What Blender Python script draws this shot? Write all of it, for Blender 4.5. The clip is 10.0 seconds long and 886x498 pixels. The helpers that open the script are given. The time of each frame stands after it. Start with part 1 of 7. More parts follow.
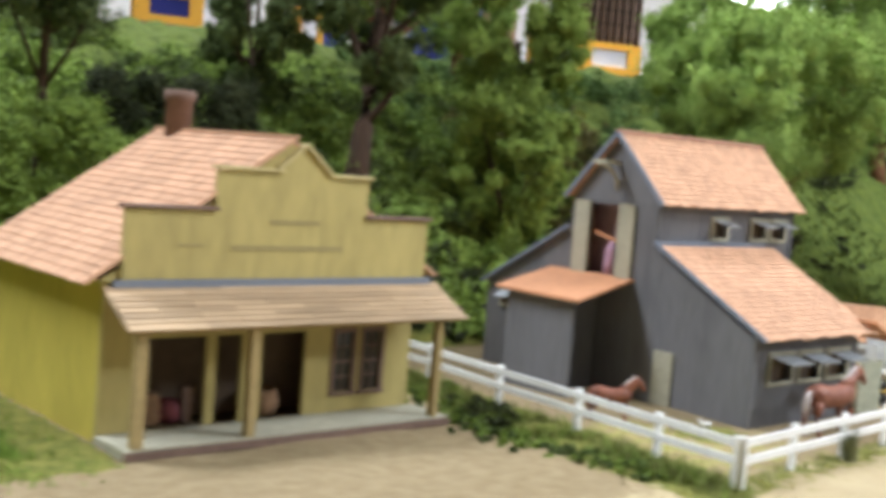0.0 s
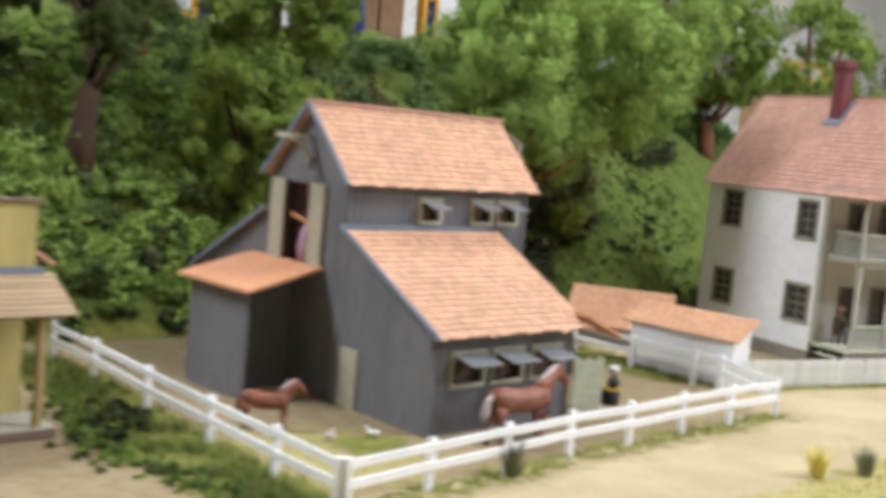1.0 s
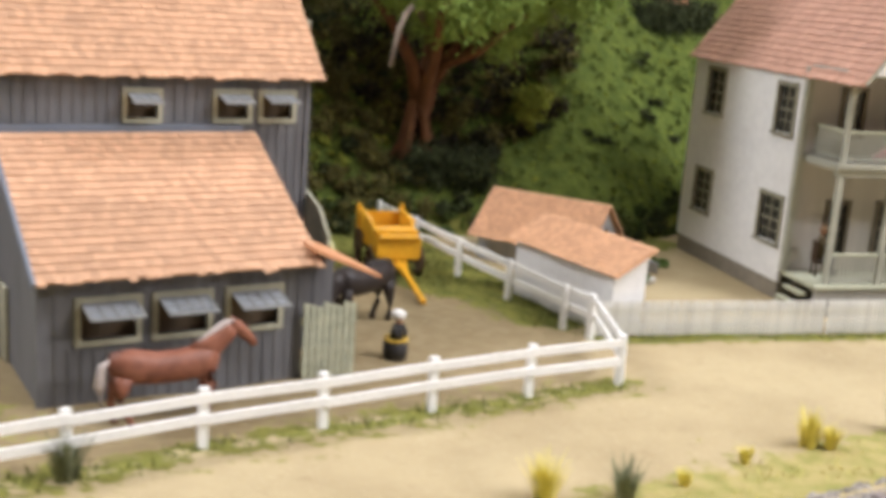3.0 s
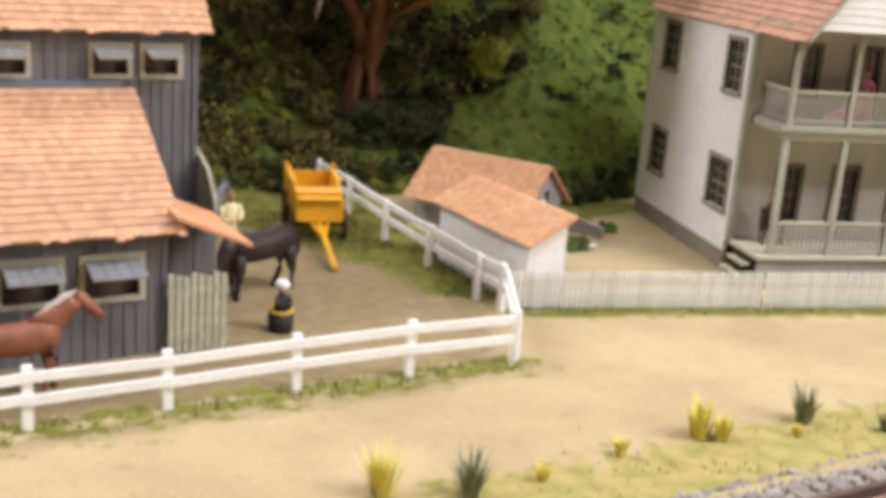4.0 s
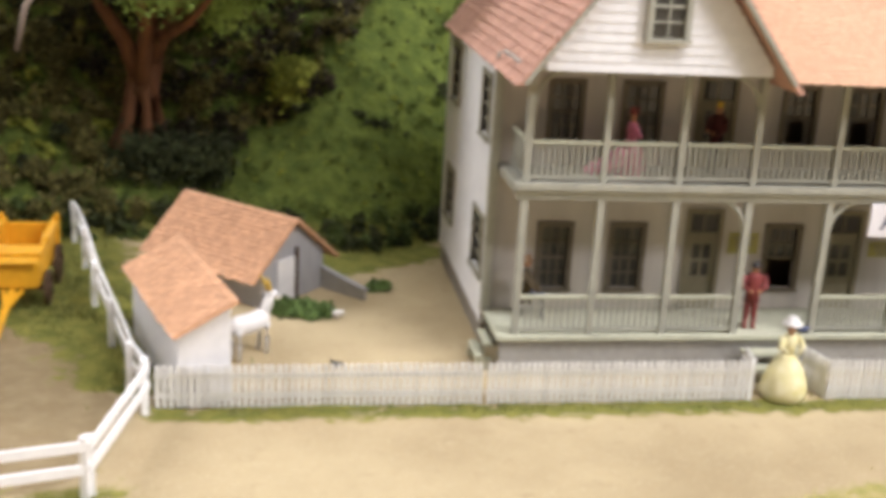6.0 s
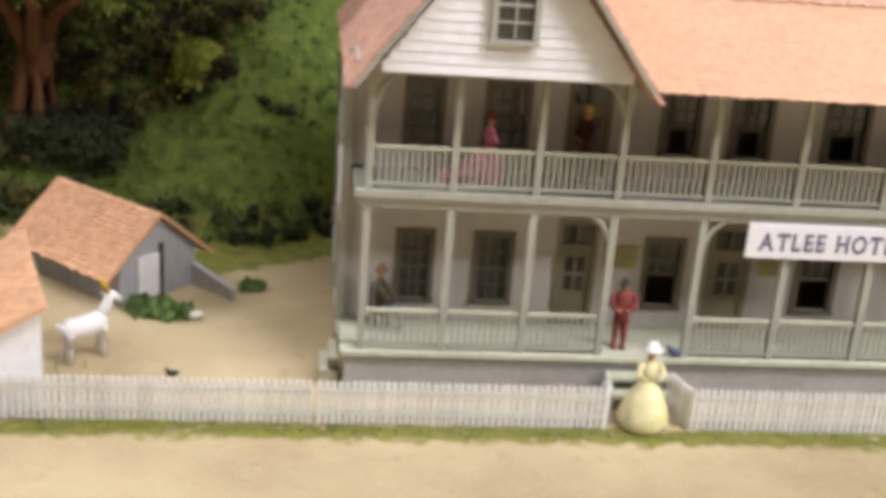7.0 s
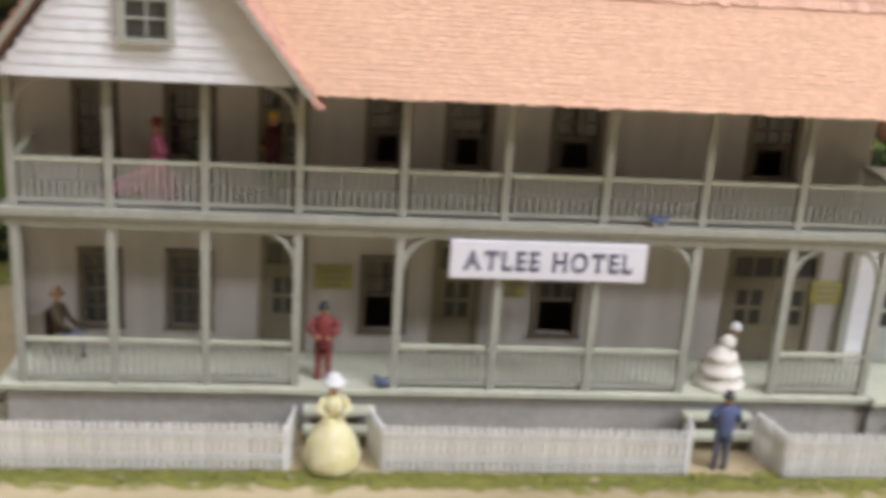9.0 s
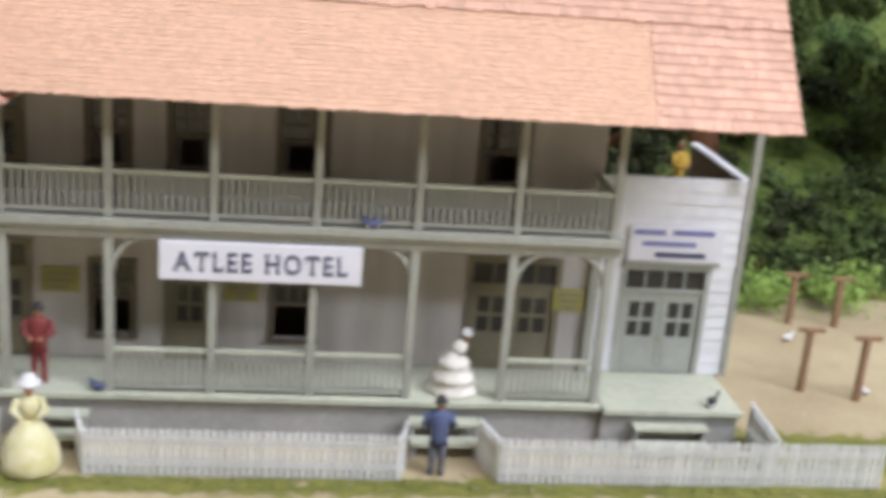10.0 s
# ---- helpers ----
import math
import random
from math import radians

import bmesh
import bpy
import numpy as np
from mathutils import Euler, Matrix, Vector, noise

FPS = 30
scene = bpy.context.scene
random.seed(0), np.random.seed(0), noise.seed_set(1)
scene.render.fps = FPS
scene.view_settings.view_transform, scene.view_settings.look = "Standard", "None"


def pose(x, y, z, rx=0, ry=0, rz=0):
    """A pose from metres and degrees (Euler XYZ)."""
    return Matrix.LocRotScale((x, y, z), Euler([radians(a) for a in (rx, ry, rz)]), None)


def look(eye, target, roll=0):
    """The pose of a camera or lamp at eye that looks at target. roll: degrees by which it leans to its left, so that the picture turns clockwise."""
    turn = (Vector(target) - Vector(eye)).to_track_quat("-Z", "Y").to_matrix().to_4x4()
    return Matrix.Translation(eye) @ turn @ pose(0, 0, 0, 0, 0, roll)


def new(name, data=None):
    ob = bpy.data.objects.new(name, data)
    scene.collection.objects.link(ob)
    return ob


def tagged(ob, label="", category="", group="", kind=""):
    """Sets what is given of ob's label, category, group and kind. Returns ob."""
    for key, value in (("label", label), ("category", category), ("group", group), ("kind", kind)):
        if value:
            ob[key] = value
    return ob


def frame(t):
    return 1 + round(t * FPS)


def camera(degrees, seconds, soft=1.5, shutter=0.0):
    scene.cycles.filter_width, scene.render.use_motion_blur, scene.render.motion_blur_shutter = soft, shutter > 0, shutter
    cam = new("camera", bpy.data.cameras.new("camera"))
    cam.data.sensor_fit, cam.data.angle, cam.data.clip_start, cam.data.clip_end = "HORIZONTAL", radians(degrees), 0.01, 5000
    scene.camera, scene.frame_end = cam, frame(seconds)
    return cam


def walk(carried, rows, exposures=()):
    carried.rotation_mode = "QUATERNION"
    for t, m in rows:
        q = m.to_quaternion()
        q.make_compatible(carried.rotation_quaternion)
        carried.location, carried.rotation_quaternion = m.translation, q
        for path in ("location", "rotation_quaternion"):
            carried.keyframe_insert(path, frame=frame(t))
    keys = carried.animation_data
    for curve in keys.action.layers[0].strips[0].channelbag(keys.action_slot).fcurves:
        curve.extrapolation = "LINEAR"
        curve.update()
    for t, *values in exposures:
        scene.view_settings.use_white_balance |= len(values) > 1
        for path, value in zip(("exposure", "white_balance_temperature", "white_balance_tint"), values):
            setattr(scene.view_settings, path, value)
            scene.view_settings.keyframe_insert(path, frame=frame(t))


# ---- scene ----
cam = camera(41.6, 10.0, soft=5.0, shutter=0.5)
PATH = [
    (0, (-0.018, -0.065, 0.121), (0.819, 1.746, -0.034), 4.6),
    (0.5, (0.045, -0.069, 0.128), (0.933, 1.715, -0.045), 4.6),
    (1, (0.128, -0.06, 0.133), (1.059, 1.7, -0.062), 5.2),
    (1.5, (0.206, -0.053, 0.129), (1.118, 1.714, -0.085), 5.7),
    (2, (0.281, -0.039, 0.133), (1.112, 1.762, -0.127), 4.4),
    (2.5, (0.329, -0.021, 0.143), (0.983, 1.837, -0.201), 3.4),
    (3, (0.387, -0.005, 0.151), (0.923, 1.867, -0.302), 4.3),
    (4.5, (0.485, 0.02, 0.161), (0.88, 1.898, -0.403), 3.8),
    (5, (0.534, 0.037, 0.176), (0.841, 1.924, -0.411), 3.7),
    (5.5, (0.589, 0.058, 0.174), (0.88, 1.955, -0.392), 4.0),
    (6, (0.628, 0.072, 0.182), (0.935, 1.955, -0.417), 3.2),
    (7.5, (0.742, 0.102, 0.193), (0.918, 1.98, -0.472), 4.3),
    (8, (0.77, 0.106, 0.194), (0.901, 1.994, -0.452), 3.2),
    (8.2, (0.772, 0.107, 0.197), (0.912, 2.005, -0.42), 2.9),
    (8.5, (0.786, 0.117, 0.2), (0.946, 1.997, -0.464), 3.2),
    (9, (0.821, 0.125, 0.192), (1.03, 2.003, -0.462), 3.8),
    (9.5, (0.867, 0.117, 0.189), (1.084, 2.007, -0.428), 4.8),
    (10, (0.907, 0.117, 0.189), (1.157, 2.007, -0.417), 4.7),
]
walk(cam, [(t, look(eye, target, roll)) for t, eye, target, roll in PATH], exposures=[(0, 0.0, 5850, 8), (0.5, -0.19, 5850, 8), (1, -0.11, 5950, 11), (1.5, -0.07, 6100, 14), (2.2, -0.11, 6250, 15), (3, -0.22, 6350, 13), (4.5, -0.18, 6700, 16), (6, -0.2, 6400, 16), (7.5, -0.34, 6350, 17), (8, -0.38, 6400, 18), (8.5, -0.5, 5850, 14), (9, -0.54, 5950, 16), (10, -0.5, 5700, 14)])

# ---- world and light: a hobby room with ceiling lamps over the layout ----
world = bpy.data.worlds.new("room_air")
scene.world = world
world.use_nodes = True
world.node_tree.nodes["Background"].inputs[0].default_value = (1.0, 0.97, 0.93, 1)
world.node_tree.nodes["Background"].inputs[1].default_value = 0.08
scene.view_settings.exposure = 0.0


def ceiling_lamp_light(x, y, z, sx, sy, watts, colour=(0.985, 0.99, 1.02)):
    data = bpy.data.lights.new("ceiling_light", "AREA")
    data.shape, data.size, data.size_y, data.energy, data.color = "RECTANGLE", sx, sy, watts, colour
    lamp = new("ceiling_light", data)
    lamp.matrix_world = pose(x, y, z)
    return lamp


# Last row is an added lamp standing in for daylight from the front right.
LAMPS = [(-0.75, 0.8, 1.25, 0.9, 0.30, 35), (0.6, -0.06, 1.28, 1.0, 0.28, 5.5), (1.5, -0.06, 1.28, 1.2, 0.28, 29), (0.9, 1.30, 1.32, 1.6, 0.30, 11), (2.6, -0.75, 1.28, 1.2, 0.30, 72)]
for lamp_row in LAMPS:
    ceiling_lamp_light(*lamp_row)


# ---- materials ----
def mat(name, colour, rough=0.7, vary=0.25, scale=300.0, bump=0.3, tone=None, metal=0.0, island=0.0, spec=0.3, streak=None, second=None):
    """A painted or natural surface: two scales of noise in colour, fine relief, chance per piece."""
    m = bpy.data.materials.new(name)
    m.use_nodes = True
    nt = m.node_tree
    b = nt.nodes["Principled BSDF"]
    b.inputs["Roughness"].default_value = rough
    b.inputs["Metallic"].default_value = metal
    b.inputs["Specular IOR Level"].default_value = spec
    tc = nt.nodes.new("ShaderNodeTexCoord")
    mp = nt.nodes.new("ShaderNodeMapping")
    nt.links.new(tc.outputs["Object"], mp.inputs["Vector"])
    if streak:
        mp.inputs["Scale"].default_value = streak
    fine = nt.nodes.new("ShaderNodeTexNoise")
    fine.inputs["Scale"].default_value = scale
    fine.inputs["Detail"].default_value = 5
    broad = nt.nodes.new("ShaderNodeTexNoise")
    broad.inputs["Scale"].default_value = scale * 0.13
    broad.inputs["Detail"].default_value = 4
    nt.links.new(mp.outputs[0], fine.inputs["Vector"])
    nt.links.new(mp.outputs[0], broad.inputs["Vector"])
    dark = tone or tuple(c * (1 - vary) for c in colour)
    light = second or tuple(min(1.0, c * (1 + vary * 0.6)) for c in colour)
    ramp = nt.nodes.new("ShaderNodeMix")
    ramp.data_type = "RGBA"
    ramp.inputs["A"].default_value = (*dark, 1)
    ramp.inputs["B"].default_value = (*light, 1)
    blend = nt.nodes.new("ShaderNodeMath")
    blend.operation = "MULTIPLY_ADD"
    blend.inputs[1].default_value = 0.5
    half = nt.nodes.new("ShaderNodeMath")
    half.operation = "MULTIPLY"
    half.inputs[1].default_value = 0.5
    nt.links.new(broad.outputs["Fac"], half.inputs[0])
    nt.links.new(fine.outputs["Fac"], blend.inputs[0])
    nt.links.new(half.outputs[0], blend.inputs[2])
    spread = nt.nodes.new("ShaderNodeMapRange")
    spread.inputs["From Min"].default_value = 0.3
    spread.inputs["From Max"].default_value = 0.7
    nt.links.new(blend.outputs[0], spread.inputs["Value"])
    nt.links.new(spread.outputs[0], ramp.inputs["Factor"])
    out = ramp.outputs["Result"]
    if island:
        chance = nt.nodes.new("ShaderNodeMath")
        chance.operation = "ADD"
        geo = nt.nodes.new("ShaderNodeNewGeometry")
        info = nt.nodes.new("ShaderNodeObjectInfo")
        nt.links.new(geo.outputs["Random Per Island"], chance.inputs[0])
        nt.links.new(info.outputs["Random"], chance.inputs[1])
        wrap = nt.nodes.new("ShaderNodeMath")
        wrap.operation = "FRACT"
        nt.links.new(chance.outputs[0], wrap.inputs[0])
        rng = nt.nodes.new("ShaderNodeMapRange")
        rng.inputs["To Min"].default_value = 1 - island
        rng.inputs["To Max"].default_value = 1 + island * 0.6
        nt.links.new(wrap.outputs[0], rng.inputs["Value"])
        hsv = nt.nodes.new("ShaderNodeHueSaturation")
        nt.links.new(rng.outputs[0], hsv.inputs["Value"])
        nt.links.new(out, hsv.inputs["Color"])
        out = hsv.outputs["Color"]
    nt.links.new(out, b.inputs["Base Color"])
    if bump:
        bp = nt.nodes.new("ShaderNodeBump")
        bp.inputs["Strength"].default_value = bump
        bp.inputs["Distance"].default_value = 0.0004
        nt.links.new(fine.outputs["Fac"], bp.inputs["Height"])
        nt.links.new(bp.outputs[0], b.inputs["Normal"])
    return m


SHINGLE = mat("cedar_shingle", (0.66, 0.395, 0.248), 0.85, 0.16, 330, 0.5, island=0.16)
SHINGLE_PALE = mat("pale_cedar_shingle", (0.68, 0.425, 0.278), 0.85, 0.07, 560, 0.4, island=0.09, streak=(0.3, 1, 1))
SHINGLE_ROSE = mat("rose_cedar_shingle", (0.69, 0.42, 0.295), 0.85, 0.16, 330, 0.4, island=0.14)
SHINGLE_PINK = mat("faded_red_shingle", (0.61, 0.35, 0.26), 0.8, 0.2, 500, 0.3, island=0.12)
SHED_ROOF = mat("orange_card_roof", (0.62, 0.3, 0.155), 0.75, 0.2, 260, 0.3)
BARN_WALL = mat("grey_barn_boards", (0.168, 0.166, 0.174), 0.75, 0.3, 420, 0.4, streak=(1, 1, 0.15), island=0.12)
YARD_ROOF = mat("faded_orange_card_shingle", (0.65, 0.37, 0.215), 0.8, 0.16, 330, 0.4, island=0.14)
BARN_TRIM = mat("pale_green_grey_trim", (0.42, 0.4, 0.3), 0.7, 0.25, 400, 0.3)
FLASHING = mat("blue_grey_flashing", (0.2, 0.22, 0.27), 0.5, 0.15, 300, 0.15)
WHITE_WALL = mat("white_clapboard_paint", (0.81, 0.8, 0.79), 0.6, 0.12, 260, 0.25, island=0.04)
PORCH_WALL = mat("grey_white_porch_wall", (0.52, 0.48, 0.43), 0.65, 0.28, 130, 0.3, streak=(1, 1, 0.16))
PORCH_TRIM = mat("sage_porch_trim", (0.385, 0.38, 0.31), 0.6, 0.2, 400, 0.2)
DECK = mat("pale_sage_deck_boards", (0.49, 0.495, 0.37), 0.65, 0.2, 300, 0.25, island=0.1)
SKIRT = mat("grey_porch_skirting", (0.35, 0.34, 0.31), 0.7, 0.2, 350, 0.3)
FOUNDATION = mat("brown_grey_foundation", (0.27, 0.235, 0.185), 0.8, 0.3, 260, 0.4)
FRONT_TRIM = mat("dark_brown_window_trim", (0.16, 0.13, 0.09), 0.6, 0.25, 500, 0.2)
SHED_GREY = mat("pale_grey_shed_boards", (0.4, 0.4, 0.41), 0.75, 0.25, 300, 0.4, streak=(1, 1, 0.2))
WINDOW_TRIM = mat("olive_window_trim", (0.27, 0.25, 0.18), 0.6, 0.25, 500, 0.2)
DOOR_OLIVE = mat("olive_door_paint", (0.23, 0.2, 0.13), 0.6, 0.2, 400, 0.2)
DOOR_GREY = mat("grey_green_door_paint", (0.4, 0.41, 0.35), 0.6, 0.15, 400, 0.2)
FENCE_WHITE = mat("white_fence_paint", (0.87, 0.86, 0.84), 0.55, 0.1, 400, 0.25)
PICKET = mat("weathered_white_picket", (0.8, 0.8, 0.83), 0.7, 0.2, 130, 0.3, tone=(0.66, 0.64, 0.53), second=(0.9, 0.9, 0.94), island=0.1)
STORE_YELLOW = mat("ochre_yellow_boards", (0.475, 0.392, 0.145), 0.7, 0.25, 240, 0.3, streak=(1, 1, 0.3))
# Brighter copy of the ochre boards, with the light on the side painted in.
STORE_LIT_SIDE = mat("ochre_yellow_boards_lit_side", (0.56, 0.46, 0.085), 0.7, 0.25, 240, 0.3, streak=(1, 1, 0.3))
AWNING = mat("tan_plank_awning", (0.55, 0.4, 0.25), 0.8, 0.3, 220, 0.4, streak=(0.15, 1, 1), island=0.2)
STORE_POST = mat("ochre_brown_porch_post", (0.4, 0.3, 0.13), 0.65, 0.25, 300, 0.2)
STORE_TRIM = mat("straw_yellow_trim", (0.55, 0.46, 0.22), 0.65, 0.2, 300, 0.2)
# Brown interior colour with the shade of enclosed places put into it.
STORE_DARK = mat("brown_shaded_interior", (0.11, 0.075, 0.045), 0.8, 0.3, 200, 0.2)
CHIMNEY_BROWN = mat("brown_chimney", (0.2, 0.13, 0.1), 0.8, 0.25, 350, 0.4)
BRICK_RED = mat("dark_red_brick", (0.17, 0.045, 0.05), 0.75, 0.25, 400, 0.4)
SIGN_WHITE = mat("white_sign_board", (0.8, 0.78, 0.8), 0.5, 0.06, 200, 0.05)
SIGN_INK = mat("blue_black_sign_ink", (0.1, 0.1, 0.16), 0.6, 0.1, 200, 0.05)
SIGN_BLUE = mat("blue_sign_ink", (0.22, 0.22, 0.46), 0.6, 0.1, 200, 0.05)
PLAQUE = mat("brass_yellow_plaque", (0.38, 0.34, 0.1), 0.5, 0.2, 500, 0.15)
WAGON_YELLOW = mat("yellow_wagon_paint", (0.72, 0.36, 0.02), 0.5, 0.2, 300, 0.2)
WHEEL_DARK = mat("dark_brown_wheel", (0.07, 0.04, 0.02), 0.7, 0.3, 300, 0.3)
CHESTNUT = mat("chestnut_horse_paint", (0.23, 0.08, 0.045), 0.45, 0.35, 260, 0.4, tone=(0.12, 0.04, 0.025), second=(0.36, 0.14, 0.085))
BLACK_HORSE = mat("black_horse_paint", (0.03, 0.022, 0.02), 0.45, 0.3, 200, 0.2)
GREY_HORSE = mat("grey_mule_paint", (0.16, 0.17, 0.19), 0.6, 0.25, 200, 0.2)
PALE_MANE = mat("pale_mane_paint", (0.55, 0.47, 0.44), 0.7, 0.25, 300, 0.3)
WHITE_PAINT = mat("white_figure_paint", (0.75, 0.73, 0.7), 0.6, 0.12, 300, 0.2)
CREAM_PAINT = mat("cream_dress_paint", (0.8, 0.74, 0.46), 0.6, 0.2, 260, 0.4, tone=(0.62, 0.55, 0.2), second=(0.86, 0.81, 0.6))
IVORY_PAINT = mat("ivory_dress_paint", (0.8, 0.74, 0.63), 0.6, 0.2, 200, 0.3)
PINK_PAINT = mat("pink_dress_paint", (0.7, 0.22, 0.32), 0.6, 0.2, 200, 0.3)
MAROON_PAINT = mat("maroon_coat_paint", (0.22, 0.045, 0.04), 0.6, 0.2, 300, 0.2)
DARK_MAROON = mat("dark_maroon_coat_paint", (0.1, 0.025, 0.025), 0.6, 0.2, 300, 0.2)
OCHRE_PAINT = mat("ochre_jacket_paint", (0.11, 0.08, 0.04), 0.6, 0.25, 300, 0.2)
GREY_PAINT = mat("grey_trouser_paint", (0.16, 0.16, 0.19), 0.6, 0.2, 300, 0.2)
BLUE_PAINT = mat("slate_blue_coat_paint", (0.1, 0.12, 0.22), 0.6, 0.2, 300, 0.2)
BLACK_PAINT = mat("black_coat_paint", (0.03, 0.028, 0.028), 0.6, 0.2, 300, 0.2)
SKIN_PAINT = mat("terracotta_face_paint", (0.5, 0.24, 0.13), 0.6, 0.15, 300, 0.1)
GOLD_PAINT = mat("gold_yellow_paint", (0.65, 0.42, 0.06), 0.5, 0.2, 300, 0.1)
BARK = mat("red_brown_bark", (0.2, 0.088, 0.042), 0.9, 0.6, 120, 0.9, streak=(1, 1, 0.3))
BARK_ORANGE = mat("orange_brown_bark", (0.3, 0.145, 0.075), 0.9, 0.5, 120, 0.9, streak=(1, 1, 0.3))
DEAD_WOOD = mat("pale_dead_wood", (0.22, 0.17, 0.13), 0.85, 0.3, 200, 0.4)
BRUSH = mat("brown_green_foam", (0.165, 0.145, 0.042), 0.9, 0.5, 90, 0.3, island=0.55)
SPRIG = mat("yellow_green_foam", (0.33, 0.36, 0.06), 0.9, 0.35, 90, 0.3, island=0.4)
LOFT_WOOD = mat("mauve_brown_loft_boards", (0.36, 0.25, 0.26), 0.8, 0.3, 200, 0.3)
BARK_DARK = mat("dark_brown_bark", (0.07, 0.042, 0.025), 0.9, 0.5, 120, 0.9, streak=(1, 1, 0.3))
LEAF_BRIGHT = mat("bright_green_foam", (0.31, 0.44, 0.1), 0.9, 0.3, 90, 0.3, island=0.2)
LEAF_MID = mat("mid_green_foam", (0.24, 0.335, 0.06), 0.9, 0.35, 90, 0.3, island=0.3)
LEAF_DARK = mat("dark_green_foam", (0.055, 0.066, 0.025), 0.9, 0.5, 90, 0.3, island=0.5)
LEAF_OLIVE = mat("olive_green_foam", (0.105, 0.145, 0.04), 0.9, 0.4, 90, 0.3, island=0.35)
TWIG_SHADE = mat("dark_brown_twigs_and_shade", (0.045, 0.036, 0.02), 0.9, 0.5, 90, 0.3, island=0.5)
FADED = mat("faded_brown_lettering", (0.34, 0.28, 0.12), 0.7, 0.2, 300, 0.1)
MOSS = mat("moss_green_foam", (0.13, 0.172, 0.036), 0.9, 0.3, 90, 0.3, island=0.25)
LEAF_BLUE = mat("blue_green_foam", (0.15, 0.235, 0.07), 0.9, 0.35, 90, 0.3, island=0.5)
GRASS_YELLOW = mat("straw_yellow_static_grass", (0.66, 0.58, 0.2), 0.9, 0.3, 90, 0.2, island=0.3)
GRASS_GREEN = mat("green_static_grass", (0.21, 0.225, 0.065), 0.9, 0.4, 90, 0.2, island=0.4)
LAWN = mat("bright_lawn_static_grass", (0.24, 0.37, 0.055), 0.9, 0.4, 90, 0.2, island=0.4)
TUFT_YELLOW = mat("bright_straw_long_grass", (0.88, 0.76, 0.2), 0.9, 0.25, 90, 0.2, island=0.2)
TUFT_GREY = mat("grey_green_long_grass", (0.24, 0.26, 0.15), 0.9, 0.3, 90, 0.2, island=0.3)
GATE_GREEN = mat("pale_green_gate_paint", (0.47, 0.48, 0.36), 0.7, 0.35, 300, 0.3)
BALLAST = mat("grey_ballast", (0.46, 0.42, 0.4), 0.9, 0.45, 900, 0.8, island=0.35)
TIE_WOOD = mat("grey_weathered_tie_wood", (0.27, 0.23, 0.22), 0.85, 0.4, 250, 0.4)
RAIL_STEEL = mat("rusty_rail_steel", (0.2, 0.13, 0.1), 0.45, 0.3, 400, 0.2, metal=0.6)
POST_BROWN = mat("brown_post_wood", (0.3, 0.18, 0.1), 0.8, 0.3, 300, 0.3)
ROOM_WALL = mat("cream_room_wall", (0.62, 0.6, 0.56), 0.8, 0.08, 5, 0.05)
CEILING_WHITE = mat("white_ceiling_paint", (0.75, 0.73, 0.7), 0.8, 0.06, 5, 0.05)
FLOOR_BROWN = mat("brown_room_carpet", (0.2, 0.19, 0.18), 0.9, 0.2, 60, 0.2)
CASE_YELLOW = mat("yellow_display_case", (0.75, 0.38, 0.03), 0.5, 0.12, 10, 0.05)
CLOTH_BLUE = mat("royal_blue_cloth", (0.02, 0.025, 0.16), 0.8, 0.2, 20, 0.1)
POSTER_WHITE = mat("white_card", (0.75, 0.75, 0.78), 0.6, 0.08, 30, 0.02)


def glass(name, tint=(0.05, 0.047, 0.04)):
    m = bpy.data.materials.new(name)
    m.use_nodes = True
    b = m.node_tree.nodes["Principled BSDF"]
    b.inputs["Base Color"].default_value = (*tint, 1)
    b.inputs["Roughness"].default_value = 0.12
    return m


PANE = glass("dark_window_pane")
CURTAIN = mat("grey_lace_curtain", (0.13, 0.115, 0.1), 0.8, 0.3, 400, 0.2)
SASH_GREY = mat("weathered_grey_sash", (0.33, 0.34, 0.34), 0.7, 0.25, 400, 0.3)
PANE_GREY = mat("clouded_window_pane", (0.52, 0.55, 0.59), 0.25, 0.2, 300, 0.0, spec=0.5)


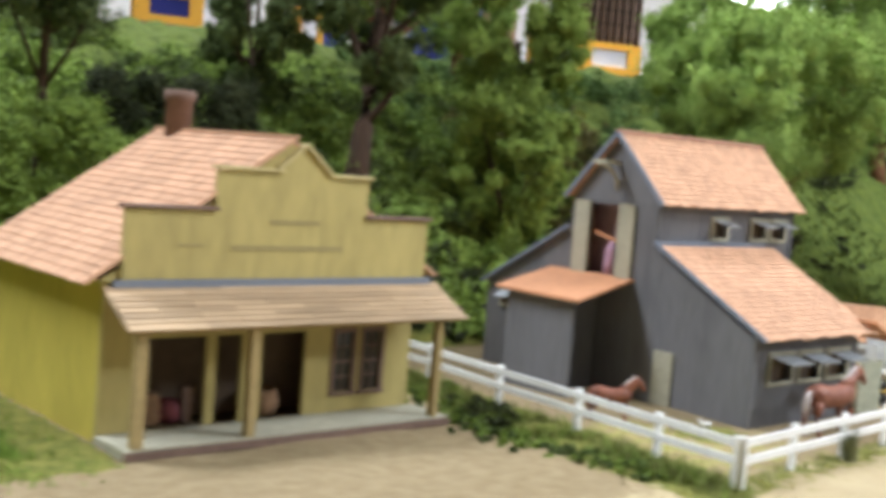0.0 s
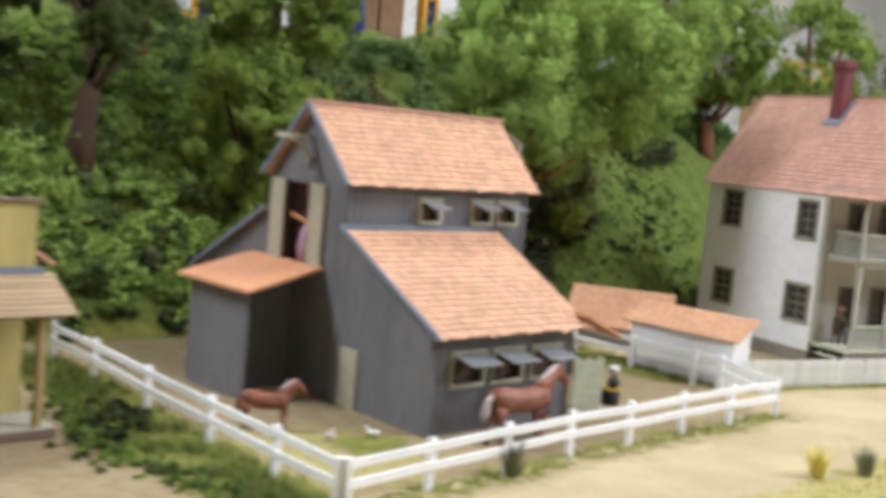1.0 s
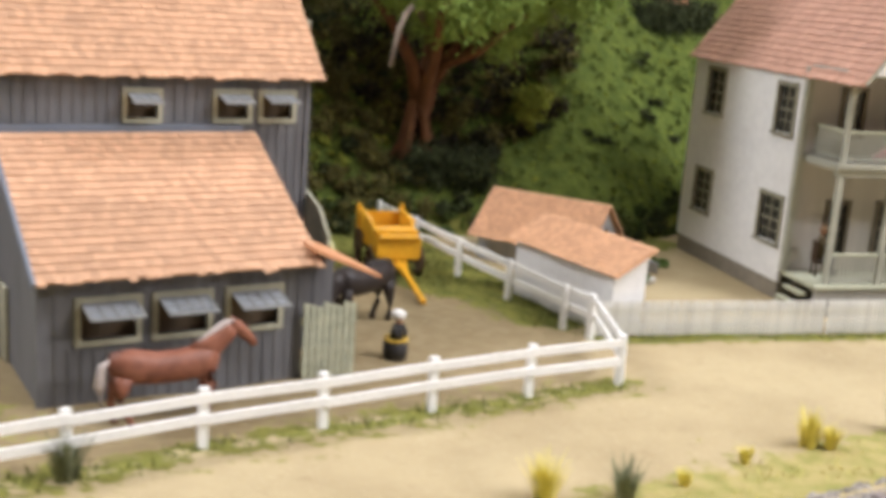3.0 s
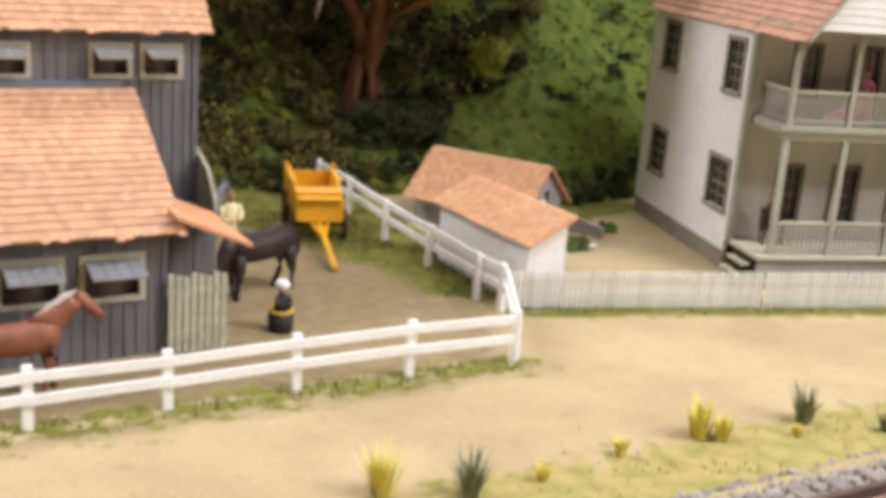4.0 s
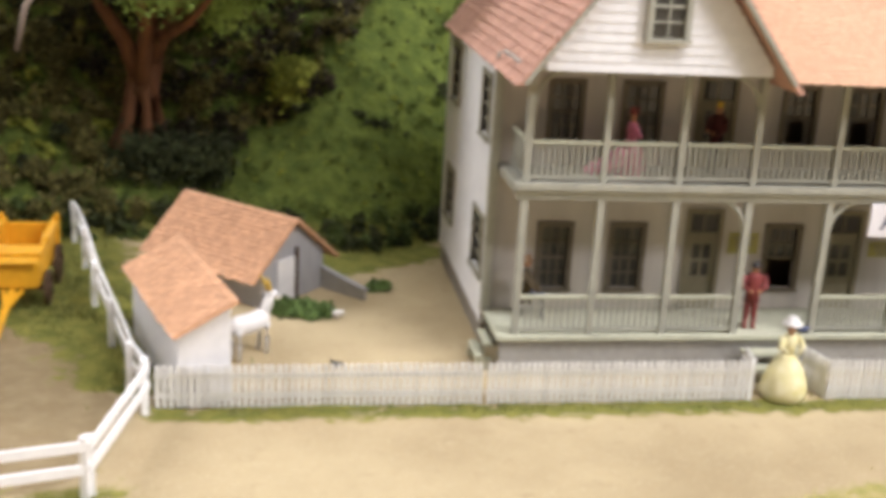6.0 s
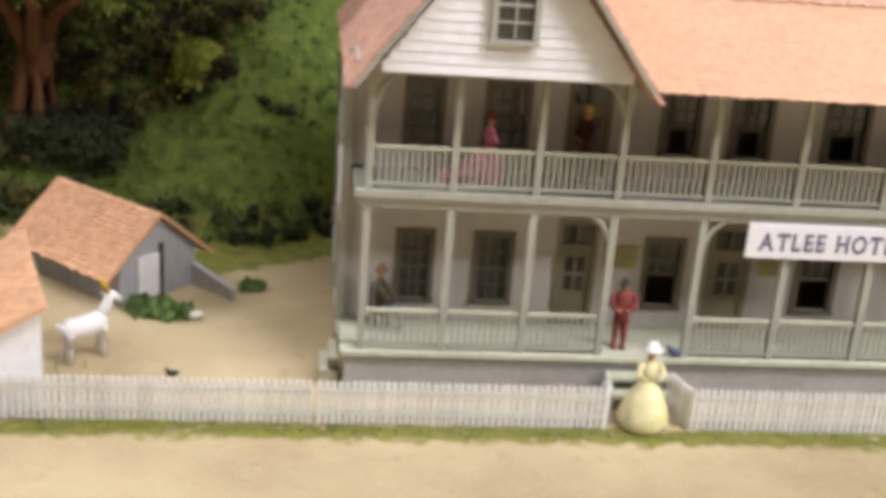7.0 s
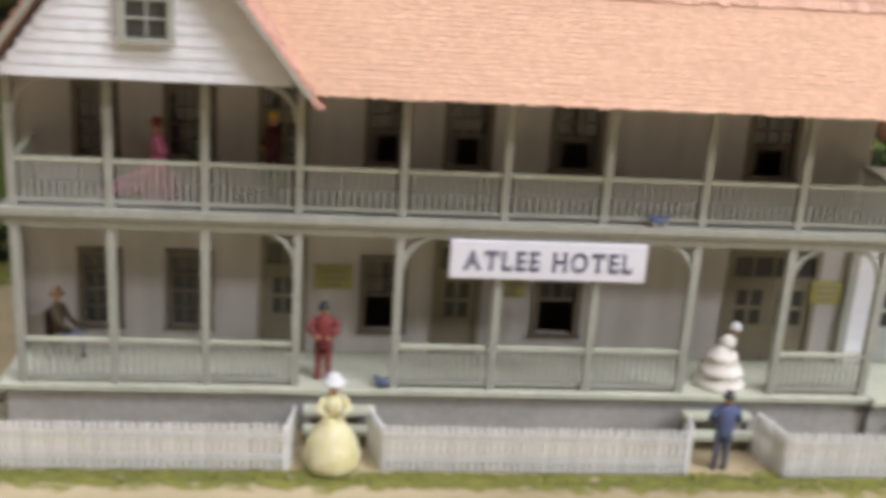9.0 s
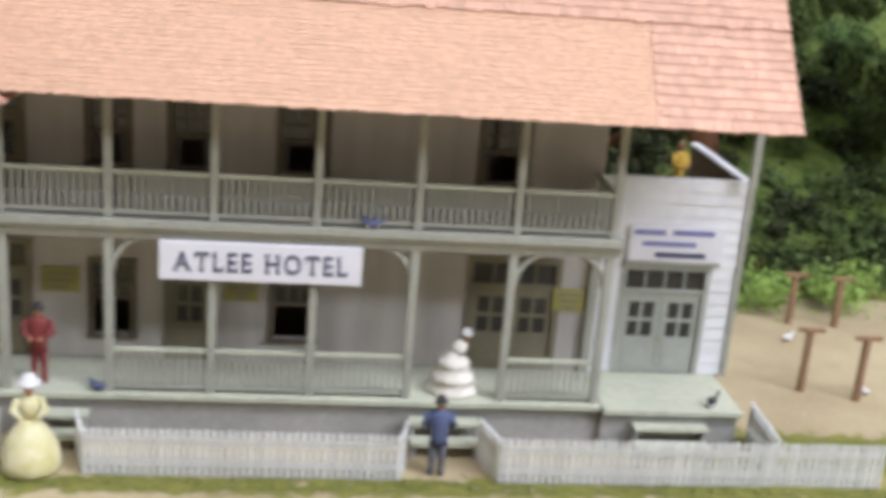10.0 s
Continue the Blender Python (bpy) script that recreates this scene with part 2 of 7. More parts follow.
def ground_material():
    """Dirt road and yard earth, with green scatter where the grass attribute says so."""
    m = bpy.data.materials.new("dirt_and_ground_foam")
    m.use_nodes = True
    nt = m.node_tree
    b = nt.nodes["Principled BSDF"]
    b.inputs["Roughness"].default_value = 0.95
    b.inputs["Specular IOR Level"].default_value = 0.1
    tc = nt.nodes.new("ShaderNodeTexCoord")

    def noise_at(scale, detail=5.0, rough=0.55):
        n = nt.nodes.new("ShaderNodeTexNoise")
        n.inputs["Scale"].default_value, n.inputs["Detail"].default_value, n.inputs["Roughness"].default_value = scale, detail, rough
        nt.links.new(tc.outputs["Object"], n.inputs["Vector"])
        return n

    def mix(a, c, fac, kind="MIX"):
        n = nt.nodes.new("ShaderNodeMix")
        n.data_type, n.blend_type = "RGBA", kind
        for key, v in (("A", a), ("B", c)):
            if isinstance(v, tuple):
                n.inputs[key].default_value = (*v, 1)
            else:
                nt.links.new(v, n.inputs[key])
        nt.links.new(fac, n.inputs["Factor"])
        return n.outputs["Result"]

    def span(v, lo, hi):
        n = nt.nodes.new("ShaderNodeMapRange")
        n.inputs["From Min"].default_value, n.inputs["From Max"].default_value = lo, hi
        nt.links.new(v, n.inputs["Value"])
        return n.outputs[0]

    fine, mid, broad = noise_at(900, 4), noise_at(130, 5), noise_at(14, 4)
    earth = mix((0.365, 0.285, 0.165), (0.475, 0.385, 0.23), span(broad.outputs["Fac"], 0.35, 0.65))
    earth = mix(earth, (0.31, 0.23, 0.13), span(mid.outputs["Fac"], 0.58, 0.95))
    earth = mix(earth, (0.54, 0.455, 0.295), span(fine.outputs["Fac"], 0.55, 0.8))
    hue = mix((0.12, 0.135, 0.03), (0.25, 0.235, 0.06), span(mid.outputs["Fac"], 0.35, 0.65))
    green = mix(hue, (0.03, 0.045, 0.01), span(fine.outputs["Fac"], 0.5, 0.8))
    straw = mix((0.4, 0.33, 0.14), (0.27, 0.26, 0.08), span(mid.outputs["Fac"], 0.4, 0.65))
    at = {}
    for key in ("grass", "straw", "yard", "slope"):
        a = nt.nodes.new("ShaderNodeAttribute")
        a.attribute_name = key
        add = nt.nodes.new("ShaderNodeMath")
        add.operation = "MULTIPLY_ADD"
        add.inputs[1].default_value = 1.0
        nt.links.new(a.outputs["Fac"], add.inputs[0])
        sub = nt.nodes.new("ShaderNodeMath")
        sub.operation = "MULTIPLY_ADD"
        sub.inputs[1].default_value, sub.inputs[2].default_value = 1.4, -0.7
        nt.links.new(mid.outputs["Fac"], sub.inputs[0])
        nt.links.new(sub.outputs[0], add.inputs[2])
        at[key] = span(add.outputs[0], 0.4, 0.62)
    # Also carries the shade before the store, put into the soil colour.
    loam_and_shade = mix((0.24, 0.18, 0.098), (0.33, 0.26, 0.152), span(mid.outputs["Fac"], 0.3, 0.7))
    col = mix(earth, loam_and_shade, at["yard"])
    col = mix(col, straw, at["straw"])
    col = mix(col, green, at["grass"])
    moss = mix((0.08, 0.112, 0.025), (0.145, 0.182, 0.038), span(mid.outputs["Fac"], 0.35, 0.65))
    col = mix(col, mix(moss, (0.03, 0.04, 0.01), span(fine.outputs["Fac"], 0.5, 0.8)), at["slope"])
    nt.links.new(col, b.inputs["Base Color"])
    bp = nt.nodes.new("ShaderNodeBump")
    bp.inputs["Strength"].default_value, bp.inputs["Distance"].default_value = 0.6, 0.0006
    nt.links.new(fine.outputs["Fac"], bp.inputs["Height"])
    relief = nt.nodes.new("ShaderNodeBump")
    relief.inputs["Distance"].default_value = 0.005
    nt.links.new(at["slope"], relief.inputs["Strength"])
    nt.links.new(noise_at(75, 6, 0.6).outputs["Fac"], relief.inputs["Height"])
    nt.links.new(bp.outputs[0], relief.inputs["Normal"])
    nt.links.new(relief.outputs[0], b.inputs["Normal"])
    return m


GROUND = ground_material()


# ---- building helpers (lengths in millimetres) ----
SHIFT = {}


def thing(name, x, y, z=0.0, rz=0.0, shift=(0, 0, 0), label="", category="", group="", kind=""):
    """An empty at the base of a thing. Parts are drawn in the thing's own millimetres, less the shift."""
    ob = new(name)
    ob.matrix_world = pose(x * 0.001, y * 0.001, z * 0.001, 0, 0, rz)
    ob.empty_display_size = 0.005
    SHIFT[ob.name] = Vector(shift)
    return tagged(ob, label, category, group, kind)


def root(ob):
    while ob.parent:
        ob = ob.parent
    return ob


def to_mesh(name, bm, mats, shift=Vector((0, 0, 0)), smooth=False):
    bmesh.ops.recalc_face_normals(bm, faces=bm.faces)
    for v in bm.verts:
        v.co = (v.co - shift) * 0.001
    me = bpy.data.meshes.new(name)
    bm.to_mesh(me)
    bm.free()
    for m in mats if isinstance(mats, (list, tuple)) else [mats]:
        me.materials.append(m)
    if smooth:
        me.shade_smooth()
    return me


def part(name, bm, material, parent, label="", smooth=False, kind=""):
    me = to_mesh(name, bm, material, SHIFT.get(root(parent).name, Vector((0, 0, 0))), smooth)
    ob = new(name, me)
    ob.parent = parent
    return tagged(ob, label, kind=kind)


def solo(name, bm, material, x, y, z=0.0, rz=0.0, label="", category="", group="", kind="", smooth=False):
    """A thing of one mesh, drawn round its own origin."""
    ob = new(name, to_mesh(name, bm, material, smooth=smooth))
    ob.matrix_world = pose(x * 0.001, y * 0.001, z * 0.001, 0, 0, rz)
    return tagged(ob, label, category, group, kind)


def box(bm, x0, x1, y0, y1, z0, z1, bevel=0.0):
    vs = [bm.verts.new((x, y, z)) for x in (x0, x1) for y in (y0, y1) for z in (z0, z1)]
    quads = [(0, 1, 3, 2), (4, 6, 7, 5), (0, 4, 5, 1), (2, 3, 7, 6), (0, 2, 6, 4), (1, 5, 7, 3)]
    fs = [bm.faces.new([vs[i] for i in q]) for q in quads]
    if bevel:
        es = list({e for f in fs for e in f.edges})
        bmesh.ops.bevel(bm, geom=es, offset=bevel, segments=1, affect="EDGES")
    return fs


def B(*args, bevel=0.0):
    bm = bmesh.new()
    box(bm, *args, bevel=bevel)
    return bm


def prism(bm, pts, a, b, axis="y"):
    """A closed outline of (u, z), drawn out from a to b along an axis."""
    def at(u, z, d):
        return (u, d, z) if axis == "y" else ((d, u, z) if axis == "x" else (u, z, d))
    lo = [bm.verts.new(at(u, z, a)) for u, z in pts]
    hi = [bm.verts.new(at(u, z, b)) for u, z in pts]
    bm.faces.new(lo)
    bm.faces.new(hi[::-1])
    n = len(pts)
    for i in range(n):
        j = (i + 1) % n
        bm.faces.new((lo[i], lo[j], hi[j], hi[i]))


def beam(bm, p, q, w, h, up=(0, 0, 1)):
    """A straight bar from p to q, w wide and h high."""
    p, q = Vector(p), Vector(q)
    d = (q - p).normalized()
    s = d.cross(Vector(up))
    s = s.normalized() if s.length > 1e-6 else Vector((1, 0, 0))
    u = s.cross(d)
    ring = lambda c: [bm.verts.new(c + s * a * w / 2 + u * b * h / 2) for a, b in ((-1, -1), (1, -1), (1, 1), (-1, 1))]
    a, b = ring(p), ring(q)
    bm.faces.new(a)
    bm.faces.new(b[::-1])
    for i in range(4):
        bm.faces.new((a[i], b[i], b[(i + 1) % 4], a[(i + 1) % 4]))


def tube(bm, pts, radii, seg=8, mi=0, squash=1.0):
    """A round body along points, with a radius (or a pair: across, up) at each."""
    pts = [Vector(p) for p in pts]
    rings = []
    for i, p in enumerate(pts):
        d = (pts[min(i + 1, len(pts) - 1)] - pts[max(i - 1, 0)]).normalized()
        s = d.cross(Vector((0, 0, 1)))
        s = s.normalized() if s.length > 0.05 else Vector((0, 1, 0))
        u = s.cross(d).normalized()
        r = radii[i]
        ra, rb = r if isinstance(r, tuple) else (r, r * squash)
        rings.append([bm.verts.new(p + s * ra * math.cos(k * math.tau / seg) + u * rb * math.sin(k * math.tau / seg)) for k in range(seg)])
    faces = [bm.faces.new(rings[0]), bm.faces.new(rings[-1][::-1])]
    for a, b in zip(rings, rings[1:]):
        for k in range(seg):
            faces.append(bm.faces.new((a[k], b[k], b[(k + 1) % seg], a[(k + 1) % seg])))
    for f in faces:
        f.material_index = mi
        f.smooth = True
    return faces


def lathe(bm, profile, seg=14, centre=(0, 0), mi=0, wobble=0.0, flat=1.0):
    """A turned body from (radius, z) pairs."""
    rings = []
    for i, (r, z) in enumerate(profile):
        rings.append([bm.verts.new((centre[0] + r * (1 + wobble * math.sin(5 * k + i)) * math.cos(k * math.tau / seg), centre[1] + flat * r * (1 + wobble * math.sin(5 * k + i)) * math.sin(k * math.tau / seg), z)) for k in range(seg)])
    faces = [bm.faces.new(rings[0]), bm.faces.new(rings[-1][::-1])]
    for a, b in zip(rings, rings[1:]):
        for k in range(seg):
            faces.append(bm.faces.new((a[k], b[k], b[(k + 1) % seg], a[(k + 1) % seg])))
    for f in faces:
        f.material_index = mi
        f.smooth = True


def ball(bm, c, r, mi=0, seg=8, rings=6):
    rr = (r, r, r) if isinstance(r, (int, float)) else r
    m = Matrix.Translation(c) @ Matrix.Diagonal((*rr, 1))
    made = bmesh.ops.create_uvsphere(bm, u_segments=seg, v_segments=rings, radius=1.0, matrix=m)
    for f in {f for v in made["verts"] for f in v.link_faces}:
        f.material_index = mi
        f.smooth = True


def holed(bm, u0, u1, z0, z1, d0, d1, holes, axis):
    """A wall slab with rectangular openings right through it. axis: the way it faces, 'y' or 'x'."""
    us = sorted({u0, u1, *[h[0] for h in holes], *[h[1] for h in holes]})
    zs = sorted({z0, z1, *[h[2] for h in holes], *[h[3] for h in holes]})
    us, zs = [u for u in us if u0 <= u <= u1], [z for z in zs if z0 <= z <= z1]
    solid = lambda i, j: 0 <= i < len(us) - 1 and 0 <= j < len(zs) - 1 and not any(
        h[0] < (us[i] + us[i + 1]) / 2 < h[1] and h[2] < (zs[j] + zs[j + 1]) / 2 < h[3] for h in holes)
    cache = {}

    def v(i, j, d):
        if (i, j, d) not in cache:
            cache[i, j, d] = bm.verts.new((us[i], d, zs[j]) if axis == "y" else (d, us[i], zs[j]))
        return cache[i, j, d]
    for i in range(len(us) - 1):
        for j in range(len(zs) - 1):
            if not solid(i, j):
                continue
            for d in (d0, d1):
                bm.faces.new((v(i, j, d), v(i + 1, j, d), v(i + 1, j + 1, d), v(i, j + 1, d)))
            for (a, b), (c, e) in (((i, j), (i + 1, j)), ((i, j + 1), (i + 1, j + 1))):
                if not solid(i, j - 1 if b == j else j + 1):
                    bm.faces.new((v(a, b, d0), v(c, e, d0), v(c, e, d1), v(a, b, d1)))
            for a in (i, i + 1):
                if not solid(i - 1 if a == i else i + 1, j):
                    bm.faces.new((v(a, j, d0), v(a, j + 1, d0), v(a, j + 1, d1), v(a, j, d1)))


def window(parent, u0, u1, z0, z1, d, axis, cols=2, rows=4, trim=2.2, material=None, open_low=False, name="window", pane=None):
    """A sash window in an opening: casing, sill, sash bars and panes. d: the wall's outer face; it looks towards minus axis."""
    material = material or WINDOW_TRIM
    at = (lambda a0, a1, e0, e1, b0, b1: (a0, a1, d + e0, d + e1, b0, b1)) if axis == "y" else (lambda a0, a1, e0, e1, b0, b1: (d + e0, d + e1, a0, a1, b0, b1))
    bm = bmesh.new()
    box(bm, *at(u0 - trim, u0, -0.8, 1.2, z0 - 0.2, z1))
    box(bm, *at(u1, u1 + trim, -0.8, 1.2, z0 - 0.2, z1))
    box(bm, *at(u0 - trim, u1 + trim, -0.9, 1.2, z1, z1 + trim))
    win = part(name, bm, material, parent)
    part("sill", B(*at(u0 - trim - 0.4, u1 + trim + 0.4, -1.5, 1.0, z0 - 1.6, z0 - 0.2)), material, win)
    bm = bmesh.new()
    w, h = (u1 - u0) / cols, (z1 - z0) / rows
    for i in range(1, cols):
        box(bm, *at(u0 + i * w - 0.3, u0 + i * w + 0.3, 0.3, 0.9, z0 + (h * rows / 2 if open_low else 0), z1))
    for j in range(1, rows):
        if not open_low or j >= rows / 2:
            t = 0.5 if j * 2 == rows else 0.3
            box(bm, *at(u0, u1, 0.25, 0.95, z0 + j * h - t, z0 + j * h + t))
    part("sash", bm, material, win)
    for j in range(2):
        if open_low and j == 0:
            continue
        part("pane", B(*at(u0, u1, 1.0, 1.3, z0 + j * (z1 - z0) / 2, z0 + (j + 1) * (z1 - z0) / 2)), pane or PANE, win)
    return win


def door(parent, u0, u1, z0, z1, d, material, leaves=1, trim=2.0, transom=8.0, name="door"):
    """A panelled door in its casing with glazed upper part and a transom light, facing minus y."""
    bm = bmesh.new()
    box(bm, u0 - trim, u0, d - 0.8, d + 1.2, z0, z1 + trim)
    box(bm, u1, u1 + trim, d - 0.8, d + 1.2, z0, z1 + trim)
    box(bm, u0, u1, d - 0.8, d + 1.2, z1, z1 + trim)
    box(bm, u0, u1, d - 0.5, d + 1.0, z1 - transom - 1.4, z1 - transom)
    dr = part(name, bm, material, parent)
    w = (u1 - u0) / leaves
    top = z1 - transom - 1.4
    for k in range(leaves):
        a, b = u0 + k * w, u0 + (k + 1) * w
        bm = bmesh.new()
        g = [(a + w * 0.18, a + w * 0.46, z0 + (top - z0) * 0.45, z0 + (top - z0) * 0.64), (a + w * 0.54, a + w * 0.82, z0 + (top - z0) * 0.45, z0 + (top - z0) * 0.64),
             (a + w * 0.18, a + w * 0.46, z0 + (top - z0) * 0.68, z0 + (top - z0) * 0.88), (a + w * 0.54, a + w * 0.82, z0 + (top - z0) * 0.68, z0 + (top - z0) * 0.88)]
        holed(bm, a + 0.15, b - 0.15, z0, top, d + 0.2, d + 1.0, g, "y")
        box(bm, a + w * 0.15, b - w * 0.15, d - 0.1, d + 0.25, z0 + (top - z0) * 0.07, z0 + (top - z0) * 0.38)
        leaf = part("door_leaf", bm, material, dr)
        part("door_glass", B(a + w * 0.14, b - w * 0.14, d + 0.7, d + 0.95, z0 + (top - z0) * 0.43, z0 + (top - z0) * 0.9), PANE, dr)
        ball_bm = bmesh.new()
        ball(ball_bm, (b - 1.0 if k == 0 else a + 1.0, d - 0.3, z0 + (top - z0) * 0.42), 0.45)
        part("door_knob", ball_bm, PLAQUE, dr)
    part("transom_glass", B(u0, u1, d + 0.5, d + 0.8, z1 - transom, z1), PANE, dr)
    bm = bmesh.new()
    n = 2 * leaves
    for i in range(1, n):
        x = u0 + (u1 - u0) * i / n
        box(bm, x - 0.35, x + 0.35, d, d + 0.45, z1 - transom, z1)
    part("transom_bar", bm, material, dr)
    return dr


def shingle_roof(parent, o, along, up, width, length, cols, rows, material, thick=0.55, loose=0, seed=1, clip=None, name="roof", slab=1.2, ragged=0.6):
    """A roof slope with its courses of shingles. o: lower corner; along and up: unit vectors; loose: so many single shingles from the eave upward."""
    o, along, up = Vector(o), Vector(along).normalized(), Vector(up).normalized()
    nrm = along.cross(up)
    nrm = nrm if nrm.z > 0 else -nrm
    rnd = random.Random(seed)
    inside = clip or (lambda a, b: True)
    bm = bmesh.new()
    if clip is None:
        outline = [(0, 0), (width, 0), (width, length), (0, length)]
    else:
        outline = clip("outline", 0)
    lo = [bm.verts.new(o + along * a + up * b - nrm * slab) for a, b in outline]
    hi = [bm.verts.new(o + along * a + up * b) for a, b in outline]
    bm.faces.new(lo)
    bm.faces.new(hi[::-1])
    for i in range(len(lo)):
        j = (i + 1) % len(lo)
        bm.faces.new((lo[i], lo[j], hi[j], hi[i]))
    rf = part(name, bm, material, parent)
    w, h = width / cols, length / rows
    unit = None
    verts, faces, count = [], [], 0
    for r in range(rows):
        off = 0.5 * (r % 2)
        for c in range(cols + 1):
            a0 = max(0.0, (c - off) * w + rnd.uniform(0.05, 0.17))
            a1 = min(width, (c + 1 - off) * w - rnd.uniform(0.05, 0.17))
            if a1 - a0 < w * 0.3:
                continue
            b0 = r * h - rnd.uniform(0, 0.5) - (0.4 + rnd.random() ** 3 * ragged if r == 0 else 0)
            b1 = min(length, r * h + h * 1.15)
            if clip is not None and not inside((a0 + a1) / 2, b0 + h / 2):
                continue
            t = thick * rnd.uniform(0.75, 1.25)
            lift = rnd.uniform(0, 0.12)
            if count < loose and a1 - a0 > w * 0.8 - 0.4:
                if unit is None:
                    ub = bmesh.new()
                    quad = [(-0.5, 0), (0.5, 0), (0.5, 1), (-0.5, 1)]
                    lo = [ub.verts.new((x, y, -0.15)) for x, y in quad]
                    hi = [ub.verts.new((x, y, 1.0 if y == 0 else 0.08)) for x, y in quad]
                    ub.faces.new(lo[::-1])
                    ub.faces.new(hi)
                    for i in range(4):
                        ub.faces.new((lo[i], lo[(i + 1) % 4], hi[(i + 1) % 4], hi[i]))
                    unit = bpy.data.meshes.new("shingle")
                    ub.to_mesh(unit)
                    ub.free()
                    unit.materials.append(material)
                ob = new("shingle", unit)
                ob.parent = rf
                p = (o + along * (a0 + a1) / 2 + up * b0 + nrm * lift - SHIFT[root(parent).name]) * 0.001
                ob.matrix_local = Matrix.Translation(p) @ Matrix((along, up, nrm)).transposed().to_4x4() @ Matrix.Diagonal(((a1 - a0) * 0.001, (b1 - b0) * 0.001, t * 0.001, 1))
                count += 1
                continue
            base = len(verts)
            for a, b, z in ((a0, b0, -0.1), (a1, b0, -0.1), (a1, b1, -0.1), (a0, b1, -0.1), (a0, b0, t + lift), (a1, b0, t + lift), (a1, b1, 0.06), (a0, b1, 0.06)):
                verts.append(o + along * a + up * b + nrm * z)
            for f in ((4, 5, 6, 7), (0, 1, 5, 4), (1, 2, 6, 5), (3, 0, 4, 7)):
                faces.append([base + i for i in f])
    me = bpy.data.meshes.new("shingles")
    s = SHIFT[root(parent).name]
    me.from_pydata([(v - s) * 0.001 for v in verts], [], faces)
    me.materials.append(material)
    ob = new("shingles", me)
    ob.parent = rf
    tagged(ob, kind="stuff")
    return rf

# ---- ground ----
def EN(e, n):
    """From the skewed street's own axes (16.5 degrees) to the world."""
    return e * 0.9588 - n * 0.2840, e * 0.2840 + n * 0.9588


def seg_dist(x, y, a, b):
    ax, ay, bx, by = *a, *b
    t = np.clip(((x - ax) * (bx - ax) + (y - ay) * (by - ay)) / ((bx - ax) ** 2 + (by - ay) ** 2), 0, 1)
    return np.hypot(x - ax - t * (bx - ax), y - ay - t * (by - ay))


HILL_LINE = [(-600, 500), (60, 560), (240, 600), (420, 640), (500, 658), (600, 659), (660, 639), (700, 650), (760, 686), (1000, 690), (1110, 665), (1300, 640), (2200, 600)]


def hill_height(x, y):
    d = y - np.interp(x, [p[0] for p in HILL_LINE], [p[1] for p in HILL_LINE])
    d = np.maximum(d, 0)
    steep = np.interp(x, [-200, 300, 640, 770, 1000, 1150], [0.85, 0.95, 1.03, 1.32, 0.7, 0.4])
    lumps = 7 * np.sin(x / 31.0 + y / 47.0) + 5 * np.sin(x / 13.0 - y / 19.0) + 3 * np.sin(y / 9.0 + x / 7.0)
    h = 250 * (1 - np.exp(-d * steep / 250 * 1.2))
    return h + lumps * np.clip(d / 60, 0, 1) * 0.8


FENCE_A = [(230, 553), (242, 505), (253, 444.5), (265, 388), (276, 340), (286, 296.5)]
FENCE_B = [(286, 296.5), (330, 314), (373.5, 330), (413.7, 345), (454.2, 357), (495.7, 370.8), (536.3, 383.2), (578, 394)]
FENCE_C = [(578, 394), (589.5, 453)]
FENCE_D = [(589.5, 453), (583, 468.7), (571.3, 513.6), (558.8, 559.4), (547.7, 609.6), (536.5, 653)]
PICKET_Y = 456.0


def soft(d, lo, hi):
    return np.clip((hi - d) / (hi - lo), 0, 1)


def grass_mask(x, y):
    e, n = x * 0.9588 + y * 0.2840, -x * 0.2840 + y * 0.9588
    g = np.clip((y - np.interp(x, [p[0] for p in HILL_LINE], [p[1] for p in HILL_LINE])) / 14 + 0.9, 0, 1)
    da = np.minimum.reduce([seg_dist(x, y, a, b) for a, b in zip(FENCE_A, FENCE_A[1:])])
    left = x < np.interp(y, [297, 340, 388, 445, 505, 600], [286, 276, 265, 253, 242, 220])
    g = np.maximum(g, np.where(left, soft(da, 24, 44), soft(da, 5, 16)) * 0.95 * (y > 280))
    db = np.minimum.reduce([seg_dist(x, y, a, b) for a, b in zip(FENCE_B, FENCE_B[1:])])
    g = np.maximum(g, soft(db, 3, 20) * 0.62)
    dd = np.minimum.reduce([seg_dist(x, y, a, b) for a, b in zip(FENCE_D, FENCE_D[1:])])
    g = np.maximum(g, soft(dd, 8, 44) * 0.85 * (y > 470) + soft(dd, 3, 9) * 0.5)
    g = np.maximum(g, soft(np.abs(y - PICKET_Y + 5), 3, 12) * 0.78 * (x > 588))
    g = np.maximum(g, np.clip((164 - e) / 10, 0, 1) * (n > 325) * 0.95)
    g = np.maximum(g, soft(np.hypot(x - 335, y - 375), 10, 32) * 0.8)
    edge = np.interp(x, [470, 497, 511, 533, 559, 578], [600, 572, 549, 520, 500, 476])
    rail = np.interp(y, [453, 469, 514, 559, 610, 653], [589, 583, 571, 559, 548, 536])
    g = np.maximum(g, np.clip((y - edge) / 9, 0, 1) * np.clip((rail + 6 - x) / 6, 0, 1) * (x > 465) * 0.9)
    g = np.maximum(g, soft(seg_dist(x, y, (655, 612), (705, 640)), 12, 26) * 0.85)
    g = np.maximum(g, soft(seg_dist(x, y, (1060, 470), (1075, 620)), 6, 18) * 0.8)
    g = np.maximum(g, soft(np.abs(y - 482), 10, 26) * 0.72 * (x > 1056))
    return g


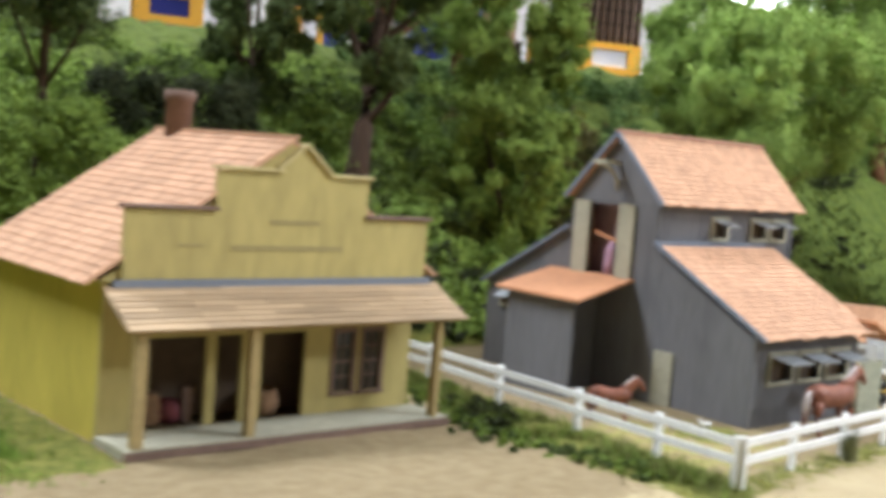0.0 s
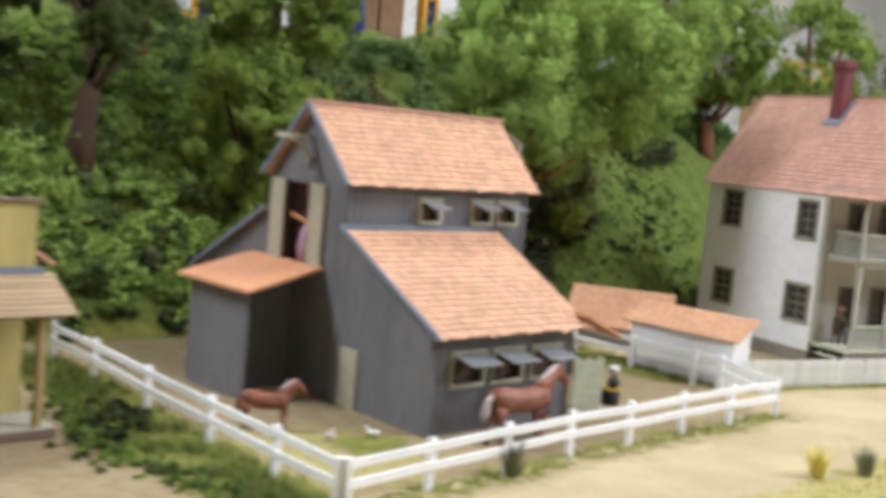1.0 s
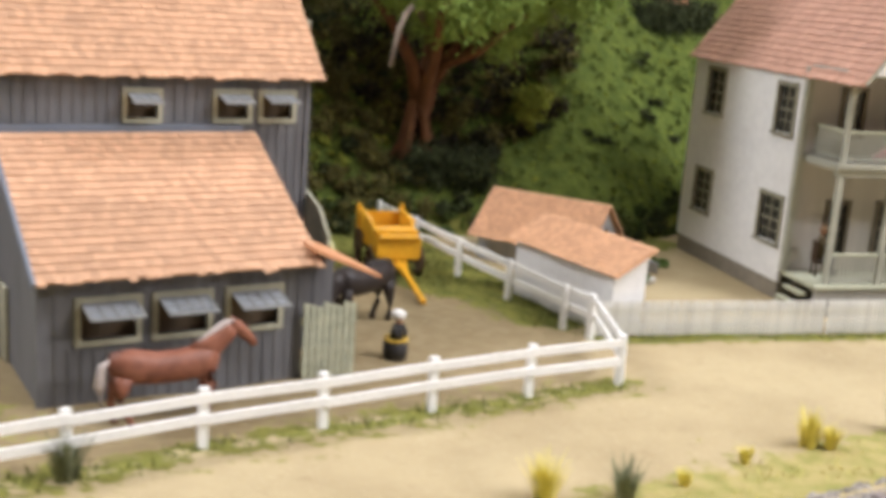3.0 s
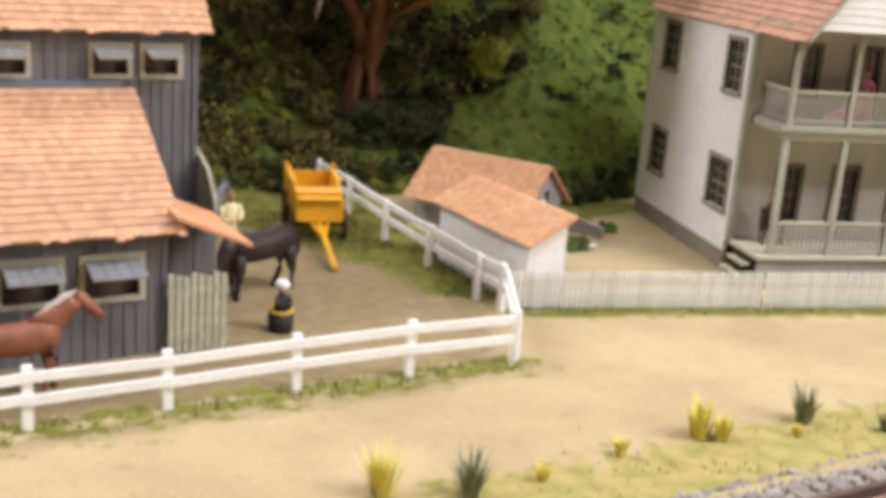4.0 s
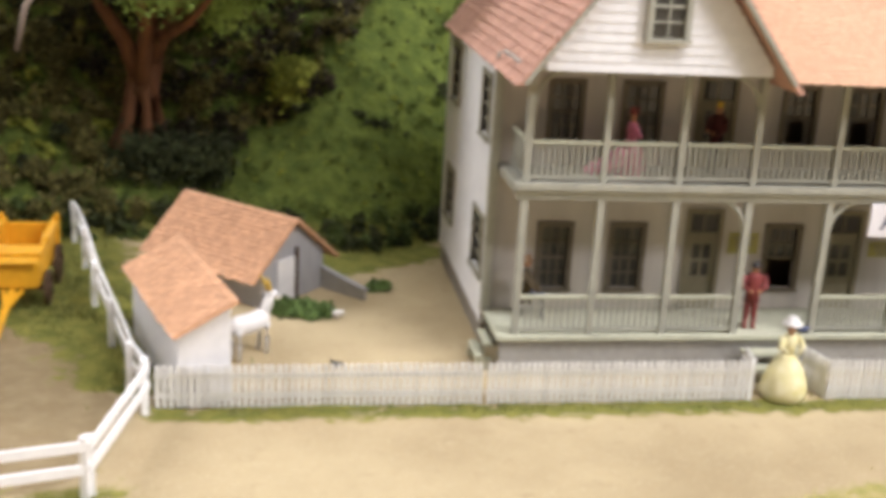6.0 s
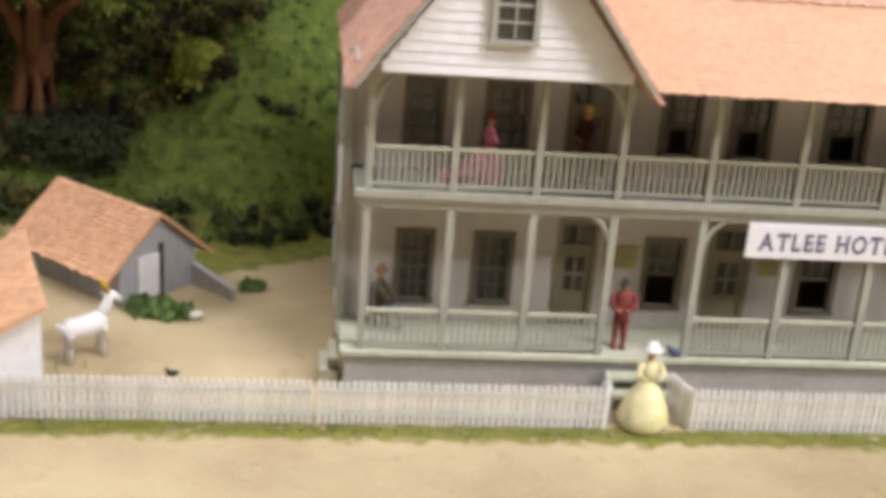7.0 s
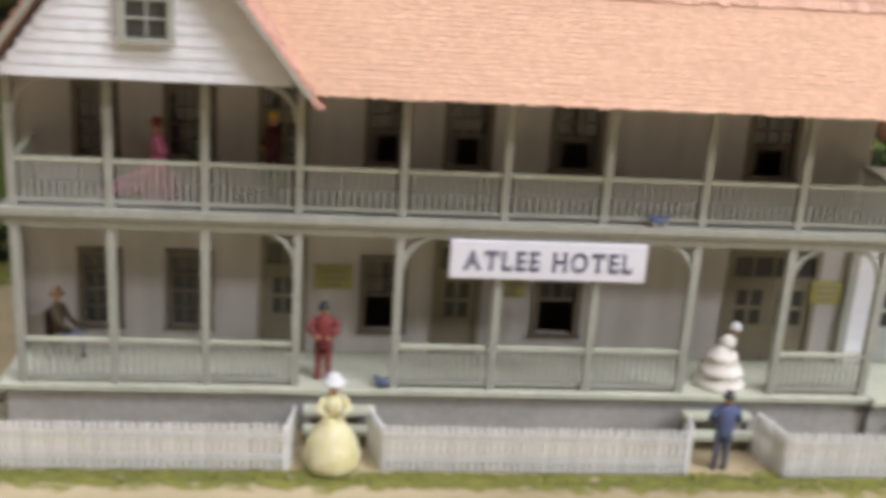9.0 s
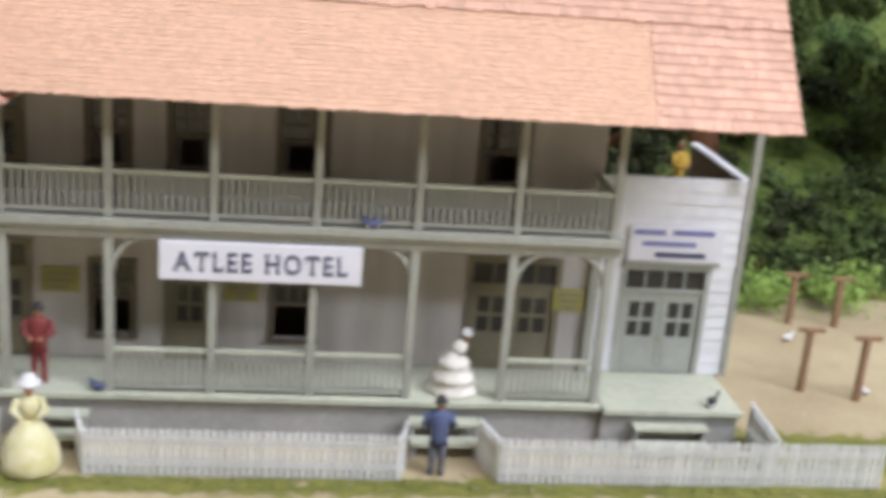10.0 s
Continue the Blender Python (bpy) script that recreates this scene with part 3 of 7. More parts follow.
def straw_mask(x, y):
    n = -x * 0.2840 + y * 0.9588
    db = np.minimum.reduce([seg_dist(x, y, a, b) for a, b in zip(FENCE_B, FENCE_B[1:])])
    return np.maximum.reduce([soft(np.abs(n - 122), 8, 30) * 0.85, soft(db, 4, 34) * 0.52, soft(np.hypot(x - 310, y - 365), 35, 80) * 0.6])


def yard_and_shade_mask(x, y):
    """Dark trodden earth in the corral and wagon yard; before the store, brown earth with shade painted in."""
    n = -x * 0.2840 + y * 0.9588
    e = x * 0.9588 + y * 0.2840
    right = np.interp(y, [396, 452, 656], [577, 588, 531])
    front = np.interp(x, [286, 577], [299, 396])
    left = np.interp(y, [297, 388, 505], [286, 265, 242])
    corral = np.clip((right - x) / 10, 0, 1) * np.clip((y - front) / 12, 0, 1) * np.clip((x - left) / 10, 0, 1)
    # Shade before the store, painted as dark brown earth.
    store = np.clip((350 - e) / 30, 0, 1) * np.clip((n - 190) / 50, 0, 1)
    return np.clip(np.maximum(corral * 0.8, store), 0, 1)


def slope_mask(x, y):
    return np.clip((hill_height(x, y) - 4) / 14, 0, 1)


def build_ground():
    xs = np.concatenate([np.arange(-3000, -500, 125), np.arange(-500, 1300, 6.0), np.arange(1300, 3600, 115)])
    ys = np.concatenate([np.arange(-1100, -60, 90), np.arange(-60, 900, 6.0), np.arange(900, 1300, 50)])
    X, Y = np.meshgrid(xs, ys)
    Z = hill_height(X, Y)
    bumps = 0.5 * np.sin(X / 17 + 1.3 * np.sin(Y / 23)) + 0.3 * np.sin(Y / 7.3 + X / 11.1)
    flat = np.clip((np.abs(X - 880) - 175) / 20, 0, 1) + (Y < 440)
    Z = Z + np.where(Z < 1, bumps * np.clip(flat, 0.15, 1), 0)
    e, n = X * 0.9588 + Y * 0.2840, -X * 0.2840 + Y * 0.9588
    Z += np.where(np.abs(n - 62) < 46, 3.0, 0) * np.clip((46 - np.abs(n - 62)) / 6, 0, 1)
    nx, ny = len(xs), len(ys)
    verts = np.stack([X.ravel(), Y.ravel(), Z.ravel()], 1) * 0.001
    i, j = np.meshgrid(np.arange(nx - 1), np.arange(ny - 1))
    a = (j * nx + i).ravel()
    faces = np.stack([a, a + 1, a + nx + 1, a + nx], 1)
    me = bpy.data.meshes.new("ground")
    me.from_pydata(verts.tolist(), [], faces.tolist())
    for key, f in (("grass", grass_mask), ("straw", straw_mask), ("yard", yard_and_shade_mask), ("slope", slope_mask)):
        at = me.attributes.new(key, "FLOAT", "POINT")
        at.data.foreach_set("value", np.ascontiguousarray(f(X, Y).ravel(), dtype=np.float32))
    me.materials.append(GROUND)
    me.shade_smooth()
    return tagged(new("ground", me), "sculpted layout base with tan dirt road and green foam hillside", "ground", kind="structure")


build_ground()


# ---- hotel ----
PX = [725 + 29.6 * i if i < 4 else 813.8 + 33.2 * (i - 3) for i in range(10)]
POST_Y = 484.5
hotel = thing("hotel", 880, 480, shift=(880, 480, 0), label="two-storey white model hotel with orange shingle roofs and double-decker porch", category="building")
WALL_Y = 512.5
LOW_WIN = [(740.2, 751), (770.2, 781.8), (837.4, 849.8), (900.2, 913.6)]
LOW_DOORS = [(802.4, 814.6, 1), (863.4, 877, 1), (971, 1002, 2)]
UP_WIN = [(740.2, 751), (770.2, 783), (837, 848.6), (864.2, 876.8), (901.2, 915.4), (971.2, 985.8)]
UP_DOORS = [(801, 814, 1)]
bm = bmesh.new()
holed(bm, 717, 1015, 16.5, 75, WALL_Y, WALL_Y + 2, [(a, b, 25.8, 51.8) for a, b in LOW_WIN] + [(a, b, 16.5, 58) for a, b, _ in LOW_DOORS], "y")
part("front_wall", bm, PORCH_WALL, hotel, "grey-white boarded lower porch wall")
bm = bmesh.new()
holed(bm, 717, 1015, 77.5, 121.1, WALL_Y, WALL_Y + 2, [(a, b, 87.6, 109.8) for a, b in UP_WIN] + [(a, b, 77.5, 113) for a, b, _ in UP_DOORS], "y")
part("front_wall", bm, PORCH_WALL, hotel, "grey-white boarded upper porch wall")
for a, b in LOW_WIN:
    window(hotel, a, b, 25.8, 51.8, WALL_Y, "y", 3, 4, material=FRONT_TRIM, open_low=(a > 830))
for a, b in UP_WIN:
    window(hotel, a, b, 87.6, 109.8, WALL_Y, "y", 3, 4, material=FRONT_TRIM, open_low=(a > 830))
for a, b in UP_WIN[1:]:
    bm = bmesh.new()
    m = (a + b) / 2
    prism(bm, [(a, 109.8), (a, 87.7), (a + 2.2, 87.7), (a + 2.5, 96.8), (b - 2.7, 97.4), (b - 2.3, 87.7), (b, 87.7), (b, 109.8)], WALL_Y + 1.4, WALL_Y + 1.9)
    part("curtain", bm, CURTAIN, hotel, "grey lace curtain")
for a, b, k in LOW_DOORS:
    door(hotel, a, b, 16.5, 58, WALL_Y, DOOR_OLIVE, k)
for a, b, k in UP_DOORS:
    door(hotel, a, b, 77.5, 113, WALL_Y, DOOR_OLIVE, k)
SIDE_WIN = [(520.4, 535.6, 85.8, 109.6), (594.4, 611.6, 86.4, 110.2), (519.6, 539.2, 28.6, 51.8), (596.4, 613.6, 29, 51.8)]
bm = bmesh.new()
holed(bm, WALL_Y + 2, 631, 9.5, 117, 717, 719, SIDE_WIN, "x")
part("side_wall", bm, WHITE_WALL, hotel, "plain white painted side wall")
for a, b, c, d in SIDE_WIN:
    window(hotel, a, b, c, d, 717, "x", 2, 4, trim=2.4)
part("corner_board", B(716.2, 719.6, WALL_Y - 2.8, WALL_Y - 0.2, 16.6, 117), PORCH_TRIM, hotel)
part("foundation", B(717.6, 1015, WALL_Y + 2, 629, 0, 9.4), FOUNDATION, hotel)
bm = bmesh.new()
box(bm, 719, 819, 629, 631, 9.5, 117)
box(bm, 817, 819, 577, 629, 9.5, 117)
box(bm, 819, 1015, 575, 577, 9.5, 117)
box(bm, 1013, 1015, WALL_Y + 2, 575, 9.5, 117)
part("rear_wall", bm, WHITE_WALL, hotel)
bm = bmesh.new()
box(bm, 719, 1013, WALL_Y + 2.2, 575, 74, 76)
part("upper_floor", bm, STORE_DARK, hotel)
# Dark sheet in place of the unlit rooms behind the hotel windows.
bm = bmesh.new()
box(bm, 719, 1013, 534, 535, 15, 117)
part("dark_room_sheet", bm, STORE_DARK, hotel)
part("corner_trim", B(1014.2, 1017.4, WALL_Y - 2.4, WALL_Y - 0.2, 16.6, 73.4), PORCH_TRIM, hotel)
# porch
part("porch_deck", B(717.5, 1016, 481.6, WALL_Y, 14.2, 16.5, bevel=0.3), DECK, hotel, "pale sage porch deck")
part("porch_skirting", B(719.5, 1016, 483.5, 485, 0, 14.2), SKIRT, hotel)
part("balcony_floor", B(720.5, 1016, 481.6, WALL_Y, 73.6, 77.4, bevel=0.3), PORCH_TRIM, hotel)
part("fascia", B(720, 1016.5, 480.8, 481.5, 75.2, 77.6), PORCH_TRIM, hotel)
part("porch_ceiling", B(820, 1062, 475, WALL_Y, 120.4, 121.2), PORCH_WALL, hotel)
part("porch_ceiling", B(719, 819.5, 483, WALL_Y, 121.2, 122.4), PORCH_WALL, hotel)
part("porch_beam", B(722, 1016, 483, 486, 70.8, 73.5), PORCH_TRIM, hotel)
part("porch_beam", B(818, 1062, 483, 486, 117.6, 120.3), PORCH_TRIM, hotel)
part("porch_beam", B(722, 817.8, 483.2, 485.8, 118.6, 121.0), PORCH_TRIM, hotel)
post_low = to_mesh("post", B(-1.35, 1.35, -1.35, 1.35, 16.5, 70.8), PORCH_TRIM)
post_up = to_mesh("post", B(-1.25, 1.25, -1.25, 1.25, 77.4, 117.6), PORCH_TRIM)
post_tall = to_mesh("post", B(-1.25, 1.25, -1.25, 1.25, 77.4, 118.6), PORCH_TRIM)


def place(name, me, parent, x, y, z=0.0):
    ob = new(name, me)
    ob.parent = parent
    ob.location = (Vector((x, y, z)) - SHIFT[root(parent).name]) * 0.001
    return ob


for x in PX:
    place("post", post_low, hotel, x, POST_Y)
    place("post", post_up if x > 818 else post_tall, hotel, x, POST_Y)
part("post", B(1067.2, 1069.6, 506.4, 508.8, 92.7, 118.4), PORCH_TRIM, hotel)
baluster_me = to_mesh("baluster", B(-0.48, 0.48, -0.4, 0.4, 0, 12.6), PORCH_TRIM)


def railing(x0, x1, y0, y1, z):
    """A length of porch railing from one post to the next, with its balusters."""
    bm = bmesh.new()
    beam(bm, (x0, y0, z + 15.2), (x1, y1, z + 15.2), 1.7, 1.2)
    rail = part("railing", bm, DECK, hotel)
    bm = bmesh.new()
    beam(bm, (x0, y0, z + 2.0), (x1, y1, z + 2.0), 1.4, 1.1)
    part("bottom_rail", bm, PORCH_TRIM, rail)
    n = max(2, round(math.hypot(x1 - x0, y1 - y0) / 2.35))
    for i in range(1, n):
        t = i / n
        place("baluster", baluster_me, rail, x0 + (x1 - x0) * t, y0 + (y1 - y0) * t, z + 2.3)


for i in (0, 1, 2, 4, 5, 6, 8):
    railing(PX[i] + 1.3, PX[i + 1] - 1.3, POST_Y, POST_Y, 16.5)
for i in range(9):
    railing(PX[i] + 1.2, PX[i + 1] - 1.2, POST_Y, POST_Y, 77.4)
railing(PX[0], PX[0], POST_Y + 1.4, WALL_Y - 0.4, 77.4)
railing(PX[9], PX[9], POST_Y + 1.4, WALL_Y - 0.4, 77.4)


def bracket(x, side, z=70.8):
    """A curved brace between a post and the beam."""
    bm = bmesh.new()
    pts = []
    for k in range(7):
        a = k / 6 * math.pi / 2
        pts.append((x + side * (1.2 + 10.5 * (1 - math.cos(a))), z - 11.5 + 11.5 * math.sin(a)))
    tube(bm, [(xa, POST_Y, za) for xa, za in pts], [0.95] * 7, 6)
    part("bracket", bm, PORCH_TRIM, hotel)


for i, side in ((3, -1), (4, 1), (7, -1), (8, 1), (9, -1)):
    bracket(PX[i], side)
for i, side in ((3, -1), (0, 1)):
    bracket(PX[i], side, 118.6)
# roofs
S = 52 / math.hypot(52, 68.4), 68.4 / math.hypot(52, 68.4)
SLOPE = math.hypot(52, 68.4)
shingle_roof(hotel, (716, 638, 116.4), (0, -1, 0), (S[0], 0, S[1]), 173, SLOPE, 55, 21, SHINGLE_PINK, seed=3, thick=0.85)
shingle_roof(hotel, (820, 465, 116.4), (0, 1, 0), (-S[0], 0, S[1]), 173, SLOPE, 55, 21, SHINGLE_PINK, seed=4, thick=0.85)


MAIN = 54 / math.hypot(54, 64.6), 64.6 / math.hypot(54, 64.6)
EAVE = math.hypot(54, 64.6)


BREAK = 38.0


def porch_clip(a, b):
    if a == "outline":
        return [(50.6, 0), (250, 0), (250, BREAK), (50.6 - BREAK * 50.6 / EAVE, BREAK)]
    return a > 50.6 - b * 50.6 / EAVE - 1.2


def upper_clip(a, b):
    left = 50.6 * (1 - BREAK / EAVE)
    if a == "outline":
        return [(left, 0), (298, 0), (298, EAVE - BREAK), (0, EAVE - BREAK)]
    return a > left - b * 50.6 / EAVE - 1.2


# the planed porch roof, and the coarser shingles above and beside it
shingle_roof(hotel, (768, 467, 120.2), (1, 0, 0), (0, *MAIN), 250, BREAK, 120, 21, SHINGLE_PALE, seed=5, clip=porch_clip, thick=0.24, ragged=0.3)
shingle_roof(hotel, (768, 467 + BREAK * MAIN[0], 120.8 + BREAK * MAIN[1]), (1, 0, 0), (0, *MAIN), 298, EAVE - BREAK, 96, 13, SHINGLE_ROSE, seed=7, clip=upper_clip, loose=300, thick=0.5)
shingle_roof(hotel, (1018.2, 467, 120.2), (1, 0, 0), (0, *MAIN), 47.8, BREAK, 16, 10, SHINGLE_ROSE, seed=8, thick=0.5)
shingle_roof(hotel, (1066, 575, 120.2), (-1, 0, 0), (0, -MAIN[0], MAIN[1]), 274, EAVE, 60, 20, SHINGLE, seed=6)
bm = bmesh.new()
beam(bm, (768, 464, 185.3), (768, 639, 185.3), 3.2, 1.2)
part("ridge_cap", bm, SHINGLE_PINK, hotel)
bm = bmesh.new()
beam(bm, (768, 521, 185.3), (1067, 521, 185.3), 3.2, 1.2)
part("ridge_cap", bm, SHINGLE_PINK, hotel)
# gable over the balcony
bm = bmesh.new()
prism(bm, [(727, 120.8), (811, 120.8), (811, 124), (768, 180), (727, 124)], 472.2, 474.5)
gable = part("gable", bm, WHITE_WALL, hotel, "white clapboard gable")
z = 121.0
while z < 177:
    half = min(42.2, (181 - z - 4.2) / 1.315)
    if half < 2:
        break
    bm = bmesh.new()
    prism(bm, [(471.85, z), (472.4, z), (472.4, z + 3.6), (472.2, z + 3.6)], 768.8 - half, 768.8 + half, "x")
    part("clapboard", bm, WHITE_WALL, gable)
    z += 3.5
window(hotel, 763, 775, 133.8, 156, 470.3, "y", 2, 4, trim=2.0, material=PORCH_TRIM)
bm = bmesh.new()
beam(bm, (717.6, 465.6, 116.8), (768, 465.6, 183.4), 1.2, 3.2, up=(0, -1, 0))
beam(bm, (816.8, 465.6, 119.2), (768, 465.6, 183.4), 1.2, 3.2, up=(0, -1, 0))
part("bargeboard", bm, PORCH_TRIM, hotel)
bm = bmesh.new()
prism(bm, [(719, 117), (817, 117), (768, 179)], 629, 631)
part("rear_gable", bm, WHITE_WALL, hotel)
bm = bmesh.new()
prism(bm, [(515, 117), (573, 117), (521, 181)], 1013, 1015, "x")
part("rear_gable", bm, WHITE_WALL, hotel)
# chimney
chim = part("chimney", B(753.5, 762.5, 546, 556, 152, 205, bevel=0.4), BRICK_RED, hotel, "dark red brick chimney")
part("chimney_cap", B(752, 764, 544.6, 557.4, 204, 210, bevel=0.5), BRICK_RED, chim)
bm = bmesh.new()
prism(bm, [(751, 163.3), (765, 181), (765, 183.2), (751, 165.6)], 543.5, 558.5)
part("flashing", bm, FLASHING, chim)
# steps
for x0, x1 in ((817, 841), (948, 972), (1027, 1054)):
    bm = bmesh.new()
    for k, zt in enumerate((11.2, 6.2)):
        box(bm, x0, x1, 475.5 - 5 * k, 481.4 - 5 * k, zt - 1.3, zt)
    st = part("steps", bm, DECK, hotel)
    for x in (x0 + 0.6, x1 - 1.8):
        bm = bmesh.new()
        prism(bm, [(481, 0), (481, 9.8), (476, 9.8), (476, 4.8), (471, 4.8), (471, 0)], x, x + 1.2, "x")
        part("stringer", bm, SKIRT, st)
bm = bmesh.new()
for k, zt in enumerate((11.2, 6.2)):
    box(bm, 714 - 3.2 * k, 717.3 - 3.2 * k, 487, 504, zt - 1.3, zt)
box(bm, 710.8, 717.5, 487.5, 489, 0, 4.8)
box(bm, 710.8, 717.5, 502, 503.5, 0, 4.8)
part("steps", bm, DECK, hotel)


SERIFS = {"A": ((0.08, 0, 0.34), (0.92, 0, 0.34)), "T": ((0.5, 0, 0.4),), "L": ((0.12, 0, 0.3), (0.12, 1, 0.4)),
          "E": ((0.12, 0, 0.3), (0.12, 1, 0.3)), "H": ((0.1, 0, 0.32), (0.9, 0, 0.32), (0.1, 1, 0.32), (0.9, 1, 0.32)), "O": ()}


def glyph(char, size):
    """One letter of the built-in font, as vertices and faces on its own plane."""
    cu = bpy.data.curves.new("lettering", "FONT")
    cu.body, cu.size, cu.extrude, cu.offset = char, size * 0.001, 0.00012, 0.00014
    tmp = bpy.data.objects.new("lettering", cu)
    scene.collection.objects.link(tmp)
    me = bpy.data.meshes.new_from_object(tmp.evaluated_get(bpy.context.evaluated_depsgraph_get()))
    bpy.data.objects.remove(tmp)
    return me


def lettering(text, size, x, y, z, material, parent, width, gap=0.2):
    """Raised slab-serif capitals facing minus y, centred on x and filling a width."""
    bm = bmesh.new()
    pen = 0.0
    for char in text:
        if char == " ":
            pen += size * 0.42
            continue
        me = glyph(char, size)
        xs = [v.co.x * 1000 for v in me.vertices]
        ys = [v.co.y * 1000 for v in me.vertices]
        x0, wide, tall = min(xs), max(xs) - min(xs), max(ys)
        made = [bm.verts.new((pen + v.co.x * 1000 - x0, v.co.y * 1000, v.co.z * 1000)) for v in me.vertices]
        for f in me.polygons:
            bm.faces.new([made[i] for i in f.vertices])
        bpy.data.meshes.remove(me)
        for u, top, w in SERIFS[char]:
            c, h = pen + wide * u, tall if top else 0.55
            box(bm, c - wide * w / 2, c + wide * w / 2, h - 0.55, h, -0.12, 0.12)
        if char == "T":
            for c in (pen + 0.2, pen + wide - 0.2):
                box(bm, c - 0.3, c + 0.3, tall - 1.9, tall, -0.12, 0.12)
        if char in "EL":
            box(bm, pen + wide - 0.6, pen + wide, 0, 1.9, -0.12, 0.12)
        pen += wide + size * gap
    span = pen - size * gap
    tall = max(v.co.y for v in bm.verts)
    for v in bm.verts:
        v.co = Vector((x + (v.co.x / span - 0.5) * width, y - v.co.z, z + v.co.y - tall / 2))
    part("lettering", bm, material, parent)


sign = thing("hotel_sign", 896, 482.6, shift=(896, 482.6, 0), label="long white sign board with dark serif lettering on porch beam", category="sign")
part("board", B(863.2, 928.8, 481.2, 482.4, 58.0, 71.2, bevel=0.2), SIGN_WHITE, sign)
lettering("ATLEE HOTEL", 9.4, 896, 481.05, 64.6, SIGN_INK, sign, 56.0)


def plaque(x0, x1, z0, z1, y):
    p = thing("plaque", (x0 + x1) / 2, y, shift=((x0 + x1) / 2, y, 0), label="small brass-yellow plaque with worn lines on porch wall", category="plaque", group="porch plaques")
    part("board", B(x0, x1, y - 0.8, y, z0, z1, bevel=0.15), PLAQUE, p)
    for k in range(3):
        zc = z1 - (k + 0.9) * (z1 - z0) / 3.6
        part("line", B(x0 + 1.5 + k, x1 - 1.5 - k, y - 0.95, y - 0.81, zc - 0.5, zc + 0.5), WINDOW_TRIM, p)


for x0, x1, z0, z1 in ((819.5, 832.5, 41, 50), (882.5, 894.5, 39.8, 46.4), (1001.2, 1013.5, 40.4, 49)):
    plaque(x0, x1, z0, z1, WALL_Y - 0.1)

# ---- annex shop with a white false front ----
shop = thing("annex_shop", 1043, 512, shift=(1043, 512, 0), label="white clapboard false-front shop annex with double doors", category="building")
bm = bmesh.new()
holed(bm, 1017.6, 1069.5, 16.5, 92.5, 512.6, 514.6, [(1028, 1058, 16.5, 57.6)], "y")
front = part("front_wall", bm, WHITE_WALL, shop)
z = 16.7
while z < 91.5:
    spans = [(1017.6, 1026), (1060, 1069.5)] if z < 57 else [(1017.6, 1069.5)]
    for a, b in spans:
        bm = bmesh.new()
        prism(bm, [(512.0, z), (512.6, z), (512.6, min(92.4, z + 4.8)), (512.4, min(92.4, z + 4.8))], a, b, "x")
        part("clapboard", bm, WHITE_WALL, front)
    z += 4.75
door(shop, 1028, 1058, 16.5, 57.6, 512.6, DOOR_GREY, 2, trim=2.0, transom=7.5)
part("corner_board", B(1069.5, 1071.3, 511.2, 514.6, 16.5, 92.5), PORCH_TRIM, shop)
part("head_trim", B(1026, 1062, 510.4, 511.5, 60.2, 61.4), PORCH_TRIM, shop)
part("sign_board", B(1027, 1062.4, 510.8, 511.5, 61.6, 75), SIGN_WHITE, shop)
for a, b, zc, h in ((1028.5, 1040, 72.4, 1.9), (1043, 1058.5, 72.6, 1.9), (1032, 1052, 68.2, 1.7), (1037, 1056, 64.0, 2.0)):
    part("sign_line", B(a, b, 510.6, 510.78, zc - h / 2, zc + h / 2), SIGN_BLUE if zc > 67 else SIGN_INK, shop)
bm = bmesh.new()
box(bm, 1067.5, 1069.5, 514.6, 575, 0, 92)
box(bm, 1015.5, 1067.5, 573, 575, 0, 76)
part("side_wall", bm, SKIRT, shop)
# Thin sheet that paints the parapet's inner face dark.
part("dark_parapet_sheet", B(1066.6, 1067.4, 514.8, 573, 77.7, 91.9), STORE_DARK, shop)
part("parapet_cap", B(1067, 1070.2, 514.8, 575, 92, 93), WHITE_WALL, shop)
part("roof_deck", B(1015.5, 1067.5, 514.8, 573, 76, 77.6), SKIRT, shop)
part("deck", B(1016.2, 1067, 479, 512.4, 14.2, 16.5, bevel=0.3), DECK, shop, "pale sage shop deck")
part("skirting", B(1016.2, 1066, 481, 482.5, 0, 14.2), SKIRT, shop)

# ---- barn ----
ex, ey = EN(453.4, 257.8)
barn = thing("barn", ex, ey, -0.9, rz=15.9, shift=(452, 260, 0), label="grey board-and-batten model barn with orange shingle roofs", category="barn")
up_dir = (0, 34.8 / math.hypot(34.8, 36.8), 36.8 / math.hypot(34.8, 36.8))
low_dir = (0, 69.3 / math.hypot(69.3, 38.2), 38.2 / math.hypot(69.3, 38.2))
shingle_roof(barn, (451, 330.2, 107.2), (1, 0, 0), up_dir, 133, math.hypot(34.8, 36.8), 44, 14, SHINGLE, seed=11, thick=0.6, ragged=1.8)
shingle_roof(barn, (584, 400, 107.2), (-1, 0, 0), (0, -up_dir[1], up_dir[2]), 133, math.hypot(34.8, 36.8), 30, 10, SHINGLE, seed=12)
shingle_roof(barn, (452, 260.2, 47.0), (1, 0, 0), low_dir, 101.5, math.hypot(69.3, 38.2), 34, 19, SHINGLE, seed=13, thick=0.62, loose=300, ragged=2.4)
shingle_roof(barn, (584, 466, 50), (-1, 0, 0), (0, -0.86, 0.51), 131, 78, 20, 14, SHINGLE, seed=14)
bm = bmesh.new()
beam(bm, (450.5, 365, 144.6), (584.5, 365, 144.6), 3.6, 1.4)
part("ridge_cap", bm, SHINGLE_PINK, barn)
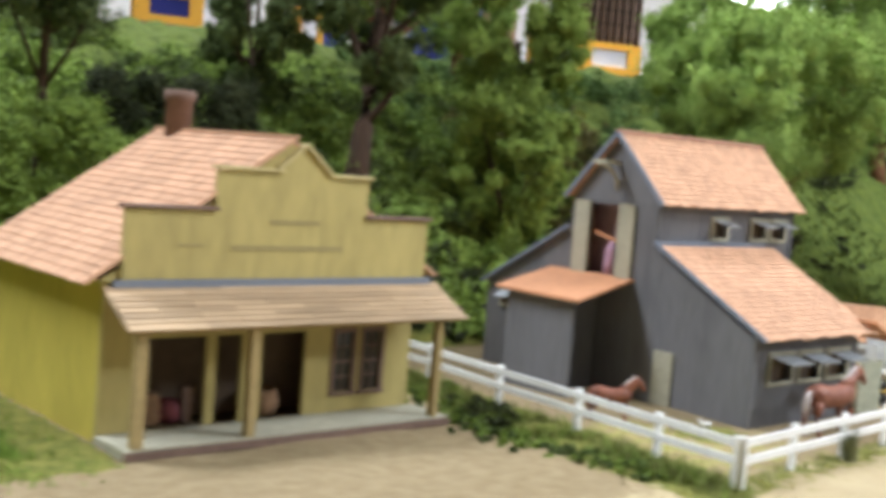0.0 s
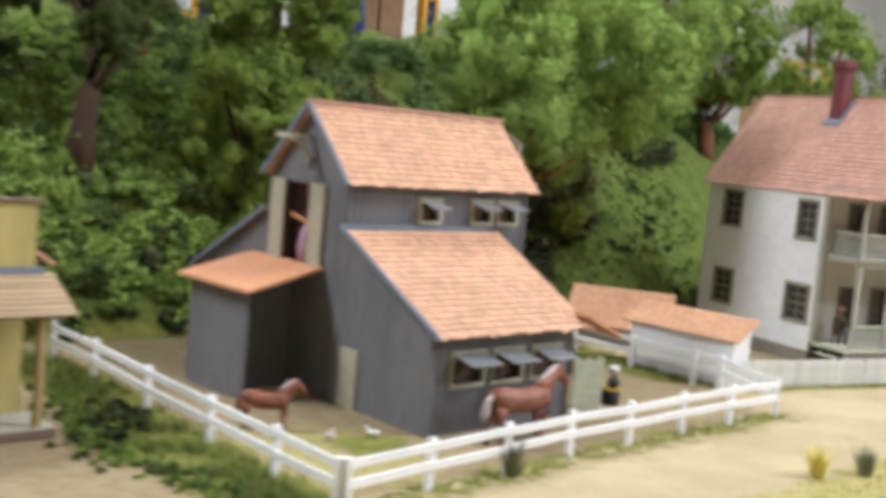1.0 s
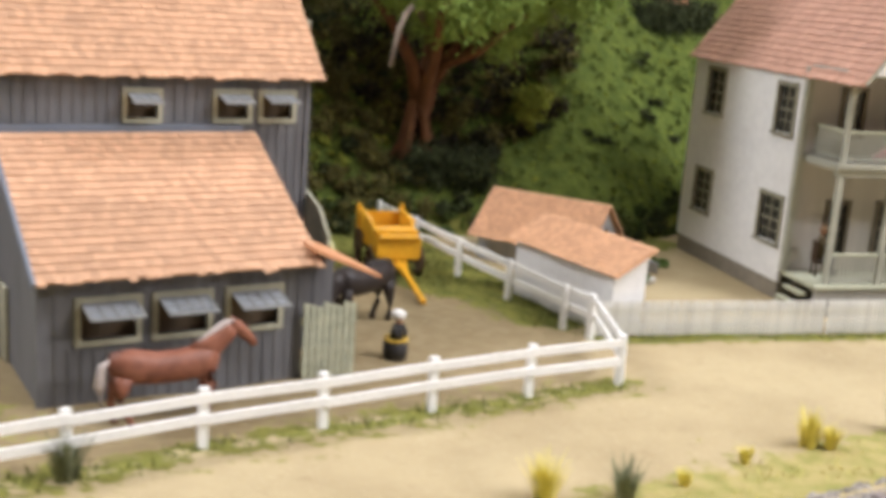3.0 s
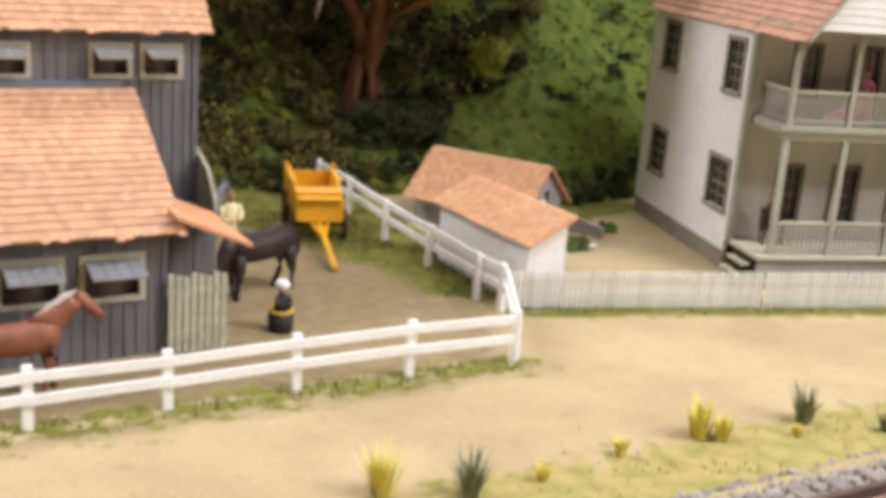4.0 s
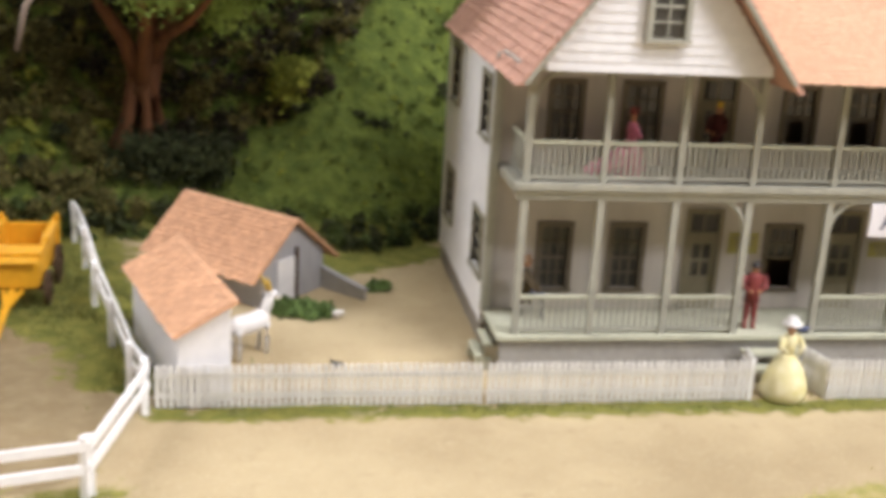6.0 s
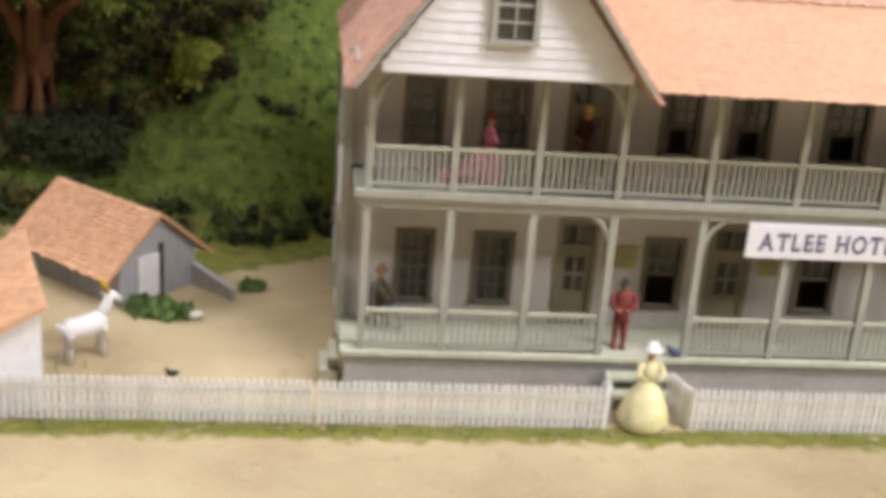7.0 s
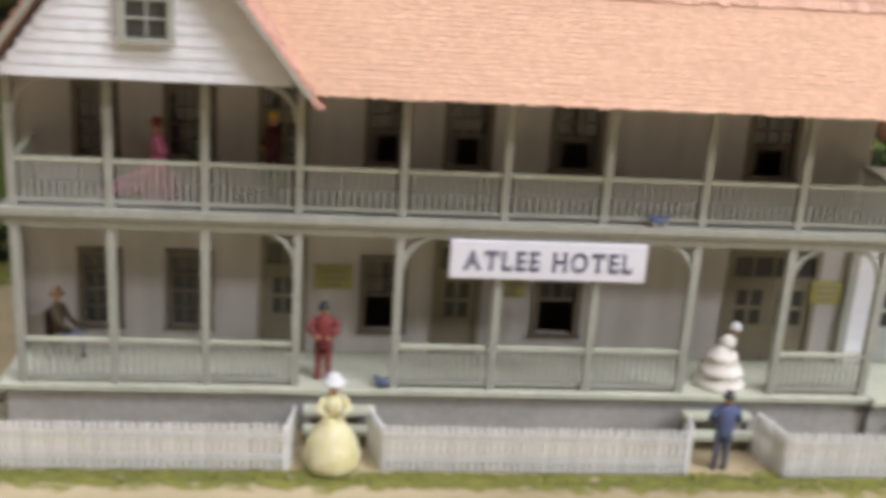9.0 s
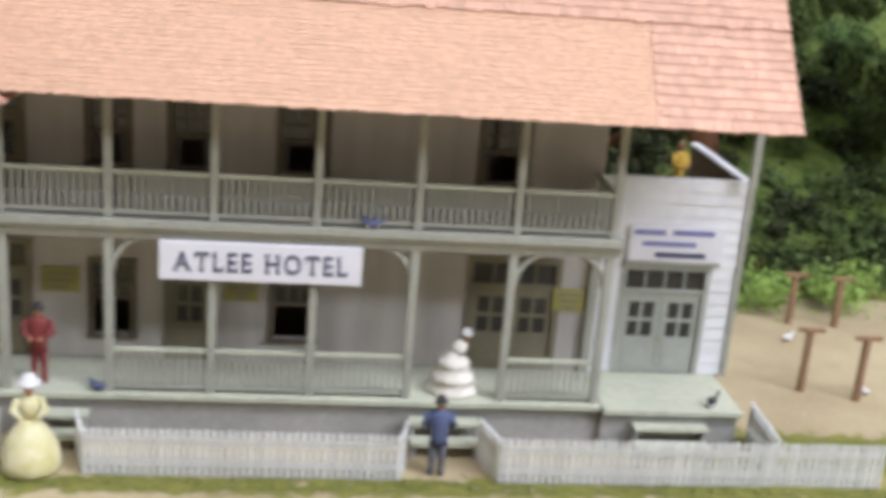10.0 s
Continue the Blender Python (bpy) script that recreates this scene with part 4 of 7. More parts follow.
part("flashing", B(453, 549, 331.6, 335, 85, 87.4), FLASHING, barn)
UPWIN = [(502.5, 514.5), (539, 552), (558.5, 571.5)]
LOWWIN = [(468, 487), (494.5, 512.5), (521, 539.5)]
bm = bmesh.new()
holed(bm, 454.5, 579, 84, 106.5, 335, 337, [(a, b, 89.8, 99.8) for a, b in UPWIN], "y")
holed(bm, 549.5, 579, 0, 84, 335, 337, [], "y")
upper = part("upper_wall", bm, BARN_WALL, barn)
bm = bmesh.new()
holed(bm, 454.5, 549.5, 0, 48.5, 267.5, 269.5, [(a, b, 23.5, 37.0) for a, b in LOWWIN], "y")
lower = part("front_wall", bm, BARN_WALL, barn)
part("sill_trim", B(454.5, 549.5, 266.9, 267.5, 46, 48.5), BARN_WALL, barn)


def battens(parent, u0, u1, z0, z1, d, axis, gaps=(), step=4.4, top=None):
    u = u0
    while u <= u1:
        spans = [(z0, z1 if top is None else top(u))]
        for a, b, c, e in gaps:
            if a - 1.8 < u < b + 1.8:
                spans = [s for lo, hi in spans for s in ((lo, min(hi, c)), (max(lo, e), hi)) if s[1] - s[0] > 0.5]
        for lo, hi in spans:
            a = (u - 0.6, u + 0.6, d - 0.45, d, lo, hi) if axis == "y" else (d - 0.45, d, u - 0.6, u + 0.6, lo, hi)
            part("batten", B(*a), BARN_WALL, parent)
        u += step


battens(upper, 456, 579, 88, 106, 335, "y", [(a - 2, b + 2, 87.5, 101.5) for a, b in UPWIN])
battens(upper, 553, 579, 0, 88, 335, "y")
battens(lower, 455.5, 549.5, 0, 46, 267.5, "y", [(a - 2, b + 2, 21, 39) for a, b in LOWWIN])


def awning_window(parent, u0, u1, z0, z1, d, swing):
    """A top-hung sash swung outward over a dark opening."""
    bm = bmesh.new()
    t = 1.9
    box(bm, u0 - t, u0, d - 1.1, d + 1.6, z0 - t, z1 + t)
    box(bm, u1, u1 + t, d - 1.1, d + 1.6, z0 - t, z1 + t)
    box(bm, u0, u1, d - 1.1, d + 1.6, z1, z1 + t)
    box(bm, u0, u1, d - 1.1, d + 1.6, z0 - t, z0)
    win = part("window", bm, BARN_TRIM, parent)
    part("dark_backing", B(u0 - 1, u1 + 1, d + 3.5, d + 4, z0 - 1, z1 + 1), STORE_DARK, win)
    L = (z1 - z0) * 0.86
    a = radians(swing)
    top = Vector((0, d - 1.4, z1 - 0.5))
    tip = Vector((0, d - 1.4 - L * math.sin(a), z1 - 0.5 - L * math.cos(a)))
    bm = bmesh.new()
    for s in (0.0, 1.0):
        p = top.lerp(tip, s)
        beam(bm, (u0 + 0.2, p.y, p.z), (u1 - 0.2, p.y, p.z), 0.9, 0.9)
    n = 3 if u1 - u0 < 15 else 4
    for k in range(n + 1):
        x = u0 + 0.5 + (u1 - u0 - 1.0) * k / n
        beam(bm, (x, top.y, top.z), (x, tip.y, tip.z), 0.8, 0.7)
    m = top.lerp(tip, 0.5)
    beam(bm, (u0 + 0.4, m.y, m.z), (u1 - 0.4, m.y, m.z), 0.5, 0.5)
    sash = part("sash", bm, SASH_GREY, win)
    bm = bmesh.new()
    q = [bm.verts.new((x, p.y, p.z)) for x, p in ((u0 + 0.4, top), (u1 - 0.4, top), (u1 - 0.4, tip), (u0 + 0.4, tip))]
    bm.faces.new(q)
    bmesh.ops.solidify(bm, geom=bm.faces[:], thickness=0.25)
    part("pane", bm, PANE_GREY, sash)


for k, (a, b) in enumerate(UPWIN):
    awning_window(barn, a, b, 89.8, 99.8, 335, 74 + 2 * k)
for k, (a, b) in enumerate(LOWWIN):
    awning_window(barn, a, b, 23.5, 37.0, 267.5, 80 - 1.5 * k)
part("corner_board", B(453.6, 455.2, 266.8, 269.8, 0, 46.5), BARN_WALL, barn)
part("corner_board", B(577.6, 579.8, 334.2, 336.6, 0, 106), BARN_WALL, barn)
# gable end with hay door
bm = bmesh.new()
holed(bm, 337, 397, 0, 106.5, 454.5, 456.5, [(361, 382, 64, 104)], "x")
prism(bm, [(334, 106.5), (396, 106.5), (365, 141.5)], 454.5, 456.5, "x")
prism(bm, [(269.5, 0), (337, 0), (337, 84), (269.5, 46.5)], 454.5, 456.5, "x")
prism(bm, [(397, 0), (462, 0), (462, 50.5), (397, 88.6)], 454.5, 456.5, "x")
gw = part("gable_wall", bm, BARN_WALL, barn)
bm = bmesh.new()
prism(bm, [(334, 106.5), (396, 106.5), (365, 141.5)], 577, 579, "x")
box(bm, 577, 579, 337, 462, 0, 106.5)
box(bm, 456.5, 577, 460, 462, 0, 50)
box(bm, 456.5, 577, 395, 397, 84, 106.5)
prism(bm, [(269.5, 0), (335, 0), (335, 83), (269.5, 46.5)], 547.5, 549.5, "x")
part("rear_wall", bm, BARN_WALL, barn)
bm = bmesh.new()
for a, b in ((350, 360.9), (382.2, 393.4)):
    box(bm, 452.4, 453.9, a, b, 63, 105)
hd = part("hay_door", bm, BARN_TRIM, barn, "pale grey-green hay door")
part("door_jamb", B(453.6, 456, 381.6, 382.6, 63.5, 104.5), WHEEL_DARK, hd)
part("loft_floor", B(456.5, 577, 337, 393, 60, 62.5), STORE_DARK, barn)
part("loft_partition", B(466, 467, 337, 393, 62.5, 106), LOFT_WOOD, barn)
part("small_door", B(453.2, 454.4, 316, 329, 0, 30, bevel=0.2), BARN_TRIM, barn, "pale grey-green small barn door")
bm = bmesh.new()
beam(bm, (433, 365, 127), (455, 365, 127), 2.2, 2.2)
hoist = part("hoist_beam", bm, BARN_TRIM, barn)
bm = bmesh.new()
tube(bm, [(437 + 17.2 * math.sin(k * 0.262), 365, 112.5 + 13.5 * math.cos(k * 0.262)) for k in range(7)], [1.1] * 7, 6)
part("brace", bm, BARN_TRIM, hoist)
bm = bmesh.new()
beam(bm, (579, 365, 128), (592, 365, 128), 2.4, 2.4)
part("beam_end", bm, BARN_TRIM, barn)
bm = bmesh.new()
beam(bm, (450.6, 329.6, 106.2), (450.6, 365, 143.4), 1.6, 2.4)
beam(bm, (450.6, 400.4, 106.2), (450.6, 365, 143.4), 1.6, 2.4)
beam(bm, (451.4, 259.6, 46.0), (451.4, 334, 86.6), 1.4, 2.2)
beam(bm, (451.6, 465, 49.4), (451.6, 396, 90.0), 1.4, 2.2)
part("bargeboard", bm, FLASHING, barn)
awn = part("side_window", B(452.9, 454.4, 436, 450, 36, 46, bevel=0.2), BARN_TRIM, barn)
part("side_pane", B(452.3, 452.8, 438, 448, 38, 44), STORE_DARK, awn)
bm = bmesh.new()
beam(bm, (452.5, 443, 45.5), (446, 443, 42.5), 10, 0.6)
part("side_sash", bm, PANE_GREY, awn)
# lean-to shed on the gable side
shed = part("side_shed", B(417, 418.6, 355, 405, 0, 52.6), BARN_WALL, barn)
part("shed_back_wall", B(418.7, 454, 403.4, 405, 0, 54), BARN_WALL, shed)
bm = bmesh.new()
prism(bm, [(418.7, 0), (453.9, 0), (453.9, 62), (418.7, 54)], 372, 373.4)
part("shed_front_wall", bm, BARN_WALL, shed)
# Dark sheet for the shade inside the shed.
part("shed_lining", B(418.8, 453.8, 399, 400, 0, 53), STORE_DARK, shed)
bm = bmesh.new()
prism(bm, [(411.5, 53), (454.4, 63.6), (454.4, 65.2), (411.5, 54.6)], 347.5, 410)
part("shed_roof", bm, SHED_ROOF, shed, "plain orange shed roof")
# porch roof and gate at the far corner
bm = bmesh.new()
prism(bm, [(549.8, 51.6), (577, 40.2), (577, 41.6), (549.8, 53.2)], 258, 303)
addon = part("stall_roof", bm, SHED_ROOF, barn, "orange lean-to stall roof")
bm = bmesh.new()
for e in range(3):
    box(bm, 550 + 9 * e, 559 + 9 * e - 0.4, 298, 299.5, 0, 50 - 4.3 * e)
part("stall_wall", bm, BARN_WALL, addon)
bm = bmesh.new()
prism(bm, [(312, 0), (345, 0), (345, 60), (339, 60), (322, 54), (312, 44)], 580, 581.5, "x")
part("end_screen", bm, BARN_TRIM, barn)
gx, gy = EN(549, 261)
gate = thing("picket_gate", gx, gy, rz=12, label="pale green stall gate of upright pickets beside barn", category="gate")
for k in range(8):
    part("picket", B(1.2 + 2.65 * k, 3.2 + 2.65 * k, -0.5, 0.5, 0.8, 30 - 0.8 * (k % 3)), GATE_GREEN, gate)
for zc in (4, 21.5):
    part("rail", B(0.6, 22.4, 0.52, 1.4, zc, zc + 3), GATE_GREEN, gate)

# ---- general store ----
sx, sy = EN(230, 357)
store = thing("general_store", sx, sy, rz=16.5, shift=(230, 357, 0), label="ochre yellow false-front model store with tan shingle roof", category="building")
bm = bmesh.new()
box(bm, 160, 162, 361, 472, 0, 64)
part("side_wall", bm, STORE_LIT_SIDE, store)
bm = bmesh.new()
box(bm, 312, 314, 361, 472, 0, 64)
box(bm, 162, 312, 470, 472, 0, 64)
prism(bm, [(158, 64), (318, 64), (240, 122)], 470, 472)
part("rear_wall", bm, STORE_YELLOW, store)
OPEN = [(180, 206.5, 4, 41), (211, 223, 4, 41), (233, 255, 4, 41), (271, 280.5, 13, 40), (287, 296.5, 13, 40)]
bm = bmesh.new()
holed(bm, 160, 314, 4, 64, 359, 361, OPEN, "y")
part("front_wall", bm, STORE_YELLOW, store)
# Dark sheet holds the shade behind the shop openings.
part("dark_shop_sheet", B(163, 311, 376, 378, 4, 62), STORE_DARK, store)
for a, b in ((271, 280.5), (287, 296.5)):
    window(store, a, b, 13, 40, 359, "y", 2, 4, trim=2.0, material=CHIMNEY_BROWN)
bm = bmesh.new()
prism(bm, [(165, 60), (316, 60), (316, 91), (280.5, 91), (280.5, 108.4), (260, 108.4), (245.3, 121), (232, 110.4), (204, 109.2), (204, 92.6), (165, 92.6)], 355.4, 357)
par = part("false_front", bm, STORE_YELLOW, store)
for a, b, zc in ((163.5, 205, 92.8), (203, 235, 109.6), (262, 282, 108.6), (279.5, 317.5, 91.2)):
    part("cornice", B(a, b, 353.8, 358.4, zc, zc + 1.5, bevel=0.2), CHIMNEY_BROWN if zc < 100 else STORE_TRIM, par)
for s in ((232, 111, 245.5, 122), (260.5, 109.2, 245.5, 122)):
    bm = bmesh.new()
    beam(bm, (s[0], 356, s[1]), (s[2], 356, s[3]), 4.4, 1.4)
    part("cornice", bm, STORE_TRIM, par)
for a, b, zc, h in ((212, 268, 77.6, 2.2), (230, 255, 88.6, 2.0), (188, 199, 78.6, 1.2)):
    part("faded_lettering", B(a, b, 355.1, 355.38, zc - h / 2, zc + h / 2), FADED, par)
part("flashing", B(161, 319, 353.8, 355.3, 61.5, 65), FLASHING, store)
shingle_roof(store, (157.5, 331, 49.5), (1, 0, 0), (0, 24.5 / math.hypot(24.5, 13), 13 / math.hypot(24.5, 13)), 166, math.hypot(24.5, 13), 5, 8, AWNING, seed=21, name="awning", thick=0.6)
SR = math.hypot(90, 60.5)
bm = bmesh.new()
prism(bm, [(157, 64), (318, 64), (240, 122)], 357.1, 359)
part("front_gable", bm, STORE_YELLOW, store)
shingle_roof(store, (150, 478, 64), (0, -1, 0), (90 / SR, 0, 60.5 / SR), 122.5, SR, 34, 22, SHINGLE, seed=22, thick=0.6)
shingle_roof(store, (325, 357, 66), (0, 1, 0), (-85 / math.hypot(85, 58), 0, 58 / math.hypot(85, 58)), 121, math.hypot(85, 58), 30, 20, SHINGLE, seed=23)
bm = bmesh.new()
beam(bm, (240, 355, 124.9), (240, 479, 124.9), 3.6, 1.3)
part("ridge_cap", bm, SHINGLE, store)
deck = part("deck", B(159, 318, 333.4, 359, 0.2, 3.2), BARN_TRIM, store, "pale weathered plank porch deck")
for k in range(32):
    part("plank", B(159 + 4.97 * k, 163.7 + 4.97 * k, 332.9, 358.9, 3.25, 4.0), BARN_TRIM, deck)
part("fascia", B(159, 318, 332.5, 333.3, 0, 3.1), CHIMNEY_BROWN, store)
for e, half, paint in ((165, 2.2, STORE_POST), (214, 1.9, STORE_POST), (311, 1.4, STORE_POST)):
    part("post", B(e - half, e + half, 334, 338, 4, 50.5), paint, store)
part("awning_beam", B(160, 320, 333.5, 335.8, 47.6, 50), STORE_POST, store)
bm = bmesh.new()
lathe(bm, [(6.5, 112), (6.3, 138), (7.6, 138.5), (7.6, 143.5), (5.5, 143.5)], seg=12, centre=(240, 458))
part("chimney", bm, CHIMNEY_BROWN, store, "round brown chimney", smooth=False)

# goods in the shop doorway
for e, n, w, h, m, kind in ((186, 368, 7, 13, POST_BROWN, 0), (196, 370, 6, 9, BRICK_RED, 1), (202, 366, 4.5, 15, CHIMNEY_BROWN, 0), (240, 369, 8, 11, POST_BROWN, 1)):
    gx, gy = EN(e, n)
    bm = bmesh.new()
    if kind:
        lathe(bm, [(w * 0.8, 0), (w * 0.98, h * 0.4), (w * 0.98, h * 0.6), (w * 0.8, h), (w * 0.7, h), (w * 0.7, h * 0.9), (0.3, h * 0.9)], 14)
        solo("store_barrel", bm, m, gx, gy, 4, 0, "brown wooden barrel inside the store doorway", "barrel", "store goods")
    else:
        box(bm, -w / 2, w / 2, -w / 2, w / 2, 0, h, bevel=0.3)
        for z in (0.25, 0.6):
            box(bm, -w / 2 - 0.3, w / 2 + 0.3, -w / 2 - 0.3, w / 2 + 0.3, h * z, h * z + 1.2)
        solo("store_crate", bm, m, gx, gy, 4, 12, "brown wooden crate inside the store doorway", "crate", "store goods")

# ---- yard sheds ----
wshed = thing("white_shed", 599.4, 456.8, rz=18, label="small white shed with plain orange slanted roof", category="shed")
bm = bmesh.new()
prism(bm, [(0, 0), (19, 0), (19, 37.4), (0, 28)], 0, 1.4)
part("front_wall", bm, WHITE_WALL, wshed)
bm = bmesh.new()
prism(bm, [(0, 0), (19, 0), (19, 37.4), (0, 28)], 71.6, 73)
part("rear_wall", bm, WHITE_WALL, wshed)
part("side_wall", B(0, 1.4, 1.4, 71.6, 0, 28), WHITE_WALL, wshed)
part("side_wall", B(17.6, 19, 1.4, 71.6, 0, 36.6), WHITE_WALL, wshed)
WL = math.hypot(23.2, 11.2)
shingle_roof(wshed, (-2.6, 77.5, 28.4), (0, -1, 0), (23.2 / WL, 0, 11.2 / WL), 81.5, WL, 30, 10, YARD_ROOF, seed=33, thick=0.4)
gshed = thing("goat_shed", 643.6, 568.4, rz=-43.3, label="weathered grey shed with orange gable roof and white door", category="shed")
bm = bmesh.new()
prism(bm, [(-20, 0), (20, 0), (20, 18.5), (0, 35), (-20, 18.5)], -3.5, -2, "x")
part("front_wall", bm, SHED_GREY, gshed, "grey weathered gable wall")
bm = bmesh.new()
prism(bm, [(-20, 0), (20, 0), (20, 18.5), (0, 35), (-20, 18.5)], -68, -66.5, "x")
part("rear_wall", bm, SKIRT, gshed)
for s in (-1, 1):
    part("side_wall", B(-66.5, -3.5, s * 19.1 - 0.8, s * 19.1 + 0.8, 0, 18), SHED_GREY, gshed)
L = math.hypot(28.5, 23.3)
shingle_roof(gshed, (0.5, -28.5, 14.4), (-1, 0, 0), (0, 28.5 / L, 23.3 / L), 71, L, 28, 15, YARD_ROOF, seed=31, thick=0.65)
shingle_roof(gshed, (-70.5, 28.5, 14.4), (1, 0, 0), (0, -28.5 / L, 23.3 / L), 71, L, 28, 15, YARD_ROOF, seed=32, thick=0.65)
part("door", B(-2, -1.2, -11, 0, 0.5, 20), WHITE_WALL, gshed, "pale blue-white plank door")
part("door_post", B(-2, -0.8, 0.2, 2, 0, 24), WHEEL_DARK, gshed)
bm = bmesh.new()
prism(bm, [(-2, 0), (24, 0), (24, 5), (-2, 10)], 18.2, 20)
ramp = part("ramp_wall", bm, SKIRT, gshed)
bm = bmesh.new()
beam(bm, (-2, 19.1, 10.5), (24.4, 19.1, 5.4), 2.6, 0.9)
part("ramp_cap", bm, SHED_GREY, ramp)

# ---- fences ----
def rail_fence(points, label):
    """White two-rail fence: posts at the points, boards between them."""
    x0, y0 = points[0]
    f = thing("rail_fence", x0, y0, shift=(x0, y0, 0), label=label, category="fence", group="white rail fences")
    rnd = random.Random(len(points))
    for i, (x, y) in enumerate(points):
        px, py = points[max(0, i - 1)]
        qx, qy = points[min(len(points) - 1, i + 1)]
        d = Vector((qx - px, qy - py, 0)).normalized()
        s = Vector((-d.y, d.x, 0))
        lean = rnd.uniform(-0.5, 0.5)
        bm = bmesh.new()
        beam(bm, (x + s.x * 1.6, y + s.y * 1.6, -1), (x + s.x * 1.6 + lean * d.x, y + s.y * 1.6 + lean * d.y, 20.5), 2.2, 3.0, up=d)
        part("post", bm, FENCE_WHITE, f)
    for (xa, ya), (xb, yb) in zip(points, points[1:]):
        for zc in (17.6, 10.4):
            bm = bmesh.new()
            k = rnd.uniform(-0.4, 0.4)
            beam(bm, (xa, ya, zc + k), (xb, yb, zc + rnd.uniform(-0.4, 0.4)), 1.1, 3.1)
            part("board", bm, FENCE_WHITE, f)


rail_fence(FENCE_A, "white two-rail corral fence along the grass verge")
rail_fence(FENCE_B, "white two-rail corral fence along the dirt road")
rail_fence(FENCE_C, "short white two-rail fence at corral corner")
rail_fence(FENCE_D, "white two-rail fence beside the wagon lawn")

picket_me = bpy.data.meshes.new("picket")
bm = bmesh.new()
prism(bm, [(-0.76, 0.4), (0.76, 0.4), (0.76, 15.6), (0.3, 16.5), (-0.3, 16.5), (-0.76, 15.6)], -0.4, 0.4)
bmesh.ops.recalc_face_normals(bm, faces=bm.faces)
for v in bm.verts:
    v.co *= 0.001
bm.to_mesh(picket_me)
bm.free()
picket_me.materials.append(PICKET)


def picket_fence(points):
    x0, y0 = points[0]
    f = thing("picket_fence", x0, y0, shift=(x0, y0, 0), label="low weathered white picket fence along the dirt road", category="fence", group="picket fences")
    rnd = random.Random(round(x0))
    for (xa, ya), (xb, yb) in zip(points, points[1:]):
        d = Vector((xb - xa, yb - ya, 0))
        n = max(2, round(d.length / 2.36))
        turn = math.atan2(d.y, d.x)
        for zc in (4.5, 12.0):
            bm = bmesh.new()
            nrm = Vector((-d.y, d.x, 0)).normalized() * 0.9
            beam(bm, (xa + nrm.x, ya + nrm.y, zc), (xb + nrm.x, yb + nrm.y, zc), 0.9, 1.6)
            part("rail", bm, PICKET, f)
        for i in range(n):
            t = (i + 0.5) / n
            ob = new("picket", picket_me)
            ob.parent = f
            ob.matrix_local = Matrix.Translation(((xa - x0 + d.x * t) * 0.001, (ya - y0 + d.y * t) * 0.001, rnd.uniform(-0.2, 0.2) * 0.001)) @ Euler((0, radians(rnd.uniform(-0.7, 0.7)), turn)).to_matrix().to_4x4()
    return f


picket_fence([(591, 456.2), (708.4, 456.2)])
picket_fence([(709.6, 456.2), (812.5, 456.4), (814.5, 470.5)])
picket_fence([(838.5, 470.5), (842.5, 456.6), (944, 456), (946.5, 468)])
picket_fence([(971, 471), (976, 455), (1110, 456)])
picket_fence([(1074, 489), (1072.6, 458)])

# ---- railway track in the foreground ----
tx, ty = EN(560, 75)
track = thing("railway_track", tx, ty, rz=16.5, shift=(560, 75, 0), label="model railway track with wooden ties on grey ballast", category="track")
for n in (46, 78):
    bm = bmesh.new()
    prism(bm, [(n - 1.6, 6.4), (n + 1.6, 6.4), (n + 0.4, 7.2), (n + 0.4, 9.4), (n + 1.1, 9.8), (n + 1.1, 11), (n - 1.1, 11), (n - 1.1, 9.8), (n - 0.4, 9.4), (n - 0.4, 7.2)], -200, 1500, "x")
    part("rail", bm, RAIL_STEEL, track)
for k in range(110):
    e = -160 + 15 * k
    part("tie", B(e, e + 5, 30 + 1.2 * math.sin(k * 7), 94 + 1.2 * math.cos(k * 5), 2, 6.3, bevel=0.3), TIE_WOOD, track)


def scatter_stones(count, name, material, where, size, label, category):
    """Many loose lumps as one mesh."""
    rnd = np.random.default_rng(5)
    base = np.array([(1, 0, 0), (-1, 0, 0), (0, 1, 0), (0, -1, 0), (0, 0, 1), (0, 0, -1)], float)
    tri = np.array([(4, 0, 2), (4, 2, 1), (4, 1, 3), (4, 3, 0), (5, 2, 0), (5, 1, 2), (5, 3, 1), (5, 0, 3)])
    c = where(rnd, count)
    v = base[None] * rnd.uniform(0.6, 1.3, (count, 6, 1)) * (size * rnd.uniform(0.6, 1.3, (count, 1, 1))) + c[:, None]
    f = tri[None] + (np.arange(count) * 6)[:, None, None]
    me = bpy.data.meshes.new(name)
    me.from_pydata((v.reshape(-1, 3) * 0.001).tolist(), [], f.reshape(-1, 3).tolist())
    me.materials.append(material)
    return tagged(new(name, me), label, category, kind="stuff")


def ballast_at(rnd, n):
    e = rnd.uniform(120, 760, n)
    q = rnd.uniform(21, 108, n)
    x, y = EN(e, q)
    return np.stack([x, y, 4.9 - np.clip((np.abs(q - 62) - 32) * 0.5, 0, 4) + rnd.uniform(-0.5, 0.9, n)], 1)


scatter_stones(14000, "ballast", BALLAST, ballast_at, 1.3, "loose grey ballast stones between the ties", "ballast")

